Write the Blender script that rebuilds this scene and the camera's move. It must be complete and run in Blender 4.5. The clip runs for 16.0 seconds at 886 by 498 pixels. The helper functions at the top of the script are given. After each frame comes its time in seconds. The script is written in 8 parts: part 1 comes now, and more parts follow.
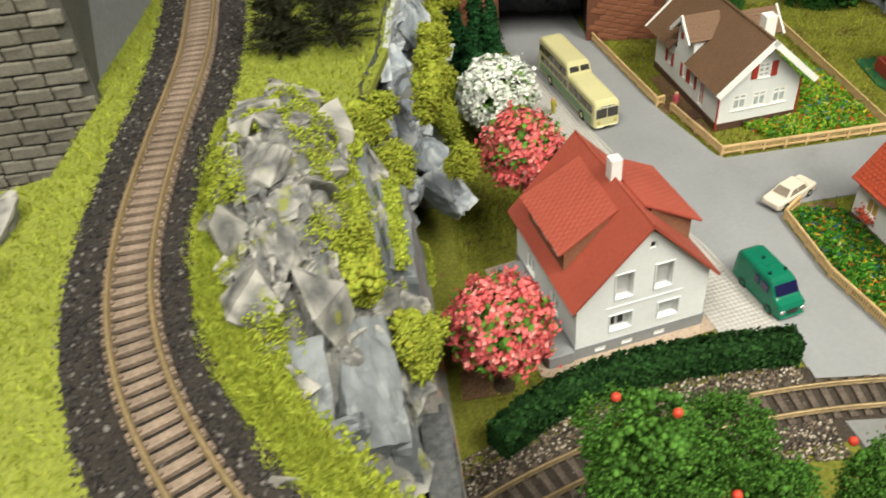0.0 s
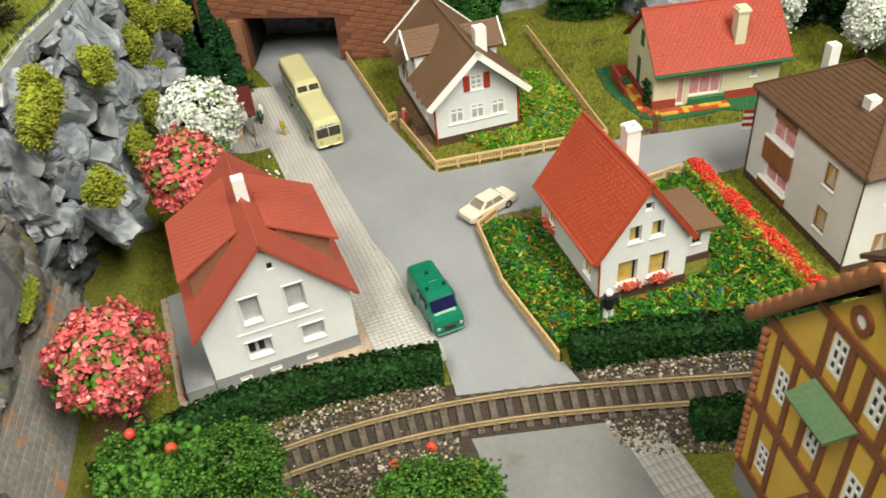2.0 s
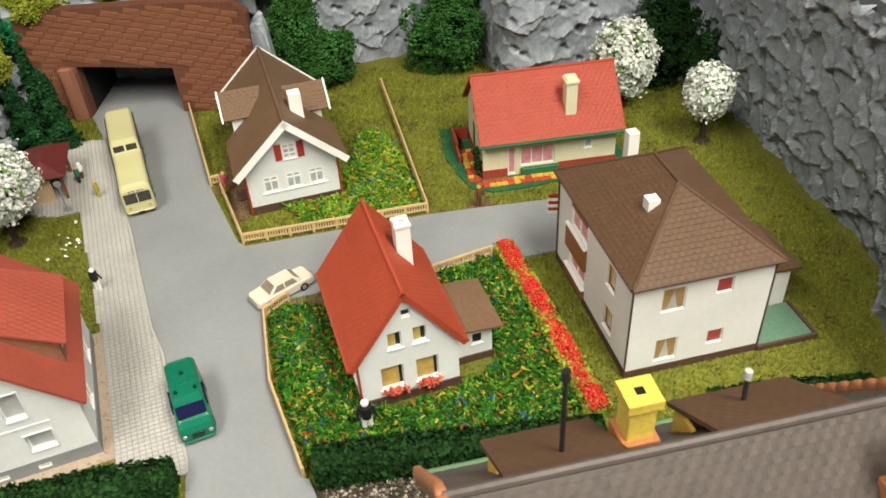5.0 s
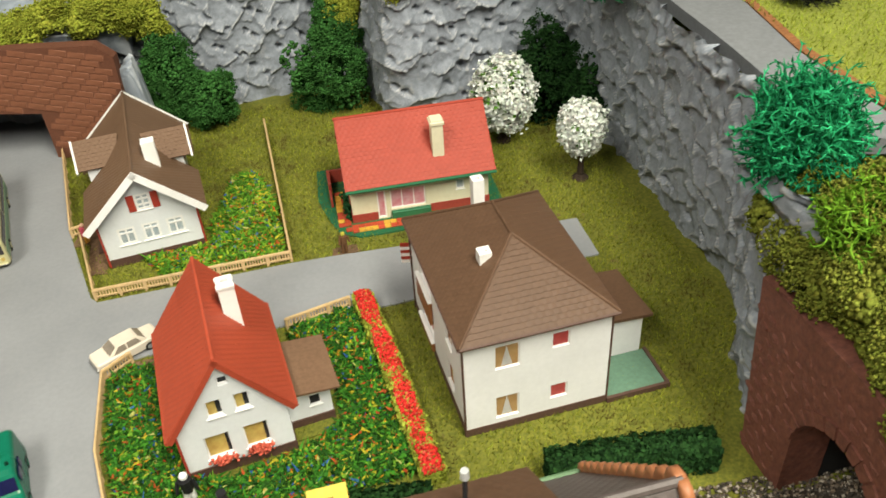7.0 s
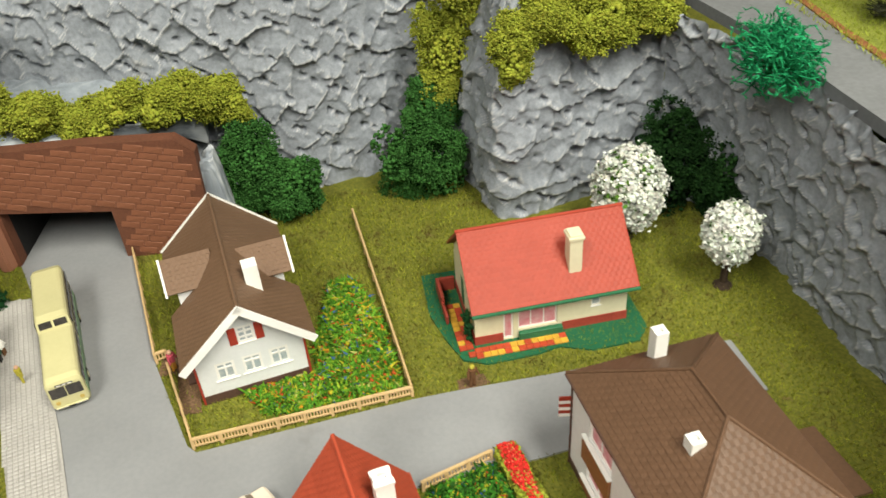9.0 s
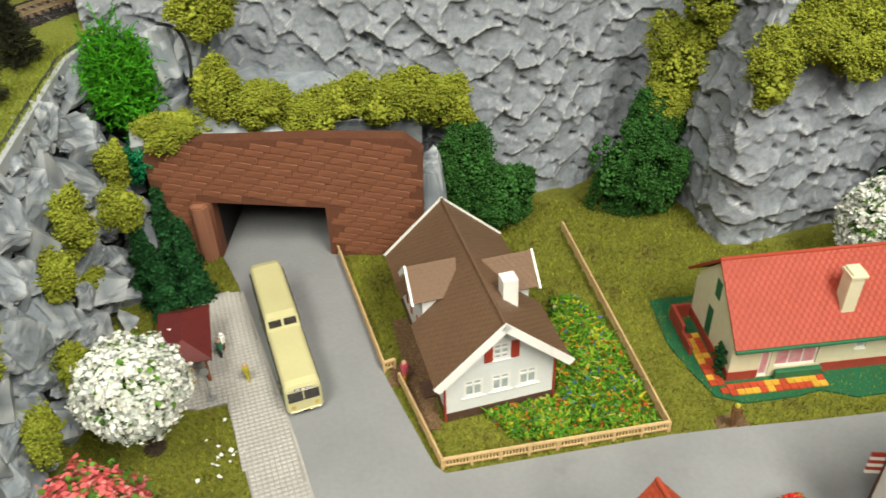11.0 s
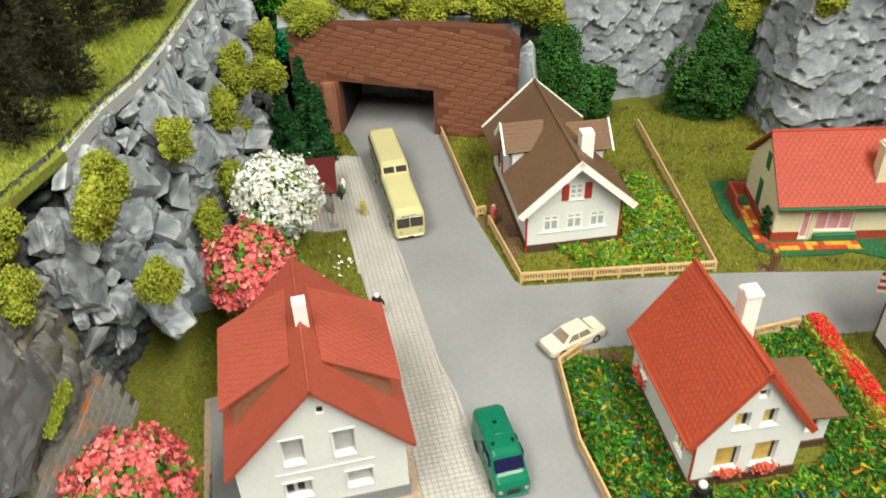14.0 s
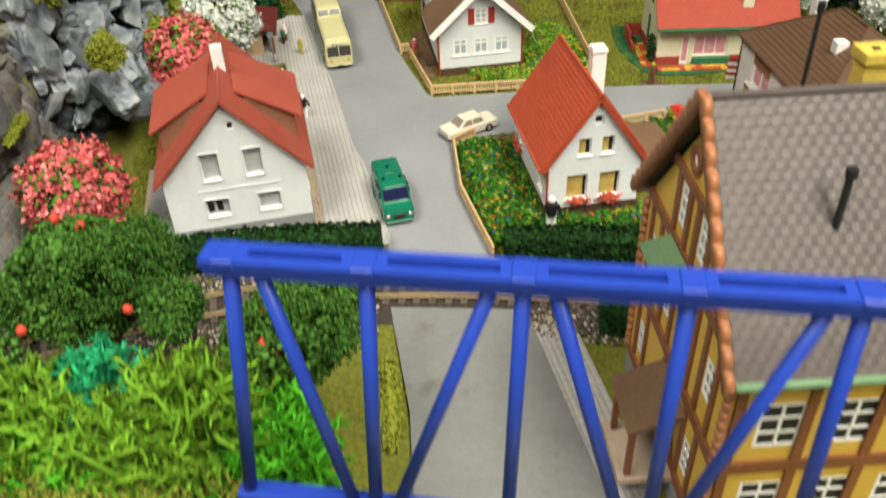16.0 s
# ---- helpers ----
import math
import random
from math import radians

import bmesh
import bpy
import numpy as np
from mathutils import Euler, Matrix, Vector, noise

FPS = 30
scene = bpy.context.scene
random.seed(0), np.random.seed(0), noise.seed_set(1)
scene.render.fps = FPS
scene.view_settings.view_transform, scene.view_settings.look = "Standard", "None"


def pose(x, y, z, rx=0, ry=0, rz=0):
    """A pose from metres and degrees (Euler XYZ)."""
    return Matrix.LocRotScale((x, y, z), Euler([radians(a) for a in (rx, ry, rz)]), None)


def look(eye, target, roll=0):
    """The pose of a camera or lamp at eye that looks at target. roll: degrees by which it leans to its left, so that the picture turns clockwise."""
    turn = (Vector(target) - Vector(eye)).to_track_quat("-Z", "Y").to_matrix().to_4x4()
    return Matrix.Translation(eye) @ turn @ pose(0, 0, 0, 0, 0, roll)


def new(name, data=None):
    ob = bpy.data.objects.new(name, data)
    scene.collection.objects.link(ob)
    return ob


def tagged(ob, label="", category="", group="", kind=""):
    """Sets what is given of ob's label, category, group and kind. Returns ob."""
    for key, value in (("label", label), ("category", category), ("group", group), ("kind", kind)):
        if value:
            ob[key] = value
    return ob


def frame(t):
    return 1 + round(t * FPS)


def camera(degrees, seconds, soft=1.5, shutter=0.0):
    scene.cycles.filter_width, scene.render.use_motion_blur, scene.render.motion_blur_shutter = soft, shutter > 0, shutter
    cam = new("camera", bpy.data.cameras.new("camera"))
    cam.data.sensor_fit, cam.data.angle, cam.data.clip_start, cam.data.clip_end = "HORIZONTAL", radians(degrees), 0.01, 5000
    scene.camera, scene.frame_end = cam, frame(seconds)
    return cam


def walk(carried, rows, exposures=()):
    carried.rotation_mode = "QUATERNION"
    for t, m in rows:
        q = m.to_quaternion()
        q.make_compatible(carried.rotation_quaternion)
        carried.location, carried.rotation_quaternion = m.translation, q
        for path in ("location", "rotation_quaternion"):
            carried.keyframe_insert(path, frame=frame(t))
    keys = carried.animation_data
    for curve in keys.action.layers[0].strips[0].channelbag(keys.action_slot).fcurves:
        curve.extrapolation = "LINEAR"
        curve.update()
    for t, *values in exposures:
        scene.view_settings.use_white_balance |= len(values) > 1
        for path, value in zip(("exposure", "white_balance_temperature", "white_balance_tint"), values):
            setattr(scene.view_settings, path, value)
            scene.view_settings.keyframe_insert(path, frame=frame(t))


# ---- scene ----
cam = camera(57.1, 16.0, 1.55, 0.3)
PATH = [
    (0, (-0.262, -0.52, 0.381), (-0.171, 1.01, -0.904), -5.9),
    (0.5, (-0.212, -0.497, 0.385), (-0.082, 1.047, -0.879), -5.6),
    (1, (-0.173, -0.487, 0.387), (-0.013, 1.073, -0.855), -5.9),
    (1.5, (-0.119, -0.503, 0.375), (0.07, 1.057, -0.862), -6.2),
    (2, (-0.079, -0.535, 0.351), (0.145, 1.014, -0.894), -5.8),
    (2.5, (-0.059, -0.504, 0.381), (0.181, 1.047, -0.859), -5.8),
    (3, (-0.04, -0.44, 0.407), (0.222, 1.112, -0.827), -5.0),
    (3.5, (-0.012, -0.411, 0.394), (0.244, 1.145, -0.837), -4.1),
    (4, (0.023, -0.438, 0.375), (0.303, 1.109, -0.863), -2.9),
    (4.2, (0.033, -0.456, 0.381), (0.305, 1.086, -0.863), -3.9),
    (6.3, (0.107, -0.52, 0.34), (0.38, 1.028, -0.897), -3.1),
    (6.5, (0.117, -0.513, 0.35), (0.416, 1.039, -0.875), -2.8),
    (7, (0.15, -0.495, 0.369), (0.483, 1.061, -0.844), -4.0),
    (7.5, (0.161, -0.489, 0.38), (0.496, 1.065, -0.834), -4.4),
    (8, (0.128, -0.459, 0.398), (0.487, 1.091, -0.814), -4.1),
    (8.2, (0.12, -0.437, 0.401), (0.47, 1.115, -0.811), -4.7),
    (10.3, (0.021, -0.314, 0.383), (0.301, 1.275, -0.799), -3.1),
    (10.5, (0.007, -0.311, 0.383), (0.272, 1.278, -0.802), -3.1),
    (11, (-0.041, -0.306, 0.392), (0.198, 1.28, -0.802), -2.3),
    (11.5, (-0.075, -0.32, 0.395), (0.11, 1.272, -0.802), -2.6),
    (12, (-0.101, -0.346, 0.398), (0.044, 1.252, -0.797), -2.7),
    (12.5, (-0.117, -0.367, 0.395), (-0.004, 1.236, -0.795), -2.4),
    (13, (-0.12, -0.391, 0.391), (-0.03, 1.214, -0.8), -2.1),
    (13.5, (-0.086, -0.41, 0.389), (-0.006, 1.196, -0.802), -2.0),
    (14, (-0.069, -0.451, 0.37), (-0.02, 1.153, -0.823), -2.3),
    (14.5, (-0.05, -0.487, 0.358), (-0.001, 1.118, -0.834), -2.3),
    (15, (-0.035, -0.524, 0.352), (0.015, 1.081, -0.841), -2.5),
    (15.5, (-0.02, -0.556, 0.342), (0.024, 1.047, -0.853), -2.8),
    (15.8, (-0.016, -0.587, 0.324), (0.027, 1.016, -0.871), -2.7),
    (16, (-0.013, -0.61, 0.302), (0.029, 0.986, -0.903), -2.6),
]
walk(cam, [(t, look(eye, target, roll)) for t, eye, target, roll in PATH],
     [(0.0, 0.46), (1.5, 0.44), (3.0, 0.38), (4.0, 0.38), (6.5, 0.35), (7.2, 0.48), (8.0, 0.58), (9.0, 0.5), (10.5, 0.42), (12.0, 0.5), (13.5, 0.58), (14.5, 0.38), (15.2, 0.36), (16.0, 0.4)])

# world: a dim indoor surround, the closed room is lit by two added lamps out of view
world = bpy.data.worlds.new("world")
scene.world = world
world.use_nodes = True
world.node_tree.nodes["Background"].inputs[0].default_value = (0.9, 0.95, 1.0, 1)
world.node_tree.nodes["Background"].inputs[1].default_value = 0.1


def area_light(name, eye, target, sx, sy, watts, color):
    data = bpy.data.lights.new(name, "AREA")
    data.shape, data.size, data.size_y, data.energy, data.color = "RECTANGLE", sx, sy, watts, color
    ob = new(name, data)
    ob.matrix_world = look(eye, target)
    return ob


# right lamp placed from the direction of the shadows, its fixture is unseen
area_light("unseen_area_lamp", (0.6, -1.2, 1.6), (0.6, -1.2, 0), 0.5, 1.5, 53.0, (1.0, 0.95, 0.78))
# left lamp added as fill for left-facing walls and the right cliff
area_light("unseen_area_lamp", (-0.68, -1.0, 1.6), (-0.68, -1.0, 0), 0.5, 1.5, 29.0, (1.0, 0.95, 0.78))
scene.view_settings.exposure = 0.46

# ---------------------------------------------------------------- helpers
U = 0.01  # the building numbers below are centimetres of the model
from mathutils import geometry

rng = np.random.default_rng(7)


def finish(name, me, material, parent, label="", kind="", smooth=False):
    for m in (material if isinstance(material, (list, tuple)) else [material]):
        me.materials.append(m)
    if smooth:
        me.polygons.foreach_set("use_smooth", [True] * len(me.polygons))
    ob = new(name, me)
    ob.parent = parent
    if label or kind:
        tagged(ob, label=label, kind=kind)
    return ob


def part(name, bm, material, parent=None, label="", kind="", smooth=False):
    me = bpy.data.meshes.new(name)
    bmesh.ops.recalc_face_normals(bm, faces=bm.faces)
    bm.to_mesh(me)
    bm.free()
    me.transform(Matrix.Scale(U, 4))
    return finish(name, me, material, parent, label, kind, smooth)


def cloud(name, verts, faces, material, parent=None, label="", kind="", smooth=False):
    me = bpy.data.meshes.new(name)
    verts = np.asarray(verts, dtype=np.float32) * U
    faces = np.asarray(faces, dtype=np.int32)
    nf, k = faces.shape
    me.vertices.add(len(verts))
    me.vertices.foreach_set("co", verts.ravel())
    me.loops.add(nf * k)
    me.loops.foreach_set("vertex_index", faces.ravel())
    me.polygons.add(nf)
    me.polygons.foreach_set("loop_start", np.arange(0, nf * k, k, dtype=np.int32))
    me.update(calc_edges=True)
    me.validate()
    return finish(name, me, material, parent, label, kind, smooth)


def thing(name, x, y, z=0, rz=0, label="", category="", group="", kind=""):
    ob = new(name)
    ob.matrix_basis = pose(x * U, y * U, z * U, 0, 0, rz)
    ob.empty_display_size = 0.01
    return tagged(ob, label, category, group, kind)


def box(bm, a, b, M=None, bevel=0.0, seg=1):
    vs = [Vector((x, y, z)) for x in (a[0], b[0]) for y in (a[1], b[1]) for z in (a[2], b[2])]
    if bevel:
        tmp = bmesh.new()
        vv = [tmp.verts.new(v) for v in vs]
        for f in ((0, 1, 3, 2), (4, 6, 7, 5), (0, 4, 5, 1), (2, 3, 7, 6), (0, 2, 6, 4), (1, 5, 7, 3)):
            tmp.faces.new([vv[i] for i in f])
        bmesh.ops.bevel(tmp, geom=tmp.edges[:], offset=bevel, segments=seg, affect="EDGES", profile=0.5)
        tmp.verts.index_update()
        new_v = [bm.verts.new(M @ v.co if M else v.co) for v in tmp.verts]
        for f in tmp.faces:
            bm.faces.new([new_v[v.index] for v in f.verts])
        tmp.free()
        return
    vv = [bm.verts.new(M @ v if M else v) for v in vs]
    for f in ((0, 1, 3, 2), (4, 6, 7, 5), (0, 4, 5, 1), (2, 3, 7, 6), (0, 2, 6, 4), (1, 5, 7, 3)):
        bm.faces.new([vv[i] for i in f])


def boxes(*items, bevel=0.0, M=None):
    bm = bmesh.new()
    for a, b in items:
        box(bm, a, b, M, bevel)
    return bm


def prism(bm, poly, z0, z1):
    """An upright slab over a flat outline, which may be concave."""
    tris = geometry.tessellate_polygon([[Vector((x, y, 0)) for x, y in poly]])
    lo = [bm.verts.new((x, y, z0)) for x, y in poly]
    hi = [bm.verts.new((x, y, z1)) for x, y in poly]
    for t in tris:
        bm.faces.new([hi[i] for i in t])
        bm.faces.new([lo[i] for i in reversed(t)])
    n = len(poly)
    for i in range(n):
        bm.faces.new([lo[i], lo[(i + 1) % n], hi[(i + 1) % n], hi[i]])


def slab(bm, pts, t):
    """A thick panel under a flat polygon in space."""
    pts = [Vector(p) for p in pts]
    n = geometry.normal(pts)
    if n.z < 0:
        n = -n
    hi = [bm.verts.new(p) for p in pts]
    lo = [bm.verts.new(p - n * t) for p in pts]
    bm.faces.new(hi)
    bm.faces.new(lo[::-1])
    k = len(pts)
    for i in range(k):
        bm.faces.new([hi[i], lo[i], lo[(i + 1) % k], hi[(i + 1) % k]])


def cyl(bm, p, q, r0, r1=None, n=10, cap=True):
    p, q = Vector(p), Vector(q)
    r1 = r0 if r1 is None else r1
    m = (q - p).to_track_quat("Z", "Y").to_matrix()
    a = [bm.verts.new(p + m @ Vector((r0 * math.cos(2 * math.pi * i / n), r0 * math.sin(2 * math.pi * i / n), 0))) for i in range(n)]
    b = [bm.verts.new(q + m @ Vector((r1 * math.cos(2 * math.pi * i / n), r1 * math.sin(2 * math.pi * i / n), 0))) for i in range(n)]
    for i in range(n):
        bm.faces.new([a[i], a[(i + 1) % n], b[(i + 1) % n], b[i]])
    if cap:
        bm.faces.new(a[::-1])
        bm.faces.new(b)


def ball(bm, c, r, n=8):
    m = Matrix.Translation(c) @ Matrix.Diagonal((*((r, r, r) if isinstance(r, (int, float)) else r), 1))
    bmesh.ops.create_uvsphere(bm, u_segments=n, v_segments=max(4, n // 2 + 1), radius=1, matrix=m)


def loft(bm, sections):
    """Closed rings of equal length, joined one after the other and capped."""
    rings = [[bm.verts.new(p) for p in s] for s in sections]
    for a, b in zip(rings[:-1], rings[1:]):
        for i in range(len(a)):
            bm.faces.new([a[i], a[(i + 1) % len(a)], b[(i + 1) % len(b)], b[i]])
    bm.faces.new(rings[0][::-1])
    bm.faces.new(rings[-1])


def wall_plane(o, u, n):
    """Matrix from (along, up, outward) to the thing's own space."""
    u, n, o = Vector(u).normalized(), Vector(n).normalized(), Vector(o)
    return Matrix(((u.x, 0, n.x, o.x), (u.y, 0, n.y, o.y), (u.z, 1, n.z, o.z), (0, 0, 0, 1)))


def wall_mesh(bm, M, outline, holes=(), t=0.2):
    loops = [list(outline)] + [[(a, b), (c, b), (c, d), (a, d)] for a, b, c, d in holes]
    tris = geometry.tessellate_polygon([[Vector((u, v, 0)) for u, v in lp] for lp in loops])
    flat = [p for lp in loops for p in lp]
    f = [bm.verts.new(M @ Vector((u, v, 0))) for u, v in flat]
    b = [bm.verts.new(M @ Vector((u, v, -t))) for u, v in flat]
    for tr in tris:
        bm.faces.new([f[i] for i in tr])
        bm.faces.new([b[i] for i in reversed(tr)])
    k = 0
    for lp in loops:
        n = len(lp)
        for i in range(n):
            i0, i1 = k + i, k + (i + 1) % n
            bm.faces.new([f[i0], b[i0], b[i1], f[i1]])
        k += n


def window(parent, M, hole, frame_m, pane_m, bars=(1, 0), fw=0.1, sill=None, sill_m=None, deep=0.14, curtain=None):
    u0, v0, u1, v1 = hole
    bm = bmesh.new()
    n0, n1 = -deep, -deep + 0.1
    us = [u0 + fw] + [v for i in range(bars[0]) for c in [u0 + (u1 - u0) * (i + 1) / (bars[0] + 1)] for v in (c - fw * 0.4, c + fw * 0.4)] + [u1 - fw]
    vs = [v0 + fw] + [v for i in range(bars[1]) for c in [v0 + (v1 - v0) * (0.68 if bars[1] == 1 else (i + 1) / (bars[1] + 1))] for v in (c - fw * 0.4, c + fw * 0.4)] + [v1 - fw]
    lights = [(us[i], vs[j], us[i + 1], vs[j + 1]) for i in range(0, len(us), 2) for j in range(0, len(vs), 2)]
    wall_mesh(bm, M @ Matrix.Translation((0, 0, n1)), [(u0, v0), (u1, v0), (u1, v1), (u0, v1)], lights, 0.1)
    w = part("window", bm, frame_m, parent)
    part("pane", boxes(((u0 + fw * 0.5, v0 + fw * 0.5, n0 + 0.03), (u1 - fw * 0.5, v1 - fw * 0.5, n0 + 0.05)), M=M), pane_m, w)
    if sill:
        part("sill", boxes(((u0 - sill, v0 - 0.1, -0.02), (u1 + sill, v0 - 0.003, 0.08)), M=M, bevel=0.02), sill_m or frame_m, w)
    if curtain:
        bm = bmesh.new()
        c = (u0 + u1) / 2
        tri = [bm.verts.new(M @ Vector(p)) for p in ((c - 0.32, v0 + 0.12, n0 + 0.055), (c + 0.32, v0 + 0.12, n0 + 0.055), (c, v1 - 0.12, n0 + 0.055))]
        bm.faces.new(tri)
        bmesh.ops.solidify(bm, geom=bm.faces[:], thickness=0.012)
        part("curtain", bm, curtain, w)
    return w


def pieces(name, items, material, parent, label="", bevel=0.0, M=None):
    for it in items:
        part(name, boxes(it, bevel=bevel, M=M), material, parent, label)


def tiles(bm, A, B, C, D, rows, tw, lift=0.035, t=0.14, groove=0.03, own=None, cap=300):
    """A roof slope with its courses of single tiles: A, B along the eave, D above A, C above B."""
    A, B, C, D = (Vector(p) for p in (A, B, C, D))
    n = (B - A).cross(D - A).normalized()
    if n.z < 0:
        n = -n
    slab(bm, [A, B, C, D] if (C - D).length > 1e-4 else [A, B, C], t)
    ax = (B - A).normalized()
    for r in range(rows):
        v0, v1 = r / rows, (r + 1) / rows
        L0, R0, L1, R1 = A.lerp(D, v0), B.lerp(C, v0), A.lerp(D, v1), B.lerp(C, v1)
        sa0, sb0, sa1, sb1 = ((p - A).dot(ax) for p in (L0, R0, L1, R1))
        lo, hi = max(sa0, sa1) - 0.5 * abs(sa1 - sa0), min(sb0, sb1) + 0.5 * abs(sb1 - sb0)
        if hi - lo < 0.1:
            continue
        up = L1 - L0 - ax * (L1 - L0).dot(ax)
        base = A + up * r
        half = 0.5 * (r % 2)
        k0, k1 = math.floor(lo / tw - half), math.ceil(hi / tw - half)
        for k in range(k0, k1):
            a, b = max(lo, (k + half) * tw), min(hi, (k + half + 1) * tw)
            if b - a < 0.02:
                continue
            m = (a + b) / 2
            dz = random.uniform(-0.006, 0.006)
            if own is not None and len(own) < cap:
                own.append((base + ax * a + n * dz, ax, up, n, round(b - a, 2), lift, groove))
                continue
            p = [base + ax * a + n * (lift - groove + dz), base + ax * m + n * (lift + dz), base + ax * b + n * (lift - groove + dz)]
            q = [base + ax * a + up * 1.06 + n * 0.004, base + ax * m + up * 1.06 + n * 0.012, base + ax * b + up * 1.06 + n * 0.004]
            w = [base + ax * a, base + ax * b]
            V = [bm.verts.new(x) for x in p + q + w]
            bm.faces.new([V[0], V[1], V[4], V[3]])
            bm.faces.new([V[1], V[2], V[5], V[4]])
            bm.faces.new([V[6], V[7], V[2], V[1], V[0]])


def lay_tiles(roof, own, material):
    """The single tiles of a slope as parts of the roof; alike tiles share one mesh."""
    kept = {}
    for o, ax, up, n, w, lift, groove in own:
        h = up.length
        key = (w, round(h, 3), lift)
        if key not in kept:
            me = bpy.data.meshes.new("tile")
            y = 1.06 * h
            V = [(0, 0, lift - groove), (w / 2, 0, lift), (w, 0, lift - groove), (0, y, 0.004), (w / 2, y, 0.012), (w, y, 0.004), (0, 0, 0), (w, 0, 0)]
            me.from_pydata([tuple(c * U for c in v) for v in V], [], [(0, 1, 4, 3), (1, 2, 5, 4), (6, 7, 2, 1, 0), (6, 0, 3), (2, 7, 5)])
            me.materials.append(material)
            kept[key] = me
        ob = new("tile", kept[key])
        ob.parent = roof
        m = Matrix((ax, up.normalized(), n)).transposed().to_4x4()
        m.translation = o * U
        ob.matrix_basis = m


def smooth_line(pts, n=3, closed=False):
    p = [np.array(q, dtype=float) for q in pts]
    for _ in range(n):
        q = [p[0]]
        for a, b in zip(p[:-1], p[1:]):
            q += [a * 0.75 + b * 0.25, a * 0.25 + b * 0.75]
        p = q + [p[-1]]
    return np.array(p)


def resample(line, step):
    line = np.asarray(line, dtype=float)
    d = np.r_[0, np.cumsum(np.linalg.norm(np.diff(line, axis=0), axis=1))]
    s = np.arange(0, d[-1], step)
    return np.stack([np.interp(s, d, line[:, i]) for i in range(line.shape[1])], 1)


def inside(poly, x, y):
    poly = np.asarray(poly)
    r = np.zeros(np.shape(x), dtype=bool)
    j = len(poly) - 1
    for i in range(len(poly)):
        xi, yi, xj, yj = *poly[i], *poly[j]
        with np.errstate(divide="ignore", invalid="ignore"):
            c = ((yi > y) != (yj > y)) & (x < (xj - xi) * (y - yi) / (yj - yi) + xi)
        r ^= c
        j = i
    return r


OCT = np.array([(1, 0, 0), (-1, 0, 0), (0, 1, 0), (0, -1, 0), (0, 0, 1), (0, 0, -1)], dtype=float)
OCT_F = np.array([(0, 2, 4), (2, 1, 4), (1, 3, 4), (3, 0, 4), (2, 0, 5), (1, 2, 5), (3, 1, 5), (0, 3, 5)])


def crumbs(c, size, flat=1.0, jitter=0.35):
    """Small uneven lumps round the centres c."""
    c = np.asarray(c, dtype=float)
    n = len(c)
    q = rng.normal(size=(n, 4))
    q /= np.linalg.norm(q, axis=1)[:, None]
    w, x, y, z = q.T
    R = np.stack([1 - 2 * (y * y + z * z), 2 * (x * y - z * w), 2 * (x * z + y * w), 2 * (x * y + z * w), 1 - 2 * (x * x + z * z), 2 * (y * z - x * w),
                  2 * (x * z - y * w), 2 * (y * z + x * w), 1 - 2 * (x * x + y * y)], 1).reshape(n, 3, 3)
    s = np.broadcast_to(np.asarray(size, dtype=float).reshape(-1, 1, 1), (n, 1, 1))
    base = OCT[None] * (1 + rng.uniform(-jitter, jitter, (n, 6, 1))) * np.array([1, 1, flat])
    v = np.einsum("nij,nkj->nki", R, base * s) + c[:, None]
    f = OCT_F[None] + 6 * np.arange(n)[:, None, None]
    return v.reshape(-1, 3), f.reshape(-1, 3)


def petals(c, out, size):
    """Small cupped four-cornered petals or leaves that face outward."""
    c, out = np.asarray(c, dtype=float), np.asarray(out, dtype=float)
    n = len(c)
    out = out + rng.normal(size=(n, 3)) * 0.55
    out /= np.linalg.norm(out, axis=1)[:, None]
    r = rng.normal(size=(n, 3))
    a = np.cross(out, r)
    a /= np.linalg.norm(a, axis=1)[:, None]
    b = np.cross(out, a)
    s = np.broadcast_to(np.asarray(size, dtype=float).reshape(-1, 1), (n, 1)) * rng.uniform(0.7, 1.25, (n, 1))
    k = rng.uniform(0.55, 1.0, (n, 1))
    lift = out * s * 0.35
    v = np.stack([c + a * s + lift * 0.6, c + b * s * k, c - a * s + lift, c - b * s * k + lift * 0.3, c - lift * 0.6], 1)
    f = np.array([(0, 1, 4), (1, 2, 4), (2, 3, 4), (3, 0, 4)])[None] + 5 * np.arange(n)[:, None, None]
    return v.reshape(-1, 3), f.reshape(-1, 3)


def blades(c, out, length, width):
    c, out = np.asarray(c, dtype=float), np.asarray(out, dtype=float)
    n = len(c)
    out = out / np.linalg.norm(out, axis=1)[:, None]
    a = np.cross(out, rng.normal(size=(n, 3)))
    a /= np.linalg.norm(a, axis=1)[:, None]
    L = np.broadcast_to(np.asarray(length, dtype=float).reshape(-1, 1), (n, 1)) * rng.uniform(0.6, 1.3, (n, 1))
    v = np.stack([c + a * width, c - a * width, c + out * L], 1)
    return v.reshape(-1, 3), np.arange(3 * n).reshape(-1, 3)


def join(*vf):
    vs, fs, k = [], [], 0
    for v, f in vf:
        vs.append(v)
        fs.append(f + k)
        k += len(v)
    return np.concatenate(vs), np.concatenate(fs)


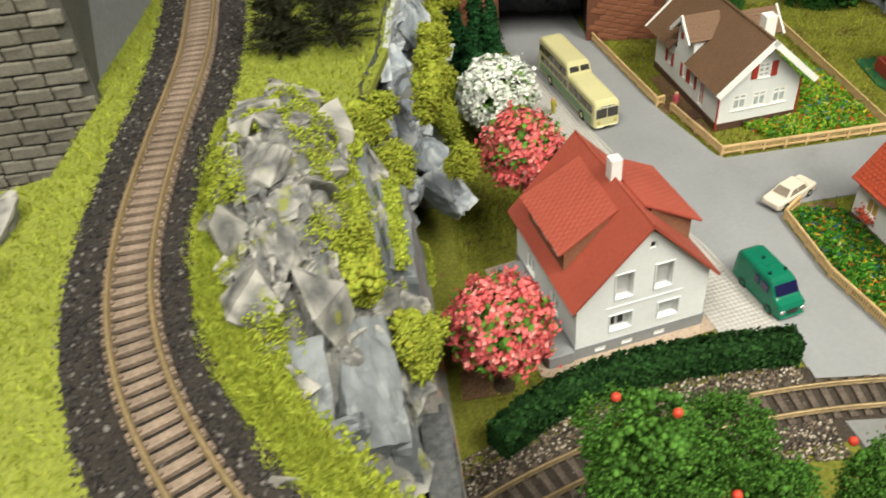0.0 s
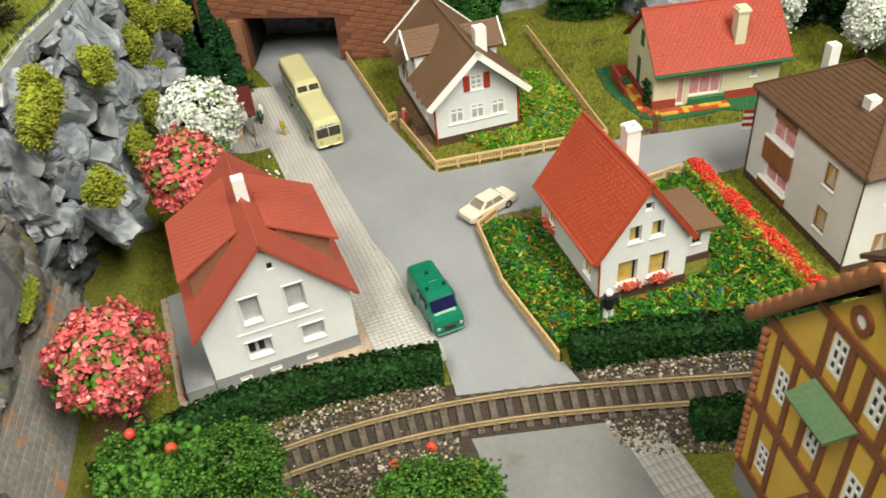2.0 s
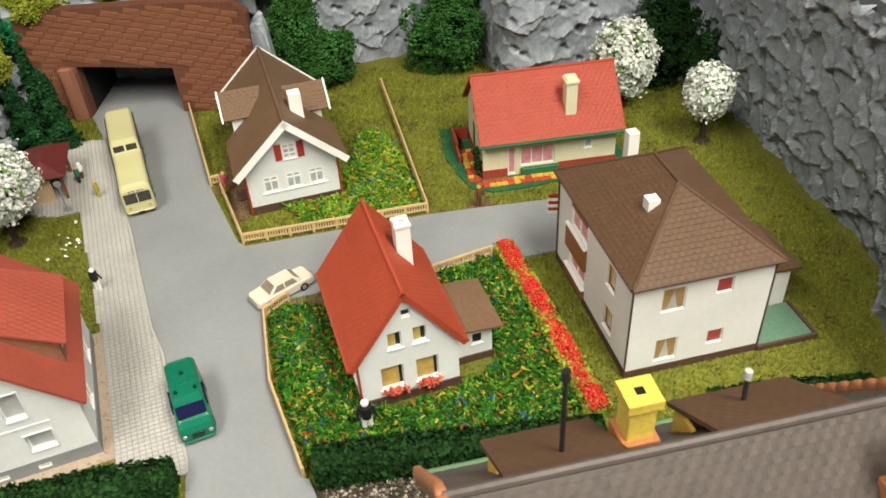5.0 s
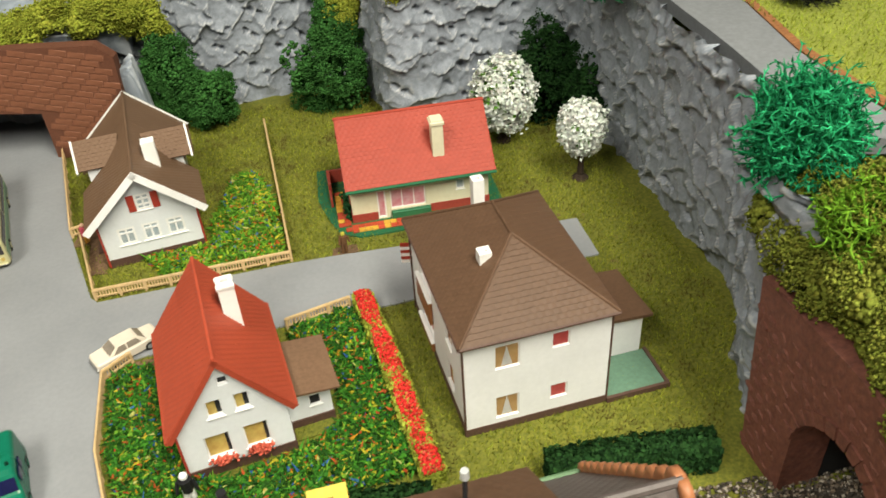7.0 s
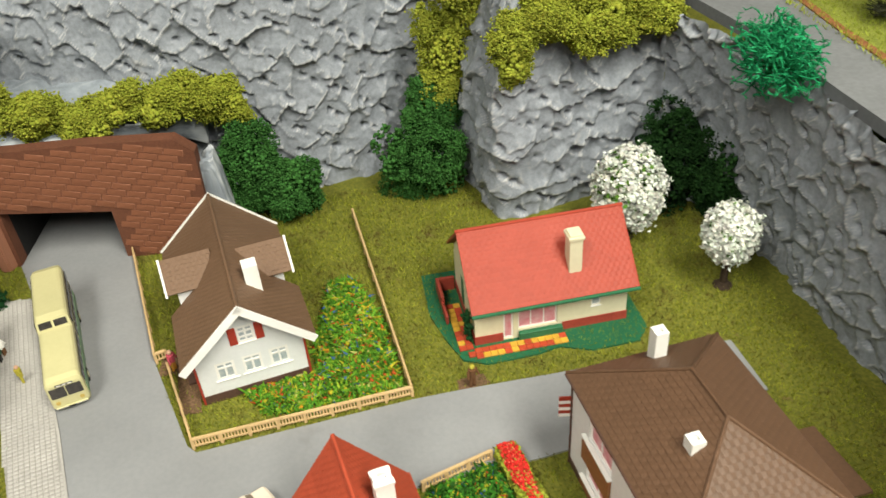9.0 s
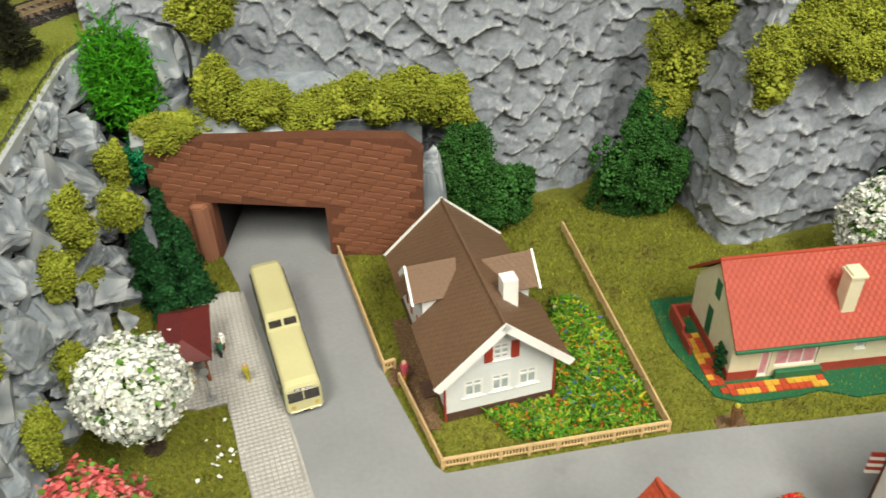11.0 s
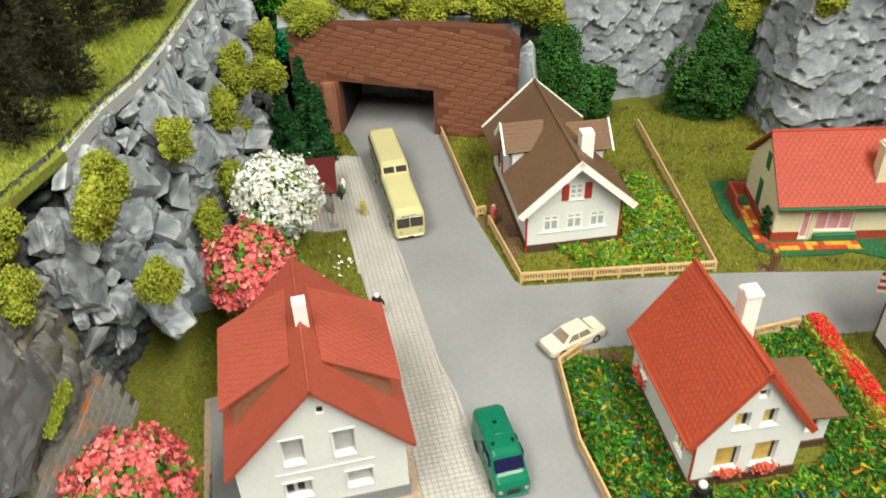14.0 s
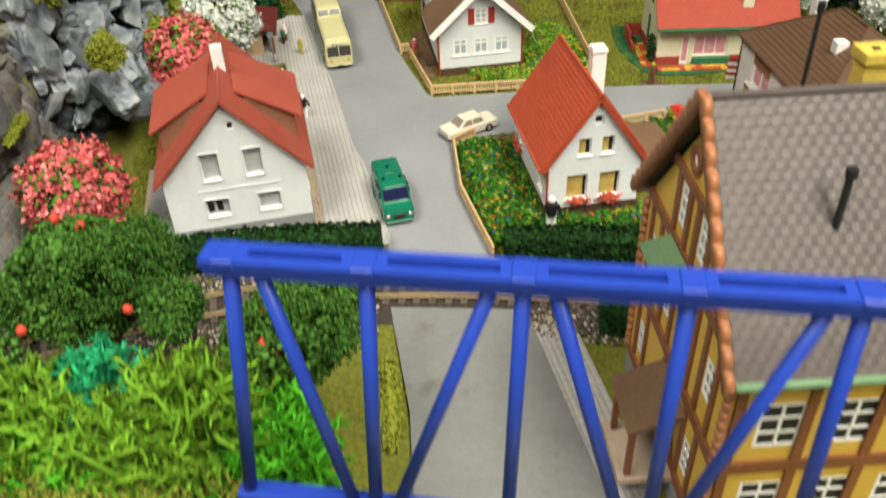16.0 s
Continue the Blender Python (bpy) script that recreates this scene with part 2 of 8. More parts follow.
def worley(s, z, cell_s, cell_z, seed):
    """For points (s, z): distance to the nearest and second seed and the offset from the nearest, in cell sizes."""
    r = np.random.default_rng(seed)
    ni, nj = int(np.ceil((s.max() - s.min()) / cell_s)) + 4, int(np.ceil((z.max() - z.min()) / cell_z)) + 4
    jx, jz = r.uniform(0.05, 0.95, (ni, nj)), r.uniform(0.05, 0.95, (ni, nj))
    gs, gz = (s - s.min()) / cell_s + 1, (z - z.min()) / cell_z + 1
    i0, j0 = gs.astype(int), gz.astype(int)
    f1 = np.full(s.shape, 9.0)
    f2 = np.full(s.shape, 9.0)
    dz = np.zeros(s.shape)
    for di in (-1, 0, 1):
        for dj in (-1, 0, 1):
            a, b = np.clip(i0 + di, 0, ni - 1), np.clip(j0 + dj, 0, nj - 1)
            ox, oz = gs - (a + jx[a, b]), gz - (b + jz[a, b])
            d = np.hypot(ox, oz)
            near = d < f1
            f2 = np.where(near, f1, np.minimum(f2, d))
            dz = np.where(near, oz, dz)
            f1 = np.where(near, d, f1)
    return f1, f2, dz


# ---------------------------------------------------------------- materials
def ramp_node(nt, stops, constant=False):
    n = nt.nodes.new("ShaderNodeValToRGB")
    n.color_ramp.interpolation = "CONSTANT" if constant else "LINEAR"
    while len(n.color_ramp.elements) < len(stops):
        n.color_ramp.elements.new(0.5)
    for e, (p, c) in zip(n.color_ramp.elements, stops):
        e.position, e.color = p, (*c, 1)
    return n


def mat(name, c1, c2=None, rough=0.6, coarse=0.5, fine=6.0, bump=0.02, stain=None, stain_at=0.62, island=None, edge=None, metallic=0.0, spec=0.28, obj_rand=0.0, shared=False):
    """c1, c2: mixed by fine noise; coarse, fine: cycles a centimetre; stain: a third colour in patches; island: stops of colours picked piece by piece;
    edge: a lighter colour on the raised edges; shared: the pattern runs on from piece to piece."""
    m = bpy.data.materials.new(name)
    m.use_nodes = True
    nt = m.node_tree
    bsdf = nt.nodes["Principled BSDF"]
    co = nt.nodes.new("ShaderNodeNewGeometry").outputs["Position"] if shared else nt.nodes.new("ShaderNodeTexCoord").outputs["Object"]

    def noise_tex(scale, detail=4.0, rough_=0.6):
        n = nt.nodes.new("ShaderNodeTexNoise")
        n.inputs["Scale"].default_value, n.inputs["Detail"].default_value, n.inputs["Roughness"].default_value = scale * 100, detail, rough_
        nt.links.new(co, n.inputs["Vector"])
        return n.outputs["Fac"]

    def mix(fac, a, b, mode="MIX"):
        n = nt.nodes.new("ShaderNodeMix")
        n.data_type, n.blend_type = "RGBA", mode
        for sock, val in ((n.inputs[0], fac), (n.inputs[6], a), (n.inputs[7], b)):
            if isinstance(val, (int, float)):
                sock.default_value = val
            elif isinstance(val, tuple):
                sock.default_value = (*val, 1)
            else:
                nt.links.new(val, sock)
        return n.outputs[2]

    def curve(x, lo, hi):
        n = nt.nodes.new("ShaderNodeMapRange")
        n.inputs[1].default_value, n.inputs[2].default_value = lo, hi
        nt.links.new(x, n.inputs[0])
        return n.outputs[0]

    c2 = c2 or tuple(v * 0.8 for v in c1)
    if island:
        spec = min(spec, 0.08)
    f_fine, f_coarse = noise_tex(fine), noise_tex(coarse, 3.0)
    if island:
        geo = nt.nodes.new("ShaderNodeNewGeometry")
        r = ramp_node(nt, island, constant=True)
        nt.links.new(geo.outputs["Random Per Island"], r.inputs[0])
        col = r.outputs[0]
        col = mix(curve(f_fine, 0.3, 0.7), col, mix(0.65, col, tuple(v * 0.6 for v in c1)))
    else:
        col = mix(curve(f_fine, 0.35, 0.65), c1, c2)
    col = mix(curve(f_coarse, 0.3, 0.75), col, mix(1.0, col, (0.8, 0.8, 0.8), "MULTIPLY"))
    if obj_rand:
        info = nt.nodes.new("ShaderNodeObjectInfo")
        g = curve(info.outputs["Random"], 0.0, 1.0)
        col = mix(g, col, mix(1.0, col, (1 - obj_rand,) * 3, "MULTIPLY"))
    if stain:
        s = noise_tex(coarse * 1.7, 5.0, 0.65)
        col = mix(curve(s, stain_at, stain_at + 0.07), col, stain)
    if edge:
        geo = nt.nodes.new("ShaderNodeNewGeometry")
        col = mix(curve(geo.outputs["Pointiness"], 0.515, 0.57), col, edge)
    nt.links.new(col, bsdf.inputs["Base Color"])
    rr = nt.nodes.new("ShaderNodeMapRange")
    rr.inputs[3].default_value, rr.inputs[4].default_value = max(0.0, rough - 0.08), min(1.0, rough + 0.1)
    nt.links.new(f_coarse, rr.inputs[0])
    nt.links.new(rr.outputs[0], bsdf.inputs["Roughness"])
    bsdf.inputs["Metallic"].default_value = metallic
    bsdf.inputs["Specular IOR Level"].default_value = spec
    if bump:
        b = nt.nodes.new("ShaderNodeBump")
        b.inputs["Strength"].default_value, b.inputs["Distance"].default_value = 0.6, bump * U
        nt.links.new(f_fine, b.inputs["Height"])
        nt.links.new(b.outputs[0], bsdf.inputs["Normal"])
    return m


def greens(base, spread=0.35, extra=()):
    """Stops of leaf colours round a base, for the pieces of a crown."""
    r = random.Random(3)
    stops, k = [], 7
    for i in range(k):
        f = 1 + spread * (2 * i / (k - 1) - 1)
        stops.append((i / k * (1 - sum(e[0] for e in extra)), tuple(min(1, c * f * r.uniform(0.92, 1.08)) for c in base)))
    pos = 1 - sum(e[0] for e in extra)
    for share, col in extra:
        stops.append((pos, col))
        pos += share
    return stops


M_TURF = mat("turf", (0.19, 0.19, 0.025), (0.095, 0.11, 0.016), 0.9, 0.35, 5, 0.08, stain=(0.14, 0.09, 0.04), stain_at=0.66)
M_TURF_BLADE = mat("turf_blades", (0.22, 0.24, 0.04), rough=0.85, coarse=0.22, stain=(0.105, 0.09, 0.022), stain_at=0.53, island=greens((0.265, 0.28, 0.03), 0.6), bump=0)
M_MEADOW = mat("meadow_turf", (0.25, 0.28, 0.045), (0.15, 0.18, 0.03), 0.9, 0.4, 5, 0.1)
M_MEADOW_BLADE = mat("meadow_blades", (0.4, 0.46, 0.04), rough=0.85, island=greens((0.29, 0.33, 0.05), 0.5), bump=0)
M_ROAD = mat("grey_road_paint", (0.27, 0.28, 0.3), (0.25, 0.26, 0.28), 0.55, 0.12, 3, 0.004, stain=(0.21, 0.215, 0.23), stain_at=0.64)
# separate front sheet; its darker grey also holds the weaker light at the front
M_ROAD_F = mat("dimmed_grey_road_sheet", (0.215, 0.22, 0.222), (0.19, 0.194, 0.196), 0.42, 0.12, 3, 0.004, stain=(0.14, 0.138, 0.13), stain_at=0.6)
M_MOUND = mat("dull_turf_mound", (0.14, 0.15, 0.03), rough=0.9, bump=0, island=greens((0.22, 0.235, 0.035), 0.35))
M_PAVE = mat("pale_paving", (0.46, 0.45, 0.44), (0.41, 0.4, 0.39), 0.7, 0.3, 4, 0.006, obj_rand=0.1)
M_PAVE_J = mat("paving_joint", (0.34, 0.33, 0.32), rough=0.9)
M_SOIL = mat("brown_soil", (0.2, 0.12, 0.07), (0.1, 0.06, 0.03), 0.95, 0.6, 6, 0.08)
M_ROCK = mat("grey_plaster_rock", (0.36, 0.41, 0.475), (0.26, 0.3, 0.355), 0.55, 0.5, 1.6, 0.1, stain=(0.4, 0.43, 0.46), stain_at=0.66, edge=(0.44, 0.47, 0.51), spec=0.22, obj_rand=0.3)
M_SLAB = mat("blue_grey_slab", (0.19, 0.21, 0.23), (0.13, 0.145, 0.16), 0.5, 0.5, 1.2, 0.05, stain=(0.25, 0.27, 0.285), spec=0.35)
# near-black colour stands in for the shade in gaps between the cliff rocks
M_GAP_SHADE = mat("rock_gap_shade", (0.075, 0.084, 0.096), (0.03, 0.034, 0.04), 0.8, 0.5, 3, 0.08)
M_FOAM = mat("carved_foam_rock", (0.275, 0.305, 0.355), (0.2, 0.222, 0.262), 0.6, 0.25, 3, 0.05, stain=(0.27, 0.285, 0.31), edge=(0.42, 0.435, 0.46), spec=0.4)
M_MOSSROCK = mat("weathered_rock", (0.225, 0.222, 0.215), (0.115, 0.12, 0.126), 0.85, 0.45, 1.5, 0.22, stain=(0.18, 0.195, 0.055), stain_at=0.57, edge=(0.32, 0.313, 0.3), spec=0.1, obj_rand=0.2, shared=True)
M_PLASTER = mat("grey_plaster", (0.2, 0.21, 0.225), (0.17, 0.18, 0.193), 0.7, 0.2, 3, 0.03)
M_RUST = mat("rust_stained_wall", (0.29, 0.283, 0.27), (0.2, 0.196, 0.188), 0.7, 0.16, 3, 0.06, stain=(0.48, 0.19, 0.06), stain_at=0.53, obj_rand=0.12, shared=True)
M_EDGESOIL = mat("orange_brown_soil", (0.3, 0.13, 0.05), (0.2, 0.085, 0.035), 0.9, 0.5, 4, 0.06)
M_DARKSTONE = mat("dark_wall_stone", (0.1, 0.105, 0.11), (0.05, 0.055, 0.06), 0.75, 0.5, 4, 0.05)
M_BLOCK = mat("grey_ashlar", (0.21, 0.2, 0.17), (0.15, 0.14, 0.12), 0.8, 0.5, 4, 0.05, obj_rand=0.35)
M_JOINT = mat("dark_joint", (0.1, 0.1, 0.09), rough=0.95)
M_BRICK = mat("red_brick_relief", (0.225, 0.087, 0.046), (0.18, 0.07, 0.038), 0.75, 0.4, 2.5, 0.06, stain=(0.23, 0.105, 0.065), stain_at=0.62, edge=(0.3, 0.135, 0.085), obj_rand=0.08)
M_BRICK_J = mat("red_brick_joint", (0.15, 0.058, 0.033), (0.115, 0.045, 0.026), 0.85, 0.4, 5, 0.02)
M_OLDBRICK = mat("dark_red_stone", (0.22, 0.085, 0.06), (0.13, 0.05, 0.04), 0.6, 0.5, 3, 0.12, stain=(0.3, 0.2, 0.17), stain_at=0.68)
# near-black put in for the darkness inside the tunnels and the pit
M_BLACK = mat("opening_shade", (0.012, 0.012, 0.013), rough=0.95)
M_BALLAST = mat("grey_ballast", (0.3, 0.27, 0.24), rough=0.9, island=[(0, (0.25, 0.19, 0.13)), (0.18, (0.13, 0.09, 0.062)), (0.38, (0.045, 0.034, 0.027)), (0.62, (0.56, 0.5, 0.42)), (0.82, (0.02, 0.016, 0.013))], bump=0)
M_BALLAST_D = mat("dark_ballast", (0.12, 0.11, 0.11), rough=0.85, island=[(0, (0.013, 0.012, 0.013)), (0.42, (0.034, 0.031, 0.031)), (0.74, (0.08, 0.074, 0.07)), (0.92, (0.2, 0.188, 0.176))], bump=0)
M_BALLAST_BED = mat("ballast_bed", (0.06, 0.048, 0.038), (0.028, 0.022, 0.018), 0.9, 0.5, 7, 0.1)
M_BALLAST_BED_D = mat("dark_ballast_bed", (0.04, 0.034, 0.03), (0.016, 0.014, 0.013), 0.9, 0.5, 7, 0.1)
M_RAIL = mat("weathered_brass_rail", (0.36, 0.275, 0.155), (0.26, 0.19, 0.105), 0.4, 0.5, 5, 0.01, metallic=0.3)
M_SLEEPER = mat("brown_sleeper", (0.28, 0.215, 0.17), (0.18, 0.135, 0.105), 0.7, 0.6, 5, 0.03, obj_rand=0.25)
M_SLEEPER_G = mat("grey_sleeper", (0.15, 0.12, 0.1), (0.08, 0.062, 0.05), 0.7, 0.6, 5, 0.03, obj_rand=0.25)
M_WALL = mat("white_wall_plastic", (0.77, 0.8, 0.83), (0.73, 0.76, 0.79), 0.5, 0.15, 3, 0.004)
M_WALL_W = mat("warm_white_wall", (0.78, 0.79, 0.8), (0.74, 0.75, 0.76), 0.5, 0.15, 3, 0.004)
M_TRIM = mat("white_trim", (0.88, 0.88, 0.87), (0.85, 0.85, 0.84), 0.4, 0.2, 4, 0.003)
M_CREAM = mat("cream_wall_plastic", (0.72, 0.68, 0.5), (0.68, 0.64, 0.46), 0.5, 0.2, 3, 0.004)
M_GREYBASE = mat("grey_plinth", (0.27, 0.28, 0.3), (0.24, 0.25, 0.27), 0.6, 0.3, 4, 0.006)
M_PAD = mat("beige_base_sheet", (0.45, 0.35, 0.28), (0.4, 0.31, 0.25), 0.65, 0.3, 4, 0.01)
M_BROWNBASE = mat("brown_plinth", (0.11, 0.06, 0.045), (0.08, 0.045, 0.035), 0.55, 0.3, 5, 0.02)
M_ROOF1 = mat("matt_red_roof", (0.355, 0.078, 0.052), (0.315, 0.067, 0.045), 0.55, 0.2, 4, 0.01, stain=(0.4, 0.12, 0.085), stain_at=0.66, spec=0.3)
M_ROOF2 = mat("orange_red_roof", (0.41, 0.07, 0.034), (0.37, 0.062, 0.031), 0.55, 0.2, 4, 0.008, spec=0.25, obj_rand=0.1)
M_ROOF5 = mat("bright_red_roof", (0.38, 0.058, 0.034), (0.35, 0.053, 0.031), 0.5, 0.2, 4, 0.008, spec=0.25, obj_rand=0.1)
M_ROOFB = mat("dark_brown_roof", (0.16, 0.095, 0.058), (0.13, 0.077, 0.047), 0.5, 0.2, 4, 0.008, stain=(0.14, 0.09, 0.06), stain_at=0.68, spec=0.25)
M_ROOFD = mat("lighter_brown_dormer_roof", (0.18, 0.107, 0.066), (0.148, 0.087, 0.053), 0.5, 0.2, 4, 0.008, stain=(0.4, 0.33, 0.27), stain_at=0.7, spec=0.25)
M_ROOF3 = mat("grey_brown_roof", (0.125, 0.07, 0.042), (0.1, 0.056, 0.034), 0.45, 0.2, 4, 0.008, stain=(0.14, 0.08, 0.05), stain_at=0.66, spec=0.25, obj_rand=0.12)
M_ROOFG = mat("grey_scale_roof", (0.1, 0.082, 0.078), (0.08, 0.065, 0.062), 0.42, 0.25, 4, 0.01, spec=0.25, obj_rand=0.15)
M_DORMERW = mat("dormer_cheek_brown", (0.26, 0.13, 0.08), (0.21, 0.1, 0.06), 0.6, 0.4, 4, 0.01)
M_RED = mat("red_shutter", (0.42, 0.05, 0.03), rough=0.5, bump=0.005)
M_REDBRICK = mat("red_plinth", (0.36, 0.06, 0.04), (0.3, 0.05, 0.035), 0.5, 0.4, 5, 0.01)
M_GREENTRIM = mat("dark_green_trim", (0.025, 0.15, 0.07), rough=0.5, bump=0.004)
M_PANE = mat("window_pane", (0.35, 0.42, 0.47), (0.5, 0.55, 0.58), 0.12, 0.6, 2, 0, spec=0.6)
M_PANE_G = mat("grey_window_paper", (0.4, 0.41, 0.42), (0.47, 0.48, 0.49), 0.4, 0.6, 2, 0)
M_PANE_Y = mat("yellow_window_paper", (0.55, 0.42, 0.12), (0.45, 0.3, 0.08), 0.4, 0.7, 2, 0)
M_PANE_T = mat("tan_window_paper", (0.42, 0.27, 0.12), (0.34, 0.2, 0.08), 0.4, 0.7, 2, 0)
M_PANE_R = mat("red_window_paper", (0.45, 0.08, 0.07), (0.35, 0.05, 0.05), 0.4, 0.7, 2, 0)
M_PANE_P = mat("pink_curtain_paper", (0.62, 0.22, 0.27), (0.72, 0.45, 0.47), 0.5, 0.8, 1.5, 0)
M_DARK = mat("dark_opening", (0.02, 0.02, 0.022), rough=0.3)
M_TANDOOR = mat("tan_door", (0.3, 0.13, 0.05), (0.25, 0.1, 0.04), 0.5, 0.3, 4, 0.01)
M_FENCE = mat("tan_fence_plastic", (0.62, 0.44, 0.23), (0.55, 0.38, 0.19), 0.5, 0.3, 4, 0.01)
M_BUS = mat("cream_yellow_paint", (0.575, 0.545, 0.305), (0.555, 0.525, 0.29), 0.3, 0.1, 3, 0.001)
M_BUSG = mat("bus_green_band", (0.16, 0.28, 0.16), rough=0.35, bump=0.002)
M_GLASS_D = mat("dark_vehicle_window", (0.03, 0.028, 0.028), (0.06, 0.055, 0.05), 0.12, 0.5, 2, 0, spec=0.6)
M_GLASS_B = mat("dark_blue_window", (0.01, 0.012, 0.06), rough=0.1, bump=0, spec=0.6)
M_TYRE = mat("black_tyre", (0.02, 0.02, 0.02), rough=0.7)
M_VAN_D = mat("black_green_vent", (0.004, 0.04, 0.024), rough=0.4, bump=0)
M_VAN = mat("green_van_plastic", (0.007, 0.155, 0.092), (0.006, 0.14, 0.083), 0.25, 0.2, 3, 0.001)
M_CAR = mat("cream_car_paint", (0.68, 0.61, 0.52), (0.66, 0.59, 0.5), 0.35, 0.2, 3, 0.001)
M_GLASS_C = mat("pale_car_window", (0.2, 0.17, 0.14), (0.27, 0.23, 0.19), 0.15, 0.5, 2, 0, spec=0.5)
M_CHROME = mat("silver_trim", (0.6, 0.6, 0.6), rough=0.3, metallic=0.8, bump=0)
M_SHELTER = mat("maroon_roof", (0.13, 0.025, 0.025), (0.11, 0.02, 0.02), 0.4, 0.2, 4, 0.004)
M_BEIGE = mat("beige_panel", (0.55, 0.4, 0.24), rough=0.6)
M_BARK = mat("dark_bark", (0.06, 0.04, 0.025), (0.03, 0.02, 0.014), 0.9, 0.8, 5, 0.04)
M_PINK = mat("pink_blossom", (0.78, 0.16, 0.17), rough=0.7, bump=0, island=greens((0.8, 0.15, 0.16), 0.2, ((0.2, (0.88, 0.38, 0.36)),)))
M_WHITE = mat("white_blossom", (0.86, 0.86, 0.83), rough=0.7, bump=0, island=greens((0.86, 0.86, 0.83), 0.08))
M_LEAF = mat("blossom_leaf", (0.1, 0.22, 0.04), rough=0.7, bump=0, island=greens((0.1, 0.22, 0.03), 0.4))
M_OLIVE = mat("olive_foam", (0.34, 0.35, 0.05), rough=0.9, bump=0, spec=0.1, island=greens((0.32, 0.355, 0.045), 0.25))
M_OLIVE_M = mat("mid_olive_foam", (0.24, 0.25, 0.04), rough=0.9, bump=0, spec=0.1, island=greens((0.3, 0.335, 0.042), 0.26))
# olive foam colour in a darker tone, used on the arch bushes
M_OLIVE_D = mat("olive_foam_darker_tone", (0.17, 0.18, 0.035), rough=0.9, bump=0, spec=0.1, island=greens((0.195, 0.215, 0.032), 0.4))
M_FOREST = mat("dark_green_foam", (0.05, 0.16, 0.04), rough=0.9, bump=0, island=greens((0.045, 0.135, 0.03), 0.5))
M_HEDGE = mat("hedge_foam", (0.02, 0.075, 0.025), rough=0.9, bump=0, island=greens((0.017, 0.047, 0.011), 0.75))
M_CYPRESS = mat("cypress_foam", (0.018, 0.085, 0.04), rough=0.9, bump=0, island=greens((0.02, 0.075, 0.022), 0.45))
M_APPLE = mat("apple_leaf", (0.08, 0.22, 0.035), rough=0.75, bump=0, island=greens((0.055, 0.13, 0.02), 0.85))
M_LEAFY = mat("leafy_green_foam", (0.15, 0.27, 0.04), rough=0.8, bump=0, island=greens((0.16, 0.28, 0.045), 0.4))
M_NEEDLE = mat("dark_needles", (0.03, 0.04, 0.022), rough=0.8, bump=0, island=greens((0.05, 0.05, 0.029), 0.65))
M_LIME = mat("bright_green_lichen", (0.1, 0.55, 0.02), rough=0.6, bump=0, island=greens((0.06, 0.26, 0.014), 0.6))
M_YLIME = mat("yellow_green_fern", (0.3, 0.55, 0.03), rough=0.55, bump=0, island=greens((0.095, 0.215, 0.018), 0.75))
M_EMERALD = mat("emerald_lichen", (0.02, 0.33, 0.14), rough=0.6, bump=0, island=greens((0.022, 0.29, 0.115), 0.6))
M_APPLERED = mat("red_apple", (0.65, 0.07, 0.04), rough=0.4, bump=0)
M_FLOWERBED = mat("flower_bed_flock", (0.08, 0.26, 0.03), rough=0.7, bump=0, island=[(0, (0.008, 0.035, 0.006)), (0.34, (0.022, 0.12, 0.012)), (0.58, (0.05, 0.22, 0.018)), (0.76, (0.17, 0.33, 0.028)), (0.86, (0.48, 0.38, 0.025)),
                                                                                      (0.9, (0.45, 0.025, 0.018)), (0.945, (0.55, 0.22, 0.015)), (0.965, (0.02, 0.06, 0.3)), (0.985, (0.5, 0.46, 0.15))])
M_FLOWERBED_Y = mat("bright_flower_bed_flock", (0.2, 0.36, 0.03), rough=0.7, bump=0, island=[(0, (0.025, 0.11, 0.012)), (0.24, (0.06, 0.23, 0.018)), (0.48, (0.12, 0.32, 0.025)), (0.68, (0.26, 0.38, 0.03)), (0.8, (0.52, 0.43, 0.03)), (0.86, (0.5, 0.03, 0.02)), (0.91, (0.55, 0.22, 0.015)), (0.94, (0.03, 0.08, 0.32)), (0.975, (0.5, 0.46, 0.15))])
M_REDHEDGE = mat("red_flower_hedge", (0.75, 0.04, 0.03), rough=0.75, bump=0, island=greens((0.62, 0.035, 0.028), 0.4, ((0.12, (0.3, 0.3, 0.05)), (0.1, (0.7, 0.16, 0.1)))))
M_REDPOT = mat("red_window_flowers", (0.7, 0.08, 0.05), rough=0.7, bump=0, island=greens((0.72, 0.16, 0.11), 0.3))
M_YELLOW = mat("ochre_plaster", (0.68, 0.44, 0.08), (0.64, 0.41, 0.07), 0.5, 0.2, 4, 0.006)
M_TIMBER = mat("brown_timber", (0.24, 0.09, 0.04), (0.19, 0.07, 0.03), 0.45, 0.4, 4, 0.01)
M_CARVED = mat("carved_brown_board", (0.36, 0.15, 0.07), (0.3, 0.12, 0.055), 0.35, 0.4, 4, 0.01)
M_CHIMNEY_Y = mat("yellow_chimney", (0.75, 0.55, 0.1), rough=0.5, bump=0.006)
M_CHIMNEY_O = mat("orange_chimney_base", (0.45, 0.18, 0.07), rough=0.5, bump=0.006)
M_COPPER = mat("pale_green_copper", (0.16, 0.28, 0.15), rough=0.55, bump=0.006)
M_BLUE = mat("blue_crane_plastic", (0.02, 0.055, 0.4), (0.018, 0.05, 0.37), 0.35, 0.3, 3, 0.002)
M_GREENLAWN = mat("green_felt_base", (0.015, 0.12, 0.055), (0.012, 0.1, 0.045), 0.6, 0.3, 4, 0.01)
